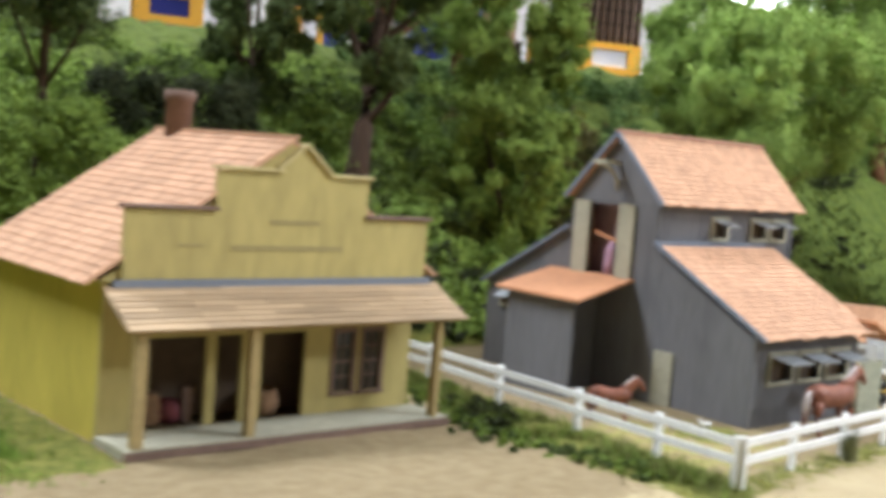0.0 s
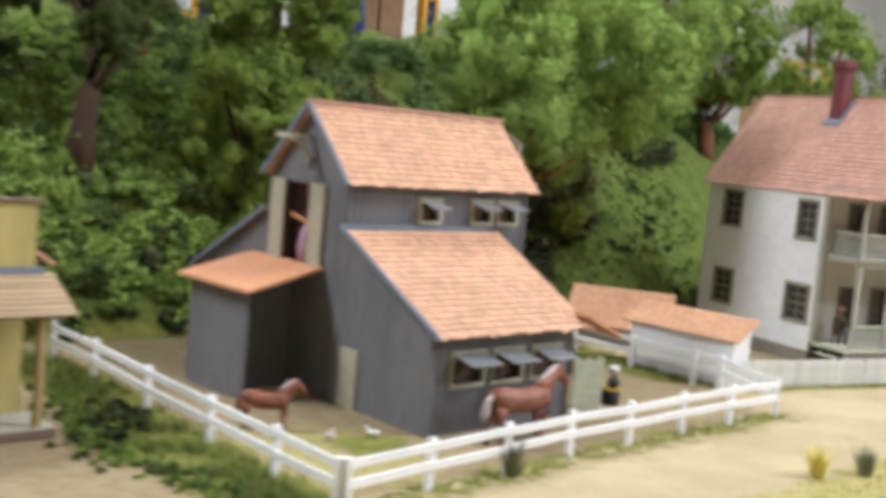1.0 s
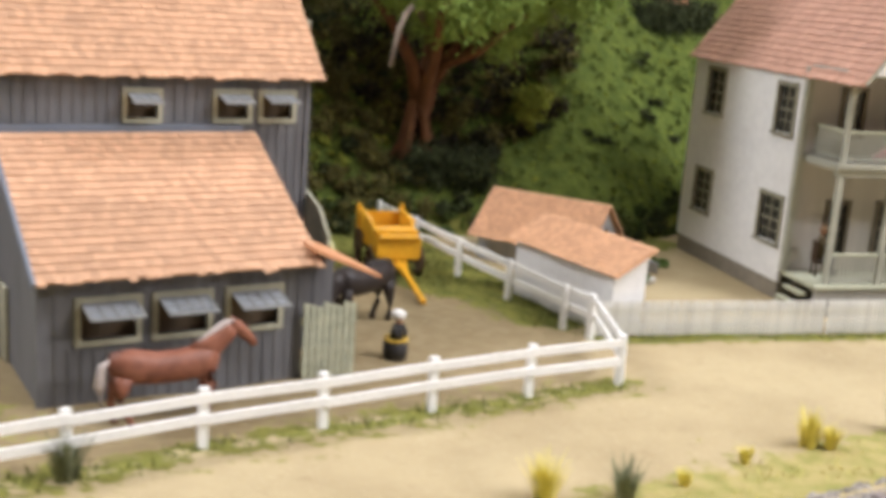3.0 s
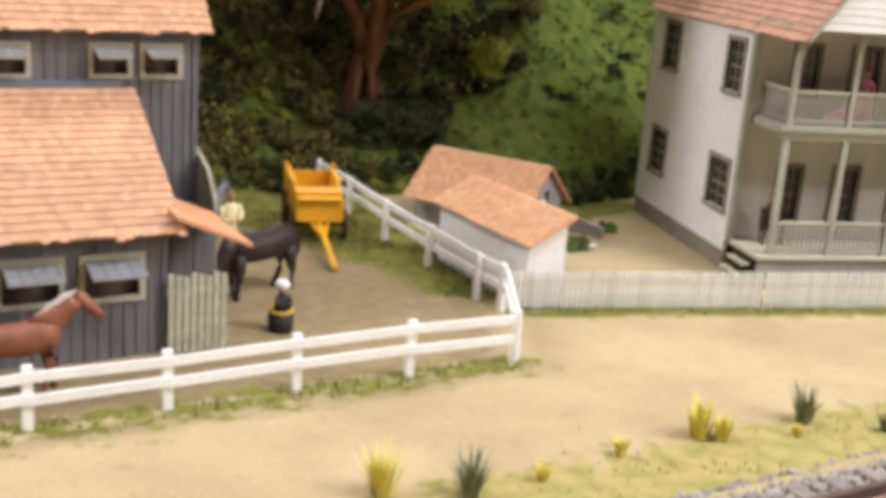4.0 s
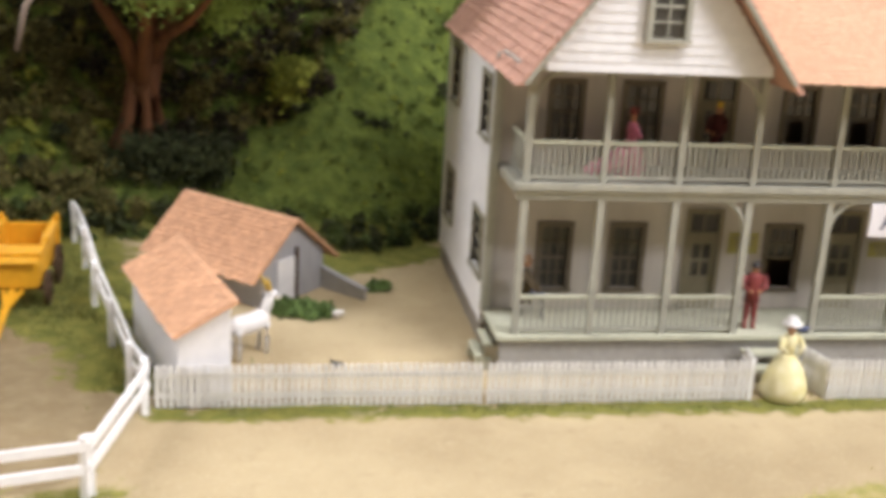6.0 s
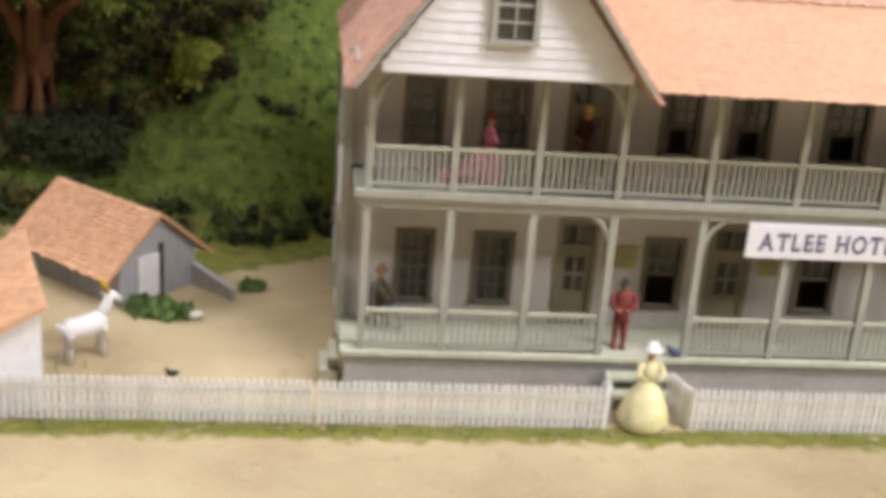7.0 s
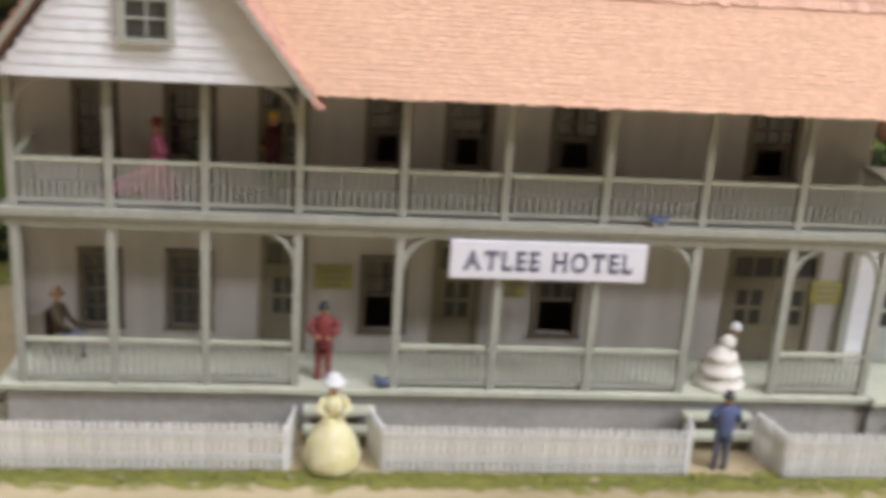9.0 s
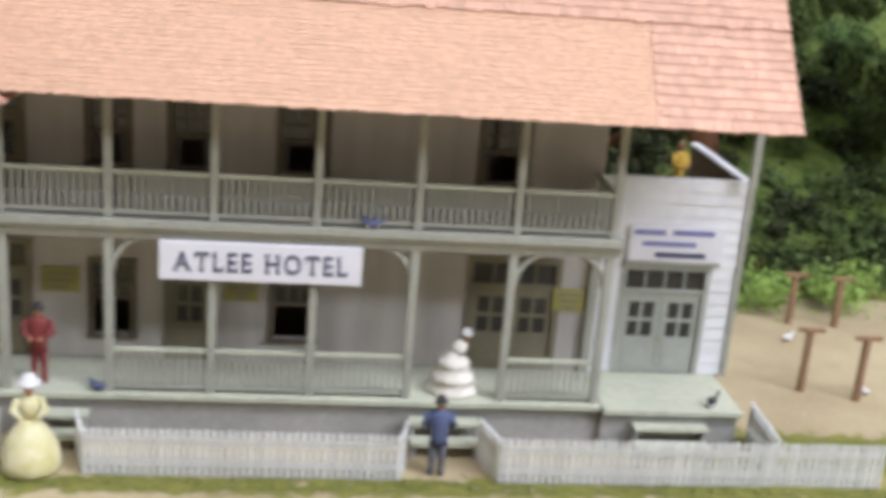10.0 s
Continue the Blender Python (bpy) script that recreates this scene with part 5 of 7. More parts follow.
# ---- foliage ----
def leaf_cloud(centres, radii, per, size, seed, droop=0.4, squash=1.0, about=None):
    """Loose sprigs of small bent leaf flecks, thinning outward from each centre; gives vertices and quads."""
    rnd = np.random.default_rng(seed)
    n = len(centres) * per
    g = rnd.normal(size=(n, 3)) * np.array([1, 1, squash])
    c = np.repeat(np.asarray(centres, float), per, 0)
    rad = np.repeat(np.asarray(radii, float), per)[:, None]
    p = c + g * rad * 0.5
    nrm = g * 0.5 + rnd.normal(scale=0.6, size=(n, 3)) + np.array([0, 0, 0.5])
    if about is not None:
        out = p - np.repeat(np.asarray(about, float), per, 0)
        out /= np.linalg.norm(out, axis=1, keepdims=True) + 1e-6
        nrm = out * 1.1 + rnd.normal(scale=0.38, size=(n, 3)) + np.array([0, 0, 0.35])
    nrm /= np.linalg.norm(nrm, axis=1, keepdims=True)
    t = np.cross(nrm, rnd.normal(size=(n, 3))) + np.array([0, 0, -droop])
    t /= np.linalg.norm(t, axis=1, keepdims=True)
    b = np.cross(nrm, t)
    b /= np.linalg.norm(b, axis=1, keepdims=True) + 1e-6
    s = size * 1.25 * rnd.uniform(0.55, 1.5, (n, 1))
    w = s * rnd.uniform(0.35, 0.75, (n, 1))
    v = np.stack([p - t * s * 0.8 - b * w, p - t * s * 0.8 + b * w, p + t * s * 1.2 - nrm * 0.3 * s], 1).reshape(-1, 3)
    return v, np.arange(n * 3).reshape(-1, 3)


def sprigs(centres, radii, count, seed, squash=1.0, share=0.42):
    """Smaller tufts scattered over the faces of the clumps."""
    rnd = np.random.default_rng(seed)
    c = np.repeat(np.asarray(centres, float), count, 0)
    r = np.repeat(np.asarray(radii, float), count)
    d = rnd.normal(size=(len(c), 3)) + np.array([0, 0, 0.4])
    d /= np.linalg.norm(d, axis=1, keepdims=True)
    return c + d * (r * rnd.uniform(0.3, 1.0, len(c)))[:, None] * np.array([1, 1, squash]), r * share * rnd.uniform(0.6, 1.5, len(c))


def lumps(centres, radii, squash, seed):
    """Knobbly inner bodies of the clumps; vertices and triangles."""
    bm = bmesh.new()
    bmesh.ops.create_icosphere(bm, subdivisions=1, radius=1.0)
    base = np.array([v.co for v in bm.verts])
    tri = np.array([[v.index for v in f.verts] for f in bm.faces])
    bm.free()
    rnd = np.random.default_rng(seed)
    n = len(centres)
    v = base[None] * (1 + rnd.normal(scale=0.2, size=(n, len(base), 1))) * (np.asarray(radii, float)[:, None, None] * 0.26) * np.array([1, 1, squash]) + np.asarray(centres, float)[:, None]
    f = tri[None] + (np.arange(n) * len(base))[:, None, None]
    return v.reshape(-1, 3), f.reshape(-1, 3)


def both_mesh(name, quads, tris, material):
    """One mesh of leaf flecks and the lumps beneath them."""
    (va, fa), (vb, fb) = quads, tris
    me = bpy.data.meshes.new(name)
    v = np.concatenate([va, vb]) * 0.001
    loops = np.concatenate([fa.ravel(), fb.ravel() + len(va)])
    start = np.concatenate([np.arange(len(fa)) * 3, len(fa) * 3 + np.arange(len(fb)) * 3])
    me.vertices.add(len(v))
    me.vertices.foreach_set("co", v.astype(np.float32).ravel())
    me.loops.add(len(loops))
    me.loops.foreach_set("vertex_index", loops.astype(np.int32))
    me.polygons.add(len(start))
    me.polygons.foreach_set("loop_start", start.astype(np.int32))
    me.update(calc_edges=True)
    me.materials.append(material)
    me.shade_smooth()
    return me


def cloud_mesh(name, v, f, material, shift=(0, 0, 0)):
    me = bpy.data.meshes.new(name)
    v = (v - np.asarray(shift, float)) * 0.001
    me.vertices.add(len(v))
    me.vertices.foreach_set("co", v.astype(np.float32).ravel())
    me.loops.add(f.size)
    me.loops.foreach_set("vertex_index", f.astype(np.int32).ravel())
    me.polygons.add(len(f))
    me.polygons.foreach_set("loop_start", (np.arange(len(f)) * f.shape[1]).astype(np.int32))
    me.update(calc_edges=True)
    me.materials.append(material)
    return me


def tree(x, y, height, spread, seed, material, trunk=6.0, crown_from=0.4, lean=(0, 0), label="", clumps=34, per=150, flat=1.0, leaf=1.15, base=None, bark=None, limbs=6, stems=(), offset=(0, 0)):
    """A model tree: tapered bent trunk, forking limbs and an uneven crown of many foam flecks."""
    rnd = random.Random(seed)
    z0 = float(hill_height(np.array(float(x)), np.array(float(y)))) if base is None else base
    tr = thing("tree", x, y, z0 - 2, label=label, category="tree", group="layout trees")
    bm = bmesh.new()
    top = Vector((lean[0], lean[1], height * (crown_from + 0.25)))
    pts = [Vector((0, 0, -3))]
    for k in range(1, 6):
        t = k / 5
        pts.append(Vector((top.x * t + rnd.uniform(-1, 1) * trunk * 0.35, top.y * t + rnd.uniform(-1, 1) * trunk * 0.35, top.z * t)))
    tube(bm, pts, [trunk * (1.35 - 0.16 * k if k else 1.7) for k in range(6)], 9)
    part("trunk", bm, bark or BARK, tr)
    for k in range(6 if limbs > 6 else 0):
        a = k * math.tau / 6 + rnd.uniform(-0.3, 0.3)
        out = Vector((math.cos(a), math.sin(a), 0))
        bm = bmesh.new()
        tube(bm, [out * trunk * 2.3 + Vector((0, 0, -4)), out * trunk * 1.35 + Vector((0, 0, trunk * 0.9)), pts[1] + out * trunk * 0.85 + Vector((0, 0, rnd.uniform(0, 6))), pts[2] + out * trunk * 0.6 + Vector((rnd.uniform(-2, 2), 0, rnd.uniform(0, 9)))],
             [trunk * 0.4, trunk * 0.5, trunk * 0.42, trunk * 0.22], 6)
        part("root", bm, bark or BARK, tr)
    for ends, thick in stems:
        bm = bmesh.new()
        tube(bm, [Vector(e) for e in ends], [thick * (1 - 0.75 * k / (len(ends) - 1)) for k in range(len(ends))], 8)
        part("stem", bm, bark or BARK, tr)
    clumps = round(clumps * 1.7)
    centres, radii = [], []
    cz = height * (crown_from + (1 - crown_from) * 0.5)
    for k in range(clumps):
        a, u = rnd.uniform(0, math.tau), rnd.uniform(-1, 1)
        q = math.sqrt(max(0, 1 - u * u)) * rnd.uniform(0.45, 0.95)
        centres.append((top.x * 1.2 + offset[0] + spread * q * math.cos(a), top.y * 1.2 + offset[1] + spread * q * math.sin(a), cz + u * height * (1 - crown_from) * 0.46))
        radii.append(spread * (0.13 + 0.22 * rnd.random() ** 1.6))
    for k in range(limbs):
        c = Vector(centres[k * 5 % clumps])
        s = pts[2 + k % 3]
        bm = bmesh.new()
        m = s.lerp(c, 0.5) + Vector((0, 0, -spread * 0.06))
        tube(bm, [s, m, s.lerp(c, 0.95)], [trunk * 0.55, trunk * 0.36, trunk * 0.12], 6)
        part("limb", bm, bark or BARK, tr)
    cs, rs = sprigs(centres, radii, 9, seed, flat, 0.34)
    crown = new("crown", both_mesh("crown", leaf_cloud(cs, rs, max(40, per // 6), leaf, seed, droop=1.0, squash=1.15, about=np.repeat(np.asarray(centres), 9, 0)), lumps(centres, radii, flat, seed), material))
    crown.parent = tr
    return tr


G1 = "bright green foam-leaved model tree on the hillside"
G2 = "dark green foam-leaved model tree with bare trunk"
main_tree = tree(565, 696, 204, 96, 1, LEAF_BRIGHT, 7.0, 0.38, (12, -4), G1, 90, 900, leaf=1.0, limbs=16, base=46, offset=(20, -10), stems=(
    (((0, 0, 30), (-8, -8, 55), (-24, -14, 80), (-46, -20, 104)), 5.5), (((2, 0, 34), (14, -10, 60), (34, -14, 82), (60, -20, 98)), 5.5),
    (((0, -2, 28), (5, -14, 58), (2, -30, 86), (10, -48, 108)), 5.0), (((2, 2, 40), (22, 4, 66), (30, 12, 96)), 4.0)))
bm = bmesh.new()
tube(bm, [(0, -4, 78), (-18, -50, 92), (-33, -88, 86), (-38, -96, 78), (-42, -99, 59)], [2.6, 2.0, 1.6, 1.4, 1.0], 7)
part("dead_branch", bm, DEAD_WOOD, main_tree, "pale bare dead branch")
tree(797, 836, 196, 84, 2, LEAF_BRIGHT, 7.6, 0.36, (8, 0), G1, 70, 700, leaf=1.0, limbs=10, bark=BARK_ORANGE, offset=(14, 10), stems=(
    (((4, 0, 22), (20, -3, 40), (40, -5, 50), (54, -4, 74)), 6.5), (((0, 0, 30), (-8, -5, 62), (-24, -8, 92)), 5.0)))
tree(690, 885, 118, 70, 3, LEAF_BRIGHT, 6, 0.3, (0, 0), G1, 40, 600)
tree(400, 735, 190, 60, 4, LEAF_MID, 5, 0.42, (0, 0), G2, 46, 600, bark=BARK_DARK)
tree(265, 705, 230, 50, 5, LEAF_OLIVE, 7, 0.32, (10, 0), G2, 44, 480, bark=BARK_DARK)
tree(205, 765, 170, 46, 6, LEAF_OLIVE, 4, 0.08, (0, 0), G2, 44, 480, bark=BARK_DARK)
tree(378, 690, 112, 58, 7, LEAF_MID, 4, 0.08, (0, 0), G2, 40, 560, 1.1, bark=BARK_DARK)
tree(50, 640, 230, 72, 8, LEAF_OLIVE, 3, 0.43, (0, 0), G2, 60, 420, bark=BARK_DARK)
tree(900, 860, 170, 75, 9, LEAF_MID, 7, 0.3, (0, 0), G1, 38, 420)
tree(440, 930, 150, 66, 10, LEAF_BRIGHT, 6, 0.25, (0, 0), G1, 40, 420)
tree(335, 860, 170, 60, 12, LEAF_MID, 6, 0.3, (0, 0), G2, 36, 420)
tree(1140, 770, 230, 85, 13, LEAF_OLIVE, 8, 0.2, (0, 0), G1, 46, 520)
tree(1260, 740, 200, 85, 14, LEAF_OLIVE, 8, 0.2, (0, 0), G1, 40, 420)
tree(1020, 850, 190, 80, 15, LEAF_MID, 8, 0.25, (0, 0), G2, 36, 380)
tree(1060, 690, 150, 50, 16, LEAF_DARK, 6, 0.2, (0, 0), G2, 34, 420)


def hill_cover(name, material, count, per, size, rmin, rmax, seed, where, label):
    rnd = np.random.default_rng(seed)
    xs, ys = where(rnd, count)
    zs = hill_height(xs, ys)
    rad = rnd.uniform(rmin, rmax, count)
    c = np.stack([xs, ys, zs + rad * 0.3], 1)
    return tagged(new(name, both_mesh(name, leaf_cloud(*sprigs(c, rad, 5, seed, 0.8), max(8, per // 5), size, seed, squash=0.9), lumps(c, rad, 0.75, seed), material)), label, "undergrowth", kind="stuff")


def hill_line(xs):
    return np.interp(xs, [p[0] for p in HILL_LINE], [p[1] for p in HILL_LINE])


def left_bank(rnd, n):
    xs = rnd.uniform(-250, 430, n)
    return xs, hill_line(xs) + 4 + 300 * rnd.uniform(0, 1, n) ** 1.3


def centre_bank(rnd, n):
    xs = rnd.uniform(380, 545, n) + rnd.exponential(14, n)
    return xs, hill_line(xs) + 6 + 240 * rnd.uniform(0, 1, n) ** 1.4


def crest(rnd, n):
    xs = rnd.uniform(330, 1300, n)
    return xs, hill_line(xs) + rnd.uniform(170, 400, n)


def foot(rnd, n):
    xs = rnd.uniform(380, 800, n)
    return xs, hill_line(xs) + rnd.uniform(-3, 12, n)


def right_bank(rnd, n):
    xs = rnd.uniform(1050, 1500, n)
    return xs, hill_line(xs) + 6 + 200 * rnd.uniform(0, 1, n) ** 1.3


hill_cover("hill_undergrowth", LEAF_MID, 520, 380, 1.25, 7, 19, 41, left_bank, "dense mid-green foam undergrowth on the bank")
hill_cover("hill_undergrowth", LEAF_OLIVE, 200, 380, 1.25, 7, 19, 42, left_bank, "olive green foam undergrowth on the bank")
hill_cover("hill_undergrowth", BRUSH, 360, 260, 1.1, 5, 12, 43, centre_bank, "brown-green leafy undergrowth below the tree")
# Dark clumps carry part of the tree crown's shade in their colour.
hill_cover("hill_undergrowth", LEAF_DARK, 60, 260, 1.1, 5, 12, 56, centre_bank, "dark leafy undergrowth with crown shade in its colour")
hill_cover("hill_crest_foliage", LEAF_BLUE, 280, 340, 1.3, 9, 20, 44, crest, "light green foam foliage along the hill crest")
hill_cover("hill_undergrowth", SPRIG, 210, 150, 0.9, 2, 6, 61, centre_bank, "yellow-green sprigs among the dark undergrowth")
hill_cover("foot_shrubs", LEAF_DARK, 70, 160, 1.0, 4, 9, 45, foot, "dark shrubs along the foot of the hill")
hill_cover("foot_shrubs", LEAF_OLIVE, 90, 140, 0.9, 3, 8, 58, foot, "grey-green shrubs along the foot of the hill")
hill_cover("hill_undergrowth", LEAF_DARK, 90, 300, 1.25, 8, 20, 52, right_bank, "dark green foam bushes behind the right yard")
hill_cover("hill_undergrowth", LEAF_OLIVE, 110, 380, 1.25, 7, 19, 46, right_bank, "green foam bushes behind the right yard")


def bright_bank(rnd, n):
    xs = rnd.uniform(100, 420, n)
    return xs, hill_line(xs) + 20 + 170 * rnd.uniform(0, 1, n)


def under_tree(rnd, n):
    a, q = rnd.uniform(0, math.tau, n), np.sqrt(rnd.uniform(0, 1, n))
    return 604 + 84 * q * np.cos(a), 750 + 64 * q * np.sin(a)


# Dark flecks put the crown's shade into the colour of the ground cover.
hill_cover("leaf_litter", TWIG_SHADE, 120, 200, 1.1, 5, 12, 54, under_tree, "dark brown twigs under the tree with crown shade in their colour")
hill_cover("leaf_litter", BRUSH, 110, 200, 1.1, 5, 11, 55, under_tree, "dark growth under the tree with crown shade in its colour")


def left_foot(rnd, n):
    xs = rnd.uniform(60, 430, n)
    return xs, hill_line(xs) + 55 * rnd.uniform(0, 1, n)


def verge(rnd, n):
    t = rnd.uniform(0, 1, n)
    return np.interp(t, [0, 0.35, 0.7, 1], [232, 224, 228, 262]) + rnd.normal(scale=8, size=n), np.interp(t, [0, 0.35, 0.7, 1], [500, 430, 372, 318]) + rnd.normal(scale=6, size=n)


def verge_top(rnd, n):
    return 236 + rnd.normal(scale=6, size=n), 428 + rnd.normal(scale=12, size=n)


hill_cover("hill_undergrowth", LEAF_BRIGHT, 180, 300, 1.2, 7, 15, 49, bright_bank, "bright green foam undergrowth on the bank")
# These dark clumps put the shadows at the bank's foot into colour.
hill_cover("hill_undergrowth", LEAF_DARK, 60, 300, 1.2, 6, 14, 53, left_foot, "dark undergrowth at the bank foot with shadow in its colour")
hill_cover("verge_shrubs", LEAF_MID, 150, 60, 0.8, 1.2, 2.8, 50, verge, "low mid green shrubs between store and fence")
hill_cover("verge_shrubs", LEAF_DARK, 30, 120, 0.9, 2.5, 5.0, 59, verge_top, "dark low bushes between store and fence")
hill_cover("verge_shrubs", LEAF_OLIVE, 120, 60, 0.8, 1.2, 3.0, 51, verge, "low dark green shrubs between store and fence")


def moss(rnd, n):
    xs = rnd.uniform(560, 800, n)
    return xs, hill_line(xs) + 2 + 170 * rnd.uniform(0, 1, n)


hill_cover("hill_moss", MOSS, 700, 50, 0.65, 1.2, 4.2, 47, moss, "low green moss tufts on the open slope")
hill_cover("hill_moss", SPRIG, 150, 20, 0.6, 0.8, 2.0, 48, moss, "yellow-green moss tufts on the open slope")
hill_cover("hill_moss", LEAF_DARK, 60, 20, 0.6, 0.6, 1.5, 57, moss, "tiny dark tufts on the open slope")
for k, (x, y, r) in enumerate(((728, 718, 4.5), (731, 722, 4), (689, 697, 5), (752, 718, 4.5), (650, 700, 5), (735, 756, 6), (681, 700, 3), (655, 706, 4), (742, 735, 4), (744, 770, 5))):
    rnd = random.Random(70 + k)
    z = float(hill_height(np.array(float(x)), np.array(float(y))))
    v, f = leaf_cloud([(rnd.uniform(-r, r), rnd.uniform(-r, r), 0) for _ in range(5)], [r * 0.5] * 5, 60, 1.3, 70 + k, squash=0.6)
    tagged(new("low_shrub", cloud_mesh("low_shrub", v, f, LEAF_DARK)), "low dark green shrub on the open slope", "shrub", "slope shrubs").location = (x * 0.001, y * 0.001, z * 0.001)
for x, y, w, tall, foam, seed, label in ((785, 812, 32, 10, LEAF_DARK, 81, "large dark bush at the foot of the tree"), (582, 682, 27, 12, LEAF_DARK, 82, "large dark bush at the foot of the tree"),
                                         (52, 622, 40, 62, LEAF_MID, 87, "leafy mid-green bush on the bank beside the store"), (140, 715, 55, 44, LEAF_DARK, 84, "broad dark bush on the bank behind the store"),
                                         (885, 900, 42, 46, LEAF_BLUE, 85, "round blue-green bush on the hill crest"), (645, 712, 7, 9, SPRIG, 86, "small yellow-green bush on the open slope")):
    rnd = random.Random(seed)
    cs = [(rnd.uniform(-w, w), rnd.uniform(-8, 8), rnd.uniform(-3, tall)) for _ in range(round(10 + w * (0.7 + tall * 0.02)))]
    z = float(hill_height(np.array(float(x)), np.array(float(y))))
    tagged(new("dark_bush" if foam is LEAF_DARK else "green_bush", both_mesh("dark_bush" if foam is LEAF_DARK else "green_bush", leaf_cloud(cs, [9] * len(cs), 260, 1.0, seed), lumps(cs, [9] * len(cs), 1.0, seed), foam)), label, "bush").location = (x * 0.001, y * 0.001, (z + 3) * 0.001)

# ---- the room round the layout ----
def room():
    bm = bmesh.new()
    box(bm, -4200, 5200, 3600, 3650, -1000, 1500)
    tagged(solo("wall_north", bm, ROOM_WALL, 0, 0), "plain cream room wall behind the layout", "wall", kind="structure")
    bm = bmesh.new()
    box(bm, -4200, 5200, -3250, -3200, -1000, 1500)
    tagged(solo("wall_south", bm, ROOM_WALL, 0, 0), "plain cream room wall", "wall", kind="structure")
    bm = bmesh.new()
    box(bm, -4250, -4200, -3200, 3600, -1000, 1500)
    tagged(solo("wall_west", bm, ROOM_WALL, 0, 0), "plain cream room wall", "wall", kind="structure")
    bm = bmesh.new()
    box(bm, 5200, 5250, -3200, 3600, -1000, 1500)
    tagged(solo("wall_east", bm, ROOM_WALL, 0, 0), "plain cream room wall", "wall", kind="structure")
    bm = bmesh.new()
    box(bm, -4200, 5200, -3200, 3600, -1050, -1000)
    tagged(solo("floor", bm, FLOOR_BROWN, 0, 0), "brown carpeted room floor", "floor", kind="structure")
    bm = bmesh.new()
    box(bm, -4200, 5200, -3200, 3600, 1400, 1450)
    tagged(solo("ceiling", bm, CEILING_WHITE, 0, 0), "white room ceiling", "ceiling", kind="structure")


room()


# ---- the table that carries the layout ----
table = thing("layout_table", 300, 0, -1000, label="long brown wooden layout table with plank fascia and legs", category="table")
part("tabletop", B(-3290, 3180, -1095, 1255, 930, 992), POST_BROWN, table)
for x in (-3200, -1200, 1000, 3050):
    for y in (-1020, 1150):
        part("leg", B(x, x + 70, y, y + 70, 0, 929, bevel=4), POST_BROWN, table)

# ---- unseen housings added over the layout lights; the last stands in for daylight ----
for lx, ly, lz, sx, sy, _ in LAMPS:
    hood = thing("ceiling_lamp", lx * 1000, ly * 1000, lz * 1000, label="unseen white boxed housing added over a layout light", category="ceiling lamp", group="ceiling lamps")
    part("housing", B(-sx * 520, sx * 520, -sy * 560, sy * 560, 8, 1399 - lz * 1000, bevel=5), CEILING_WHITE, hood)

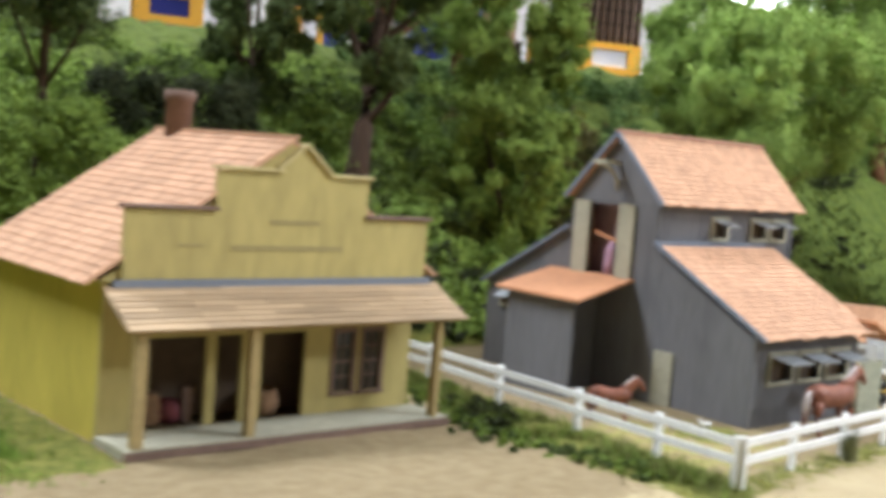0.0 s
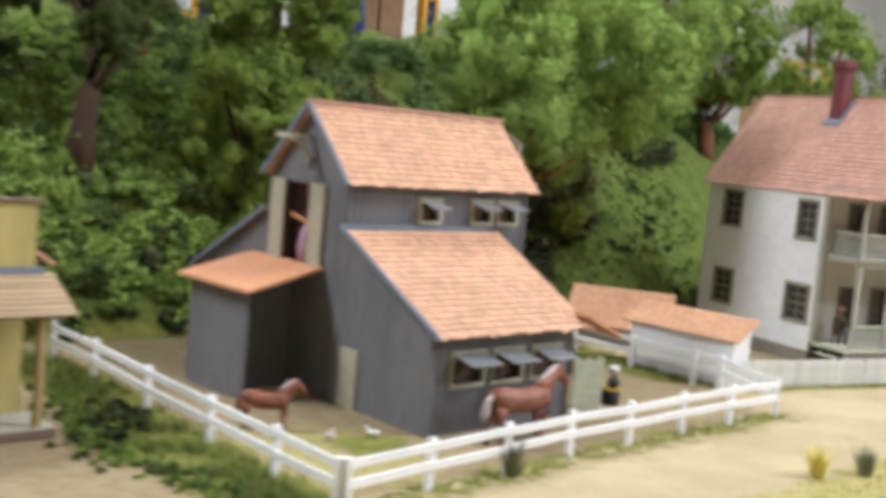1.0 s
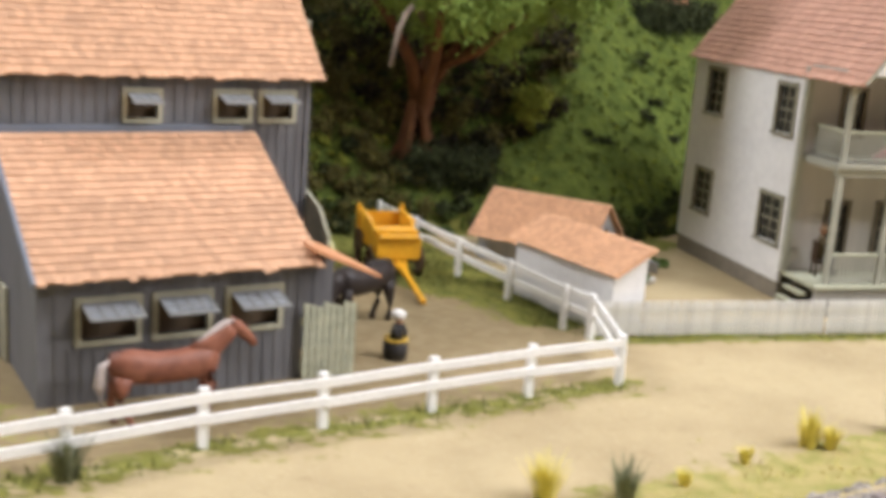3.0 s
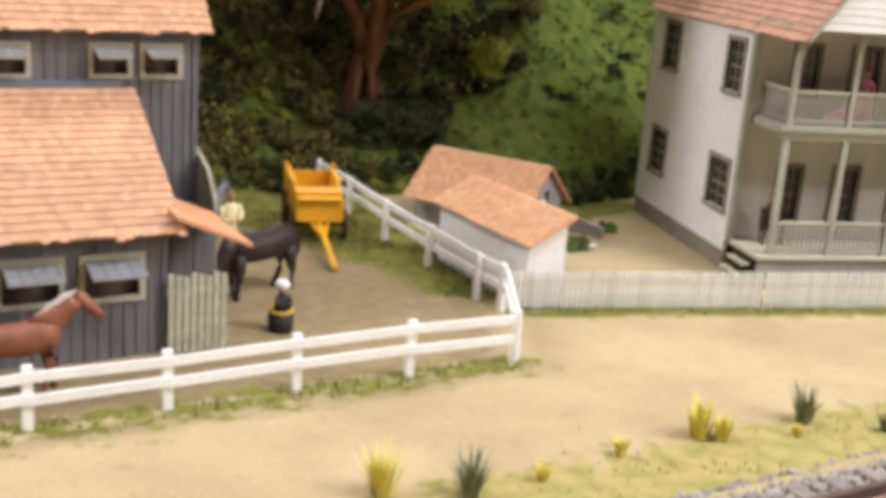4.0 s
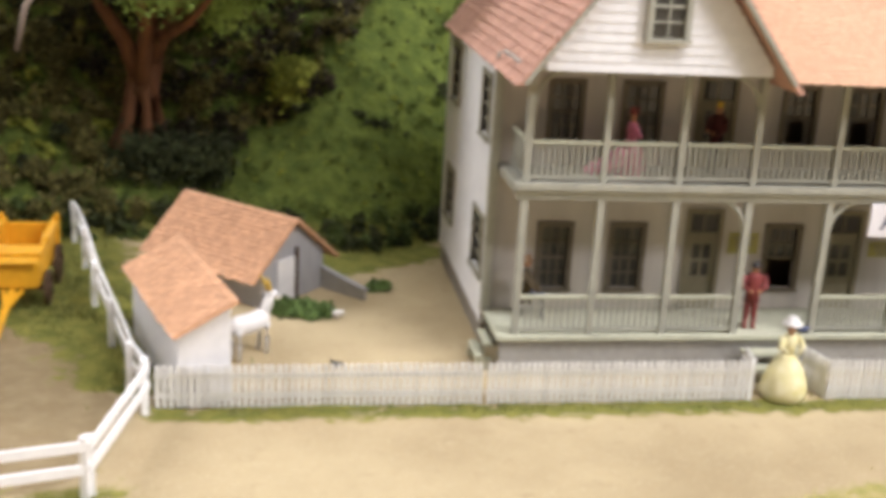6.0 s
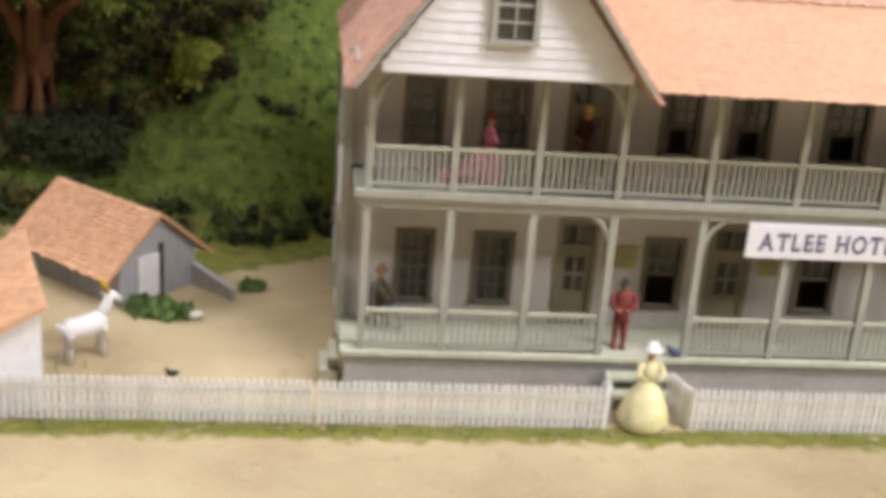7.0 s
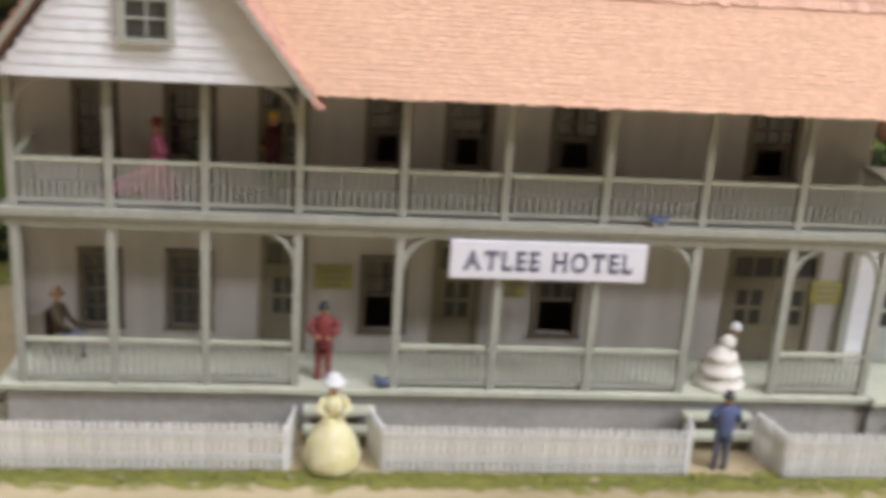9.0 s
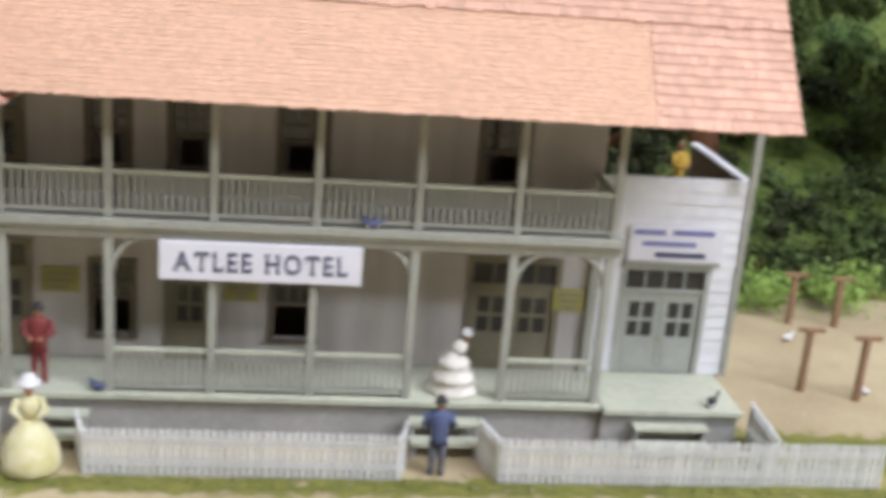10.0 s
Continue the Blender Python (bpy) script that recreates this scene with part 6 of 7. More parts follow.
# ---- farm wagon ----
def wagon():
    w = thing("farm_wagon", 524, 577.5, rz=-89.5, label="yellow wooden farm wagon with long tongue and dark wheels", category="wagon")
    bm = bmesh.new()
    box(bm, -23, 23, -10.5, 10.5, 10, 11.6)
    box(bm, -23, -21.4, -10.5, 10.5, 11.6, 25.5)
    box(bm, 21.4, 23, -9.8, 9.8, 11.6, 20.5)
    part("body", bm, WAGON_YELLOW, w)
    for s in (-1, 1):
        bm = bmesh.new()
        prism(bm, [(-24.5, 11), (23, 11), (23, 20.5), (9, 21.5), (4, 26.5), (-24.5, 27.5)], s * 10.6 - 0.7, s * 10.6 + 0.7)
        part("side_board", bm, WAGON_YELLOW, w)
        part("upper_rail", B(-24.5, 4, s * 12 - 0.6, s * 12 + 0.6, 24, 26.5), WAGON_YELLOW, w)
    part("seat_box", B(7, 21.3, -9.8, 9.8, 11.7, 21.8), WAGON_YELLOW, w)
    part("seat", B(5, 17, -11.4, 11.4, 22, 23.4, bevel=0.2), WAGON_YELLOW, w)
    for s in (-1, 1):
        part("corner_stake", B(-24.2, -22.2, s * 12 - 1, s * 12 + 1, 9, 29.5, bevel=0.2), WAGON_YELLOW, w)
    part("footboard", B(20, 25, -10.4, 10.4, 20.7, 22, bevel=0.3), WAGON_YELLOW, w)
    for x, r in ((-14, 8.6), (14, 7.2)):
        part("axle", B(x - 1, x + 1, -13, 13, r - 1, r + 1), WHEEL_DARK, w)
        for s in (-1, 1):
            bm = bmesh.new()
            n = 24
            ring = []
            for k in range(n):
                a = k * math.tau / n
                ring.append([bm.verts.new((x + q * math.cos(a), s * 13.4 + w2, r + q * math.sin(a))) for q, w2 in ((r + 0.5, -0.75), (r + 0.5, 0.75), (r - 0.7, 0.75), (r - 0.7, -0.75))])
            for k in range(n):
                for c in range(4):
                    bm.faces.new((ring[k][c], ring[k][(c + 1) % 4], ring[(k + 1) % n][(c + 1) % 4], ring[(k + 1) % n][c]))
            bmesh.ops.recalc_face_normals(bm, faces=bm.faces)
            wheel = part("wheel", bm, WHEEL_DARK, w)
            for k in range(8):
                a = k * math.tau / 8
                bm = bmesh.new()
                beam(bm, (x + 1.2 * math.cos(a), s * 13.4, r + 1.2 * math.sin(a)), (x + (r - 0.6) * math.cos(a), s * 13.4, r + (r - 0.6) * math.sin(a)), 0.7, 0.7, up=(0, 1, 0))
                part("spoke", bm, WHEEL_DARK, wheel)
            bm = bmesh.new()
            tube(bm, [(x, s * 12.4, r), (x, s * 14.6, r)], [1.6, 1.4], 8)
            part("hub", bm, WHEEL_DARK, wheel)
    bm = bmesh.new()
    beam(bm, (16, 0, 9.5), (72, 1.0, 1.6), 2.6, 1.8)
    beam(bm, (16, -5, 9.0), (38, 0.2, 6.6), 1.8, 1.6)
    beam(bm, (16, 5, 9.0), (38, 0.6, 6.6), 1.8, 1.6)
    part("tongue", bm, WAGON_YELLOW, w)


wagon()


# ---- animals (painted toy figures, one mesh each) ----
def horse(x, y, rz, h, coat, label, mane=None, graze=False, tail=None, stout=1.0, long=1.0):
    """A toy horse, h millimetres high at the withers, looking along its own x."""
    k = h / 22.0
    bm = bmesh.new()
    P = lambda *pts: [(a * k * long, b * k, c * k) for a, b, c in pts]
    R = lambda *rs: [(r[0] * k * stout, r[1] * k * stout) if isinstance(r, tuple) else r * k for r in rs]
    tube(bm, P((-18.5, 0, 17.5), (-17, 0, 18), (-12, 0, 17.8), (-4, 0, 16.6), (4, 0, 16.6), (10, 0, 17.4), (13.5, 0, 18), (15, 0, 18)), R((1.5, 2), (3.9, 4.6), (4.9, 5.4), (4.7, 5.0), (4.7, 5.1), (4.5, 5.3), (3.4, 4.4), (1.6, 2.4)), 12)
    if graze:
        neck = P((11, 0, 19), (16, 0, 16.5), (20, 0, 11.5), (22, 0, 8))
        head = P((21.4, 0, 9.6), (22.2, 0, 7), (21.2, 0, 3.4), (20.6, 0, 0.9))
        ears = P((22.6, 0, 10.4))
    else:
        neck = P((8.5, 0, 18.5), (13.5, 0, 22), (18, 0, 25.4), (20, 0, 27))
        head = P((18.8, 0, 27.6), (20.8, 0, 27.0), (24.2, 0, 23.8), (27, 0, 20.8))
        ears = P((19.4, 0, 29.4))
    tube(bm, neck, R((3.1, 4.8), (2.4, 3.7), (1.9, 2.9), (1.6, 2.2)), 10)
    tube(bm, head, R((1.6, 2.0), (1.8, 2.3), (1.4, 1.7), (1.0, 1.2)), 9)
    for s in (-1, 1):
        e = Vector(ears[0])
        tube(bm, [e + Vector((0, s * k, -0.8 * k)), e + Vector((0.3 * k, s * 1.2 * k, 1.1 * k))], R(0.6, 0.12), 6)
        for fx, lift in ((11.5, 1.6 * s), (-14.5, -1.8 * s)):
            hind = fx < 0
            tube(bm, P((fx, s * 2.6, 15.5), (fx + (-1.2 if hind else 0.4), s * 2.7, 10.5), (fx - (1.8 if hind else 0) + lift * 0.4, s * 2.6, 6), (fx + lift, s * 2.6, 1.8), (fx + lift + 0.4, s * 2.6, 0)),
                 R((2.2, 3.2) if hind else (1.9, 2.5), (1.7, 2.2), 1.05, 0.9, 1.25), 8)
    if mane:
        ridge = [Vector(p) + Vector((-1.2 * k, 0, 2.8 * k)) for p in neck[:3]] + [Vector(neck[3]) + Vector((0, 0, 2.0 * k))]
        tube(bm, ridge, R((0.7, 1.2), (0.8, 1.5), (0.8, 1.3), (0.5, 0.8)), 6, mi=1)
    tube(bm, P((-18, 0, 20), (-20.4, 0, 18.6), (-21.2, 0, 13), (-20.4, 0, 6.5)), R(0.9, 1.3, 1.7, 0.5), 8, mi=1 if tail else 0)
    return solo("horse_figure", bm, [coat, mane or coat], x, y, 0, rz, label, "toy horse", smooth=True)


horse(404, 373, 16.5, 24.5, CHESTNUT, "chestnut toy horse with pale mane standing by barn wall", PALE_MANE, tail=True)
horse(297, 407, -14, 16.8, CHESTNUT, "small chestnut toy foal with pale forelock in corral", PALE_MANE, long=0.78)
horse(489, 477, 216, 26.5, BLACK_HORSE, "black toy horse grazing on yard dirt", graze=True, stout=1.05, long=0.82)
horse(470, 553, 60, 20, GREY_HORSE, "grey toy mule standing beyond the stall screen")


def goat():
    bm = bmesh.new()
    tube(bm, [(-8.5, 0, 11), (-6, 0, 11.5), (0, 0, 11.2), (5, 0, 12), (7, 0, 12.5)], [(1.2, 1.6), (3, 3.4), (3.2, 3.6), (2.8, 3.4), (1.4, 2)], 10)
    tube(bm, [(5, 0, 13), (7.5, 0, 17), (8.4, 0, 19.5)], [(1.8, 2.4), (1.4, 1.8), (1.2, 1.4)], 8)
    tube(bm, [(7.4, 0, 20.2), (9.6, 0, 19.4), (12.4, 0, 17.4)], [(1.4, 1.6), (1.4, 1.5), (0.8, 0.8)], 8)
    for s in (-1, 1):
        for x in (5, -6.5):
            tube(bm, [(x, s * 1.8, 10.5), (x + 0.3, s * 1.9, 5), (x, s * 1.9, 0)], [1.5, 0.8, 0.8], 7)
        tube(bm, [(7.6, s * 0.8, 21), (6.6, s * 1.2, 24.2), (5.4, s * 1.5, 26.4)], [0.7, 0.6, 0.2], 6, mi=1)
        tube(bm, [(7.4, s * 1.2, 20.4), (6.8, s * 3.2, 19.6)], [0.6, 0.25], 6)
    tube(bm, [(-8.3, 0, 12.5), (-10, 0, 14)], [0.8, 0.3], 6)
    for v in bm.verts:
        v.co *= 1.18
    solo("goat_figure", bm, [WHITE_PAINT, GOLD_PAINT], 624, 505, 0, 40, "white toy goat with yellow horns beside the shed", "toy goat", smooth=True)


goat()


def hen(x, y, z, rz, material, label, s=1.0, name="hen_figure", cat="toy hen"):
    bm = bmesh.new()
    tube(bm, [(-2.6 * s, 0, 2.6 * s), (-1.6 * s, 0, 2.0 * s), (0, 0, 1.7 * s), (1.4 * s, 0, 2.1 * s), (1.9 * s, 0, 2.4 * s)], [0.3 * s, 1.0 * s, 1.4 * s, 1.0 * s, 0.5 * s], 8)
    tube(bm, [(1.2 * s, 0, 2.3 * s), (1.9 * s, 0, 3.5 * s), (2.0 * s, 0, 4.0 * s)], [0.8 * s, 0.5 * s, 0.45 * s], 7)
    tube(bm, [(2.2 * s, 0, 3.8 * s), (2.9 * s, 0, 3.6 * s)], [0.25 * s, 0.05 * s], 5)
    for k in (-1, 1):
        tube(bm, [(0, 0.5 * k * s, 0.9 * s), (0, 0.5 * k * s, 0)], [0.25 * s, 0.25 * s], 5)
    return solo(name, bm, material, x, y, z, rz, label, cat, smooth=True)


hen(338, 387, 0, 150, WHITE_PAINT, "small white toy hen on corral grass", 1.3)
hen(318, 386, 0, 30, PALE_MANE, "small grey-white toy hen on corral dirt", 1.3)
hen(660, 544, 0, 200, WHITE_PAINT, "small white toy hen by the shed", 1.3)
hen(1131, 590, 0, 20, WHITE_PAINT, "small white toy hen by the hitching posts", 1.2)
hen(1140, 533, 0, 120, WHITE_PAINT, "small white toy hen by the hitching posts", 1.2)
hen(657, 490, 0, 180, BLACK_PAINT, "small black toy bird on yard dirt", 1.0, "bird_figure", "toy bird")
hen(843, 483.5, 16.5, 160, BLUE_PAINT, "small slate-blue toy bird on porch deck", 1.1, "bird_figure", "toy bird")


def cat(x, y, z, rz, coat, second, label):
    bm = bmesh.new()
    tube(bm, [(-2.6, 0, 1.9), (-1, 0, 2.1), (1.4, 0, 2.2), (2.4, 0, 2.4)], [0.8, 1.3, 1.25, 0.7], 8)
    ball(bm, (3.2, 0, 3.2), (1.1, 1.0, 1.0), mi=0)
    for s in (-1, 1):
        tube(bm, [(3.0, s * 0.6, 3.9), (3.0, s * 0.8, 4.8)], [0.4, 0.08], 5)
        for x0 in (-2, 1.8):
            tube(bm, [(x0, s * 0.7, 1.6), (x0 + 0.2, s * 0.7, 0)], [0.5, 0.4], 6, mi=1)
    tube(bm, [(-2.8, 0, 2.3), (-4.4, 0, 3.2), (-4.8, 0, 4.8)], [0.5, 0.5, 0.3], 6)
    solo("cat_figure", bm, [coat, second], x, y, z, rz, label, "toy cat", smooth=True)


cat(931.5, 482.8, 77.5, 200, BLUE_PAINT, PALE_MANE, "small slate-blue toy cat on balcony edge")
cat(1057, 484, 16.5, 230, BLACK_PAINT, WHITE_PAINT, "small black and white toy cat on shop deck")


# ---- painted figurines, one plain mesh each ----
def lady(x, y, z, rz, h, dress, hat, label, flare=0.27, tiers=0, train=0.0, brim=0.15, lean=0.0, tall=0.56, bust=1.0):
    """A bell-skirted figurine h high: skirt, bodice, head shape, hat."""
    bm = bmesh.new()
    waist = h * tall
    prof = [(0.86, 0), (0.97, 0.07), (1.0, 0.24), (0.9, 0.48), (0.66, 0.74), (0.42, 0.92), (0.26, 1.0)]
    if tiers:
        prof = [(0.9, 0.0)]
        for k in range(tiers):
            lo, hi = k / tiers, (k + 1) / tiers
            size = lambda t: 1.02 - 0.74 * t ** 1.7
            prof += [(size(lo) * 1.04, lo + 0.02), (size(lo) * 1.06, lo + 0.07), (size(lo) * 0.99, lo + 0.16), (size(hi) * 0.95, hi - 0.02)]
        prof.append((0.26, 1.0))
    lathe(bm, [(h * flare * r, waist * t) for r, t in prof], 22, wobble=0.05 if tiers else 0.035)
    if train:
        tube(bm, [(-train, 0, h * 0.06), (-train * 0.6, 0, h * 0.14), (0, 0, h * 0.3)], [(h * 0.1, h * 0.06), (h * 0.17, h * 0.13), (h * 0.18, h * 0.2)], 10)
    top = (lean, 0)
    tube(bm, [(0, 0, waist * 0.96), (lean * 0.5, 0, h * 0.68), (lean * 0.8, 0, h * 0.78)], [(h * 0.065 * bust ** 2, h * 0.06 * bust ** 2), (h * 0.1 * bust, h * 0.085 * bust), (h * 0.07 * bust, h * 0.06 * bust)], 10)
    for s in (-1, 1):
        tube(bm, [(lean * 0.6, s * h * 0.09, h * 0.75), (h * 0.05, s * h * 0.15, h * 0.64), (h * 0.11, s * h * 0.07, h * 0.58)], [h * 0.04, h * 0.035, h * 0.025], 7)
    tube(bm, [(lean * 0.8, 0, h * 0.77), (lean * 0.9, 0, h * 0.82)], [h * 0.03, h * 0.03], 7, mi=1)
    ball(bm, (lean, 0, h * 0.865), (h * 0.055, h * 0.05, h * 0.066), mi=1)
    lathe(bm, [(h * 0.02, h * 0.9), (h * brim, h * 0.895), (h * brim * 0.98, h * 0.915), (h * 0.075, h * 0.935), (h * 0.062, h * 0.985), (h * 0.03, h)], 14, centre=top, mi=2)
    return solo("lady_figurine", bm, [dress, SKIN_PAINT, hat], x, y, z, rz, label, "figurine", "layout figurines", smooth=True)


def gent(x, y, z, rz, h, coat, legs, hat, label, brim=0.075):
    """A standing figurine in coat and trousers."""
    bm = bmesh.new()
    for s in (-1, 1):
        tube(bm, [(0.03 * h, s * h * 0.06, 0), (0, s * h * 0.06, h * 0.04), (0, s * h * 0.055, h * 0.26), (0, s * h * 0.045, h * 0.5)], [h * 0.045, h * 0.035, h * 0.045, h * 0.06], 8, mi=1)
    tube(bm, [(0, 0, h * 0.4), (0, 0, h * 0.5), (0, 0, h * 0.66), (0, 0, h * 0.79), (0, 0, h * 0.83)], [(h * 0.115, h * 0.085), (h * 0.1, h * 0.075), (h * 0.115, h * 0.08), (h * 0.125, h * 0.07), (h * 0.05, h * 0.05)], 10)
    for s in (-1, 1):
        tube(bm, [(0, s * h * 0.13, h * 0.78), (h * 0.02, s * h * 0.17, h * 0.64), (h * 0.1, s * h * 0.08, h * 0.58)], [h * 0.045, h * 0.04, h * 0.03], 7)
        ball(bm, (h * 0.11, s * h * 0.06, h * 0.58), h * 0.03, mi=2)
    ball(bm, (0, 0, h * 0.885), (h * 0.052, h * 0.048, h * 0.065), mi=2)
    lathe(bm, [(h * 0.02, h * 0.915), (h * brim, h * 0.918), (h * brim, h * 0.93), (h * 0.05, h * 0.935), (h * 0.047, h * 0.995), (h * 0.02, h)], 12, mi=3)
    return solo("gentleman_figurine", bm, [coat, legs, SKIN_PAINT, hat], x, y, z, rz, label, "figurine", "layout figurines", smooth=True)


lady(826.5, 459.5, 0, -80, 33.2, CREAM_PAINT, WHITE_PAINT, "cream bell-skirted figurine with white bonnet at the fence gap", 0.275, brim=0.12, tall=0.54)
lady(963.5, 492, 16.5, 20, 23, IVORY_PAINT, WHITE_PAINT, "ivory bell-skirted figurine with white cap on porch deck", 0.37, tiers=3, brim=0.09, lean=4.6, tall=0.64, train=5.0, bust=1.25)
lady(768, 496, 77.4, 0, 27, PINK_PAINT, MAROON_PAINT, "pink gowned figurine with long train on balcony", 0.23, train=17, brim=0.06)
gent(956, 460, 0, 90, 29, BLUE_PAINT, GREY_PAINT, BLACK_PAINT, "slate-blue coated figurine with black hat at the fence gap")
gent(823, 490, 16.5, -95, 28.5, MAROON_PAINT, MAROON_PAINT, BLACK_PAINT, "maroon suited figurine with black cap on porch")
gent(804.5, 502, 77.4, 200, 29, DARK_MAROON, BLACK_PAINT, GOLD_PAINT, "dark maroon figurine with yellow hair on balcony", 0.05)
gent(480, 524, 0, -60, 32, CREAM_PAINT, BLUE_PAINT, POST_BROWN, "cream-shirted figurine with dark blue trousers behind the horse")
gent(1050, 536, 77.6, -60, 24, GOLD_PAINT, BLACK_PAINT, POST_BROWN, "gold-vested figurine with brown hat on the shop roof deck")


def seated():
    bm = bmesh.new()
    for s in (-1, 1):
        tube(bm, [(-1, s * 1.6, 9.5), (6, s * 1.7, 9.6), (6.4, s * 1.7, 0.4)], [1.6, 1.3, 1.0], 8, mi=2)
    tube(bm, [(-1.2, 0, 8.6), (-1.4, 0, 14), (-1.6, 0, 19), (-1.6, 0, 20.5)], [(2.6, 2.2), (2.9, 2.2), (3.0, 1.9), (1.3, 1.2)], 10)
    for s in (-1, 1):
        tube(bm, [(-1.4, s * 3.2, 18.6), (1.5, s * 3.6, 13.6), (4.5, s * 2.2, 12)], [1.2, 1.0, 0.8], 7)
    ball(bm, (-1.4, 0, 22.8), (1.5, 1.4, 1.8), mi=1)
    lathe(bm, [(0.6, 23.6), (2.6, 23.7), (2.6, 24.1), (1.5, 24.3), (1.4, 26.2), (0.6, 26.4)], 12, centre=(-1.4, 0), mi=3)
    solo("seated_figurine", bm, [OCHRE_PAINT, SKIN_PAINT, GREY_PAINT, POST_BROWN], 734, 502.5, 16.5, -10, "ochre-jacketed seated figurine with slate trousers on porch chair", "figurine", "layout figurines", smooth=True)
    c = thing("porch_chair", 733, 502.5, 16.5, rz=-10, label="small dark wooden chair on hotel porch", category="chair")
    part("seat", B(-3.4, 3.2, -3.2, 3.2, 6.6, 7.4), WHEEL_DARK, c)
    for x in (-3, 2.6):
        for y in (-2.8, 2.8):
            part("leg", B(x - 0.4, x + 0.4, y - 0.4, y + 0.4, 0, 6.6), WHEEL_DARK, c)
    part("backrest", B(-3.9, -3.45, -3.2, 3.2, 7.4, 18), WHEEL_DARK, c)


seated()


def washer(q=0.82):
    tub = thing("half_barrel", 495, 431, label="dark half barrel with yellow rim on yard dirt", category="barrel")
    bm = bmesh.new()
    lathe(bm, [(5.6 * q, 0), (6.2 * q, 3.5), (5.8 * q, 8.2), (5.0 * q, 8.2), (4.8 * q, 7.2), (1.0 * q, 7.2)], 16)
    part("body", bm, BLACK_PAINT, tub)
    bm = bmesh.new()
    lathe(bm, [(5.8 * q, 7.6), (6.2 * q, 7.8), (6.1 * q, 8.7), (4.6 * q, 8.7), (4.6 * q, 7.8)], 16)
    part("rim", bm, GOLD_PAINT, tub, "yellow rim")
    bm = bmesh.new()
    tube(bm, [(0, 0, 7.4), (0.3, 0, 12), (0.8, 0, 15.2)], [(3.0, 2.6), (2.6, 2.2), (1.4, 1.3)], 10)
    ball(bm, (1.2, 0, 16.4), (1.6, 1.5, 1.8), mi=1)
    ball(bm, (0.6, 0, 18.4), (3.2, 3.0, 2.4), mi=2)
    for s in (-1, 1):
        tube(bm, [(0.6, s * 2.2, 14), (2.4, s * 2.8, 11.5), (3.4, s * 1.4, 9.6)], [1.0, 0.8, 0.6], 7)
    solo("washer_figurine", bm, [BLACK_PAINT, SKIN_PAINT, WHITE_PAINT], 495, 431, 0, -60, "dark figurine with large white cap in half barrel", "figurine", "layout figurines", smooth=True)


washer()


# ---- loft goods behind the hay door ----
lx, ly = EN(461, 366)
bm = bmesh.new()
tube(bm, [(0, 0, 0), (0, 0, 7), (0.3, 0, 15), (0, 0, 20)], [(3.2, 4), (3.8, 5), (3.4, 4.4), (1.8, 2.4)], 10)
solo("mauve_sack", bm, mat("mauve_cloth", (0.5, 0.3, 0.4), 0.85, 0.3, 200, 0.3), lx, ly, 62.5, 16.5, "mauve cloth bundle standing in the barn loft", "sack", smooth=True)
lx, ly = EN(459.5, 371)
bm = bmesh.new()
beam(bm, (0, -11.5, 20), (0, 9, 25), 1.0, 1.7)
solo("leaning_plank", bm, SHED_ROOF, lx, ly, 62.5, 16.5, "orange wooden plank wedged across the loft opening", "plank")


# ---- tufts of long grass ----
def tuft(x, y, h, material, seed, label, count=90):
    rnd = np.random.default_rng(seed)
    a = rnd.uniform(0, math.tau, count)
    r = rnd.uniform(0, h * 0.22, count)
    base = np.stack([r * np.cos(a), r * np.sin(a), np.full(count, -0.5)], 1)
    out = np.stack([np.cos(a), np.sin(a), np.zeros(count)], 1)
    ln = h * rnd.uniform(0.5, 1.1, count)[:, None]
    tip = base + out * ln * rnd.uniform(0.1, 0.55, (count, 1)) + np.array([0, 0, 1]) * ln
    side = np.stack([-np.sin(a), np.cos(a), np.zeros(count)], 1) * 0.5
    mid = (base + tip) / 2 - out * ln * 0.06
    v = np.stack([base - side, base + side, mid + side * 0.8, mid - side * 0.8, mid - side * 0.8, mid + side * 0.8, tip + side * 0.1, tip - side * 0.1], 1).reshape(-1, 3)
    f = np.arange(count * 8).reshape(-1, 4)
    ob = tagged(new("grass_tuft", cloud_mesh("grass_tuft", v, f, material)), label, "grass tuft", "roadside tufts")
    ob.location = (x * 0.001, y * 0.001, 0)


YT, GT = "straw-yellow tuft of long grass by the road", "grey-green tuft of long grass by the road"
for k, (x, y, h, c) in enumerate(((512, 300, 14, 0), (621, 329, 14, 0), (628, 326, 9, 0), (536, 295, 13, 1), (664, 338, 13, 1), (373, 327, 15, 1), (590, 318, 6, 0), (700, 340, 7, 0), (690, 330, 6, 1), (560, 303, 6, 0), (655, 327, 5, 0), (735, 346, 6, 0))):
    tuft(x, y, h, TUFT_GREY if c else TUFT_YELLOW, 100 + k, GT if c else YT)


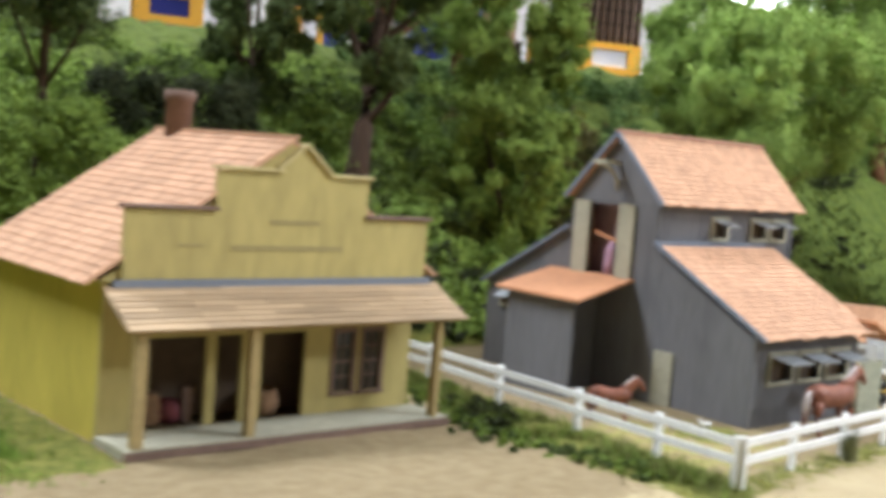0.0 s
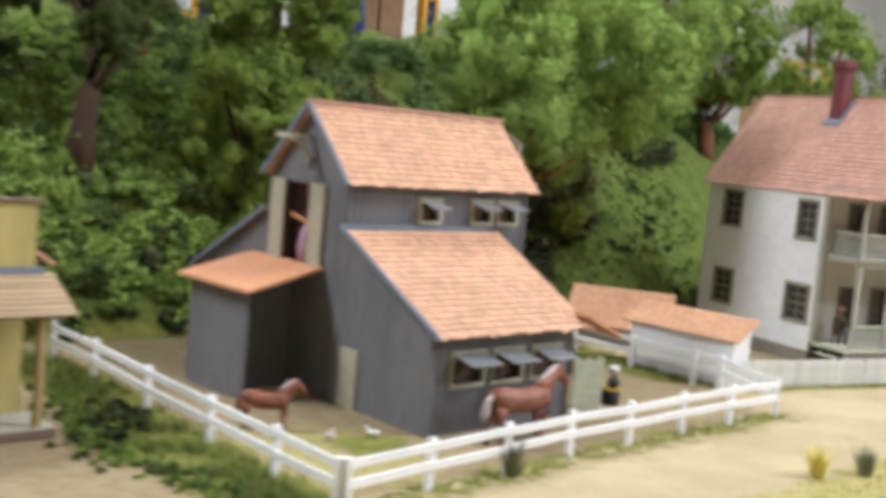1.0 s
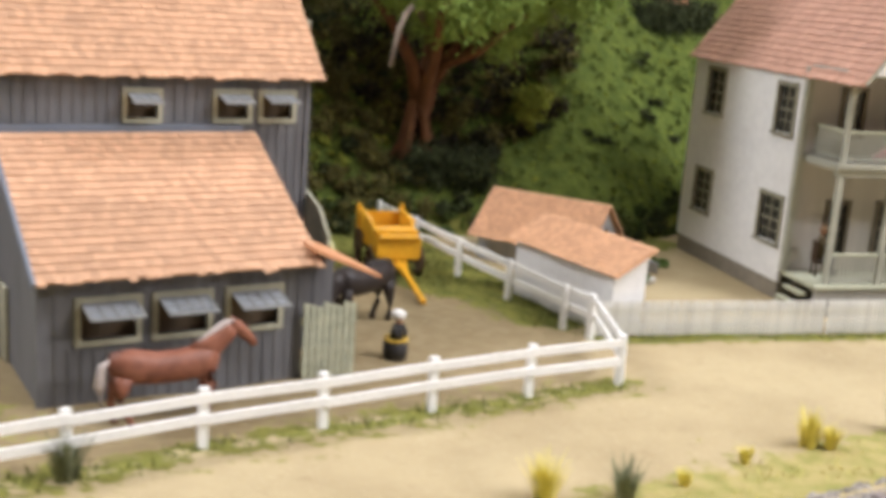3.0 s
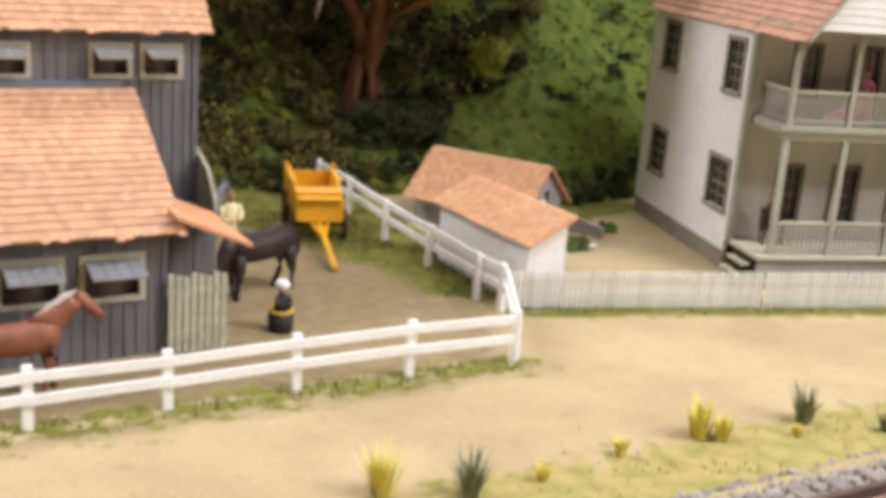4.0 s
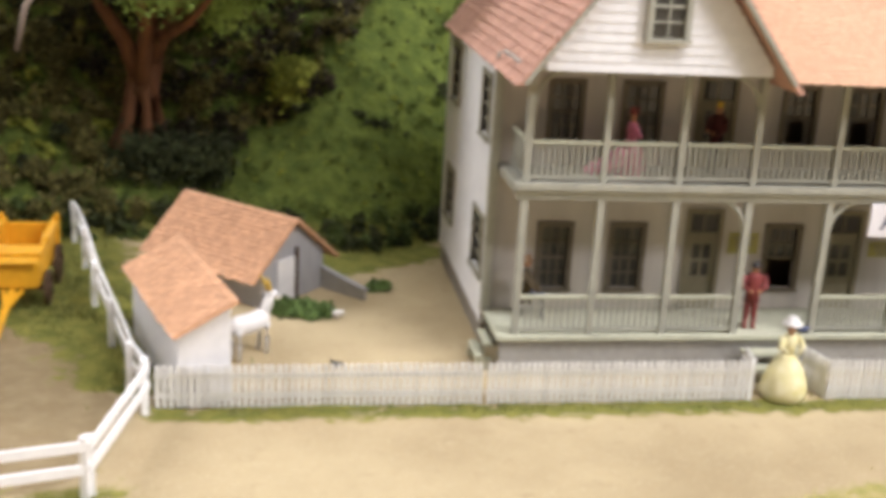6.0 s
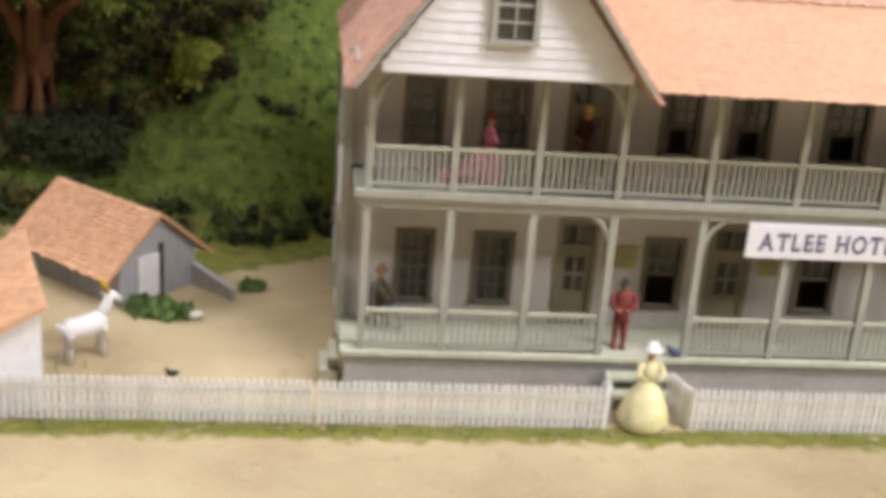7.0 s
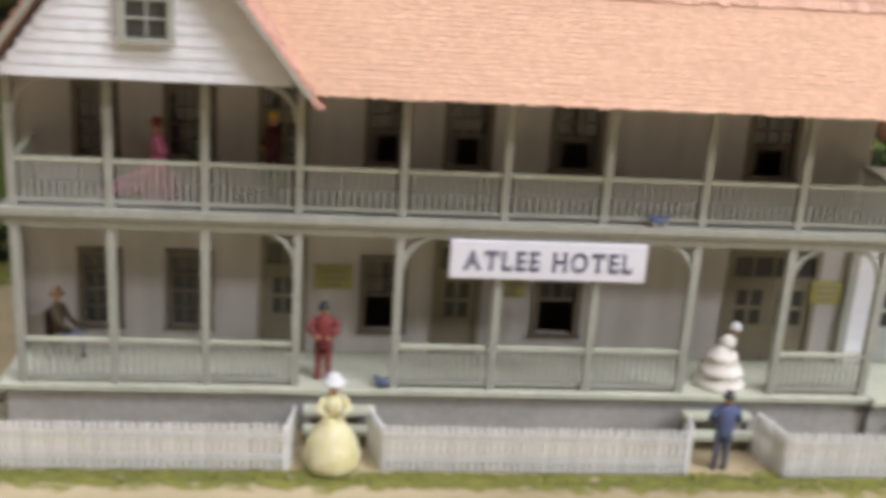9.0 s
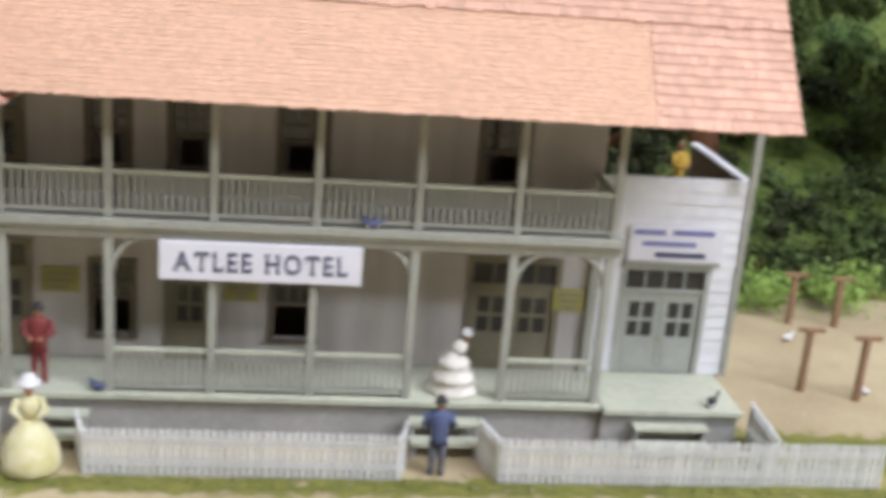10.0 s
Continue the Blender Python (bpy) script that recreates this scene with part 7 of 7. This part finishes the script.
def fringe(name, material, points, label, seed, h=3.0, spread=3.0, step=0.5):
    """Short grass along a line, as one object."""
    rnd = np.random.default_rng(seed)
    pos = []
    for a, b in zip(points, points[1:]):
        a, b = np.array(a, float), np.array(b, float)
        n = int(np.hypot(*(b - a)) / step)
        pos.append(a + (b - a) * rnd.uniform(0, 1, (n, 1)) + rnd.normal(scale=spread, size=(n, 2)))
    pos = np.concatenate(pos)
    keep = np.sin(pos[:, 0] / 7.0) + np.sin(pos[:, 1] / 5.0 + pos[:, 0] / 13.0) + rnd.normal(scale=0.5, size=len(pos)) > -0.4
    pos = pos[keep]
    n = len(pos)
    a = rnd.uniform(0, math.tau, n)
    base = np.concatenate([pos, np.full((n, 1), -0.4)], 1)
    ln = h * rnd.uniform(0.4, 1.2, (n, 1))
    tip = base + np.stack([np.cos(a), np.sin(a), np.zeros(n)], 1) * ln * 0.5 + np.array([0, 0, 1]) * ln
    side = np.stack([-np.sin(a), np.cos(a), np.zeros(n)], 1) * 0.4
    v = np.stack([base - side, base + side, tip + side * 0.2, tip - side * 0.2], 1).reshape(-1, 3)
    tagged(new(name, cloud_mesh(name, v, np.arange(n * 4).reshape(-1, 4), material)), label, "grass", kind="stuff")


fringe("fence_grass", GRASS_GREEN, FENCE_B, "short green grass along the rail fence", 201, 3.0, 4.0, 0.35)
fringe("fence_grass", GRASS_YELLOW, FENCE_B, "short yellow grass along the rail fence", 202, 2.2, 6.0, 2.2)
fringe("verge_grass", GRASS_GREEN, [(x - 10, y - 6) for x, y in FENCE_A], "green grass on the verge beside the corral", 203, 5.0, 9.0, 0.06)
fringe("verge_grass", LEAF_MID, [(x - 12, y - 6) for x, y in FENCE_A], "leafy green growth on the verge beside the corral", 204, 5.5, 8.0, 0.12)
fringe("picket_grass", GRASS_GREEN, [(589, 452.5), (1110, 453)], "green grass along the picket fence", 205, 2.0, 2.6, 0.4)
fringe("track_grass", GRASS_YELLOW, [EN(e, 126) for e in (380, 560, 760, 960)], "straw-yellow grass strip beside the track", 206, 2.2, 9.0, 0.3)
fringe("lawn_grass", GRASS_GREEN, [(600, 470), (575, 520), (560, 570), (545, 620)], "green lawn grass beside the wagon", 207, 3.0, 11.0, 0.06)
fringe("lawn_grass", GRASS_GREEN, [(500, 625), (518, 590), (540, 560), (562, 520)], "green lawn grass round the wagon", 209, 2.0, 12.0, 0.09)
fringe("lawn_grass", LAWN, [EN(120, n) for n in (330, 380, 430, 480)], "bright green lawn grass beside the store", 208, 4.0, 13.0, 0.05)
for k, (x, y, r) in enumerate(((643, 550, 6.5), (652, 546, 5), (635, 556, 5), (681, 580, 4.5), (1127, 640, 22), (1170, 640, 24), (1090, 650, 18))):
    rnd = random.Random(170 + k)
    v, f = leaf_cloud([(rnd.uniform(-r, r), rnd.uniform(-r, r) * 0.6, r * 0.25 + rnd.uniform(0, r * 0.4)) for _ in range(9)], [r * 0.5] * 9, 170, 1.0, 170 + k, squash=0.8)
    tagged(new("garden_bush", cloud_mesh("garden_bush", v, f, LEAF_BLUE if k < 4 else LEAF_BRIGHT)), "small leafy green bush on yard dirt", "bush", "garden bushes").location = (x * 0.001, y * 0.001, 0)

# ---- hitching posts in the far yard ----
for x, y, h in ((1141, 614, 25), (1162, 610, 25), (1114, 535, 28), (1135, 528, 28)):
    p = thing("hitching_post", x, y, label="short brown wooden post on tan yard dirt", category="post", group="hitching posts")
    part("shaft", B(-1.3, 1.3, -1.3, 1.3, -1, h, bevel=0.3), POST_BROWN, p)
    part("crosspiece", B(-5, 6, -0.9, 0.9, h - 1.6, h + 0.2, bevel=0.2), POST_BROWN, p)

# ---- things across the room, seen between the trees ----
def display_case(x, y, w, h, z0, label, screen=True):
    c = thing("display_case", x, y, -1000, label=label, category="display case", group="display cases")
    z0 += 1000
    part("stand", B(-w / 2, w / 2, 0, 200, 0, z0), POST_BROWN, c)
    bm = bmesh.new()
    holed(bm, -w / 2, w / 2, z0, z0 + h, 0, 40, [(-w * 0.27, w * 0.3, z0 + h * 0.24, z0 + h * 0.8)], "y")
    part("case_frame", bm, CASE_YELLOW, c)
    part("back_panel", B(-w * 0.27, w * 0.3, 8, 24, z0 + h * 0.24, z0 + h * 0.8), POSTER_WHITE if screen else CLOTH_BLUE, c)


display_case(475, 2500, 150, 70, 362, "yellow display case with blue panel across the room", False)
display_case(785, 2480, 68, 112, 320, "narrow yellow display case across the room")
display_case(1590, 2500, 190, 78, 368, "yellow display case with white panel across the room")
display_case(1392, 2500, 40, 150, 330, "narrow tall yellow display case across the room", False)
display_case(2637, 2500, 150, 60, 374, "low yellow display case with white panel across the room")
bm = bmesh.new()
box(bm, -45, 45, 0, 60, 0, 1750)
solo("white_column", bm, POSTER_WHITE, 1458, 2520, -1000, 0, "plain white column across the room", "column")


def cloth(x, y, w, z0, z1):
    bm = bmesh.new()
    n = 24
    a = [bm.verts.new((-w / 2 + w * k / n, 14 * math.sin(k * 1.9), z0)) for k in range(n + 1)]
    b = [bm.verts.new((-w / 2 + w * k / n, 10 * math.sin(k * 1.9 + 0.4), z1)) for k in range(n + 1)]
    for k in range(n):
        bm.faces.new((a[k], a[k + 1], b[k + 1], b[k]))
    bmesh.ops.solidify(bm, geom=bm.faces[:], thickness=4)
    solo("blue_curtain", bm, CLOTH_BLUE, x, y, 0, 0, "royal blue cloth curtain hanging across the room", "curtain", smooth=True)


cloth(1122, 2480, 190, -1000, 900)
cloth(856, 2520, 60, -1000, 800)
bm = bmesh.new()
box(bm, -32, 32, 0, 60, 0, 1302, bevel=3)
solo("white_pedestal", bm, POSTER_WHITE, 1030, 2500, -1000, 0, "plain white pedestal box across the room", "pedestal")
cabinet = thing("tall_cabinet", 1275, 2560, -1000, label="tall brown wooden cabinet across the room", category="cabinet")
part("body", B(-70, 70, 0, 180, 0, 1800, bevel=4), POST_BROWN, cabinet)
for x in (-67, 3):
    part("door", B(x, x + 64, -14, -1, 40, 1760, bevel=3), POST_BROWN, cabinet)
lattice = thing("dark_trellis", 1600, 2525, -1000, label="dark metal trellis rising behind the display case", category="trellis")
part("backing", B(-92, 92, 14, 22, 1384, 1580), CHIMNEY_BROWN, lattice)
for k in range(9):
    bm = bmesh.new()
    beam(bm, (-90 + 22 * k, 0, 0 if k in (0, 8) else 1380), (-90 + 22 * k, 0, 1580), 9, 9)
    part("upright", bm, WHEEL_DARK, lattice)
for k in range(6):
    bm = bmesh.new()
    beam(bm, (-95, 10, 1390 + 36 * k), (90, 10, 1390 + 36 * k), 9, 9)
    part("crossbar", bm, WHEEL_DARK, lattice)
bm = bmesh.new()
box(bm, -900, 900, 0, 500, 720, 760, bevel=4)
for x in (-860, 820):
    for y in (20, 440):
        box(bm, x, x + 40, y, y + 40, 0, 720)
solo("side_table", bm, POSTER_WHITE, 2600, 2400, -1000, 0, "long white table across the room", "table")
EMIT = bpy.data.materials.new("lamp_diffuser")
EMIT.use_nodes = True
EMIT.node_tree.nodes["Principled BSDF"].inputs["Emission Color"].default_value = (1, 0.98, 0.95, 1)
EMIT.node_tree.nodes["Principled BSDF"].inputs["Emission Strength"].default_value = 34.0
for x, y in ((1900, 2300), (2900, 2500), (600, 2900)):
    lamp = thing("ceiling_lamp", x, y, 1290, label="white boxed ceiling lamp with glowing diffuser", category="ceiling lamp", group="ceiling lamps")
    bm = bmesh.new()
    box(bm, -310, 310, -160, 160, 30, 110, bevel=6)
    part("housing", bm, CEILING_WHITE, lamp)
    part("diffuser", B(-295, 295, -145, 145, 18, 29, bevel=4), EMIT, lamp)

# Glowing panel and cords added to give the bright white patch across the room.
lamp = thing("hung_glow_panel", 2050, 2450, 590, label="added white glow panel on cords for a far bright patch", category="lamp")
bm = bmesh.new()
box(bm, -150, 150, -60, 60, 30, 60, bevel=5)
part("housing", bm, CEILING_WHITE, lamp)
part("diffuser", B(-145, 145, -55, 55, 2, 29, bevel=4), EMIT, lamp)
for x in (-120, 120):
    part("cord", B(x - 3, x + 3, -3, 3, 61, 809), POSTER_WHITE, lamp)
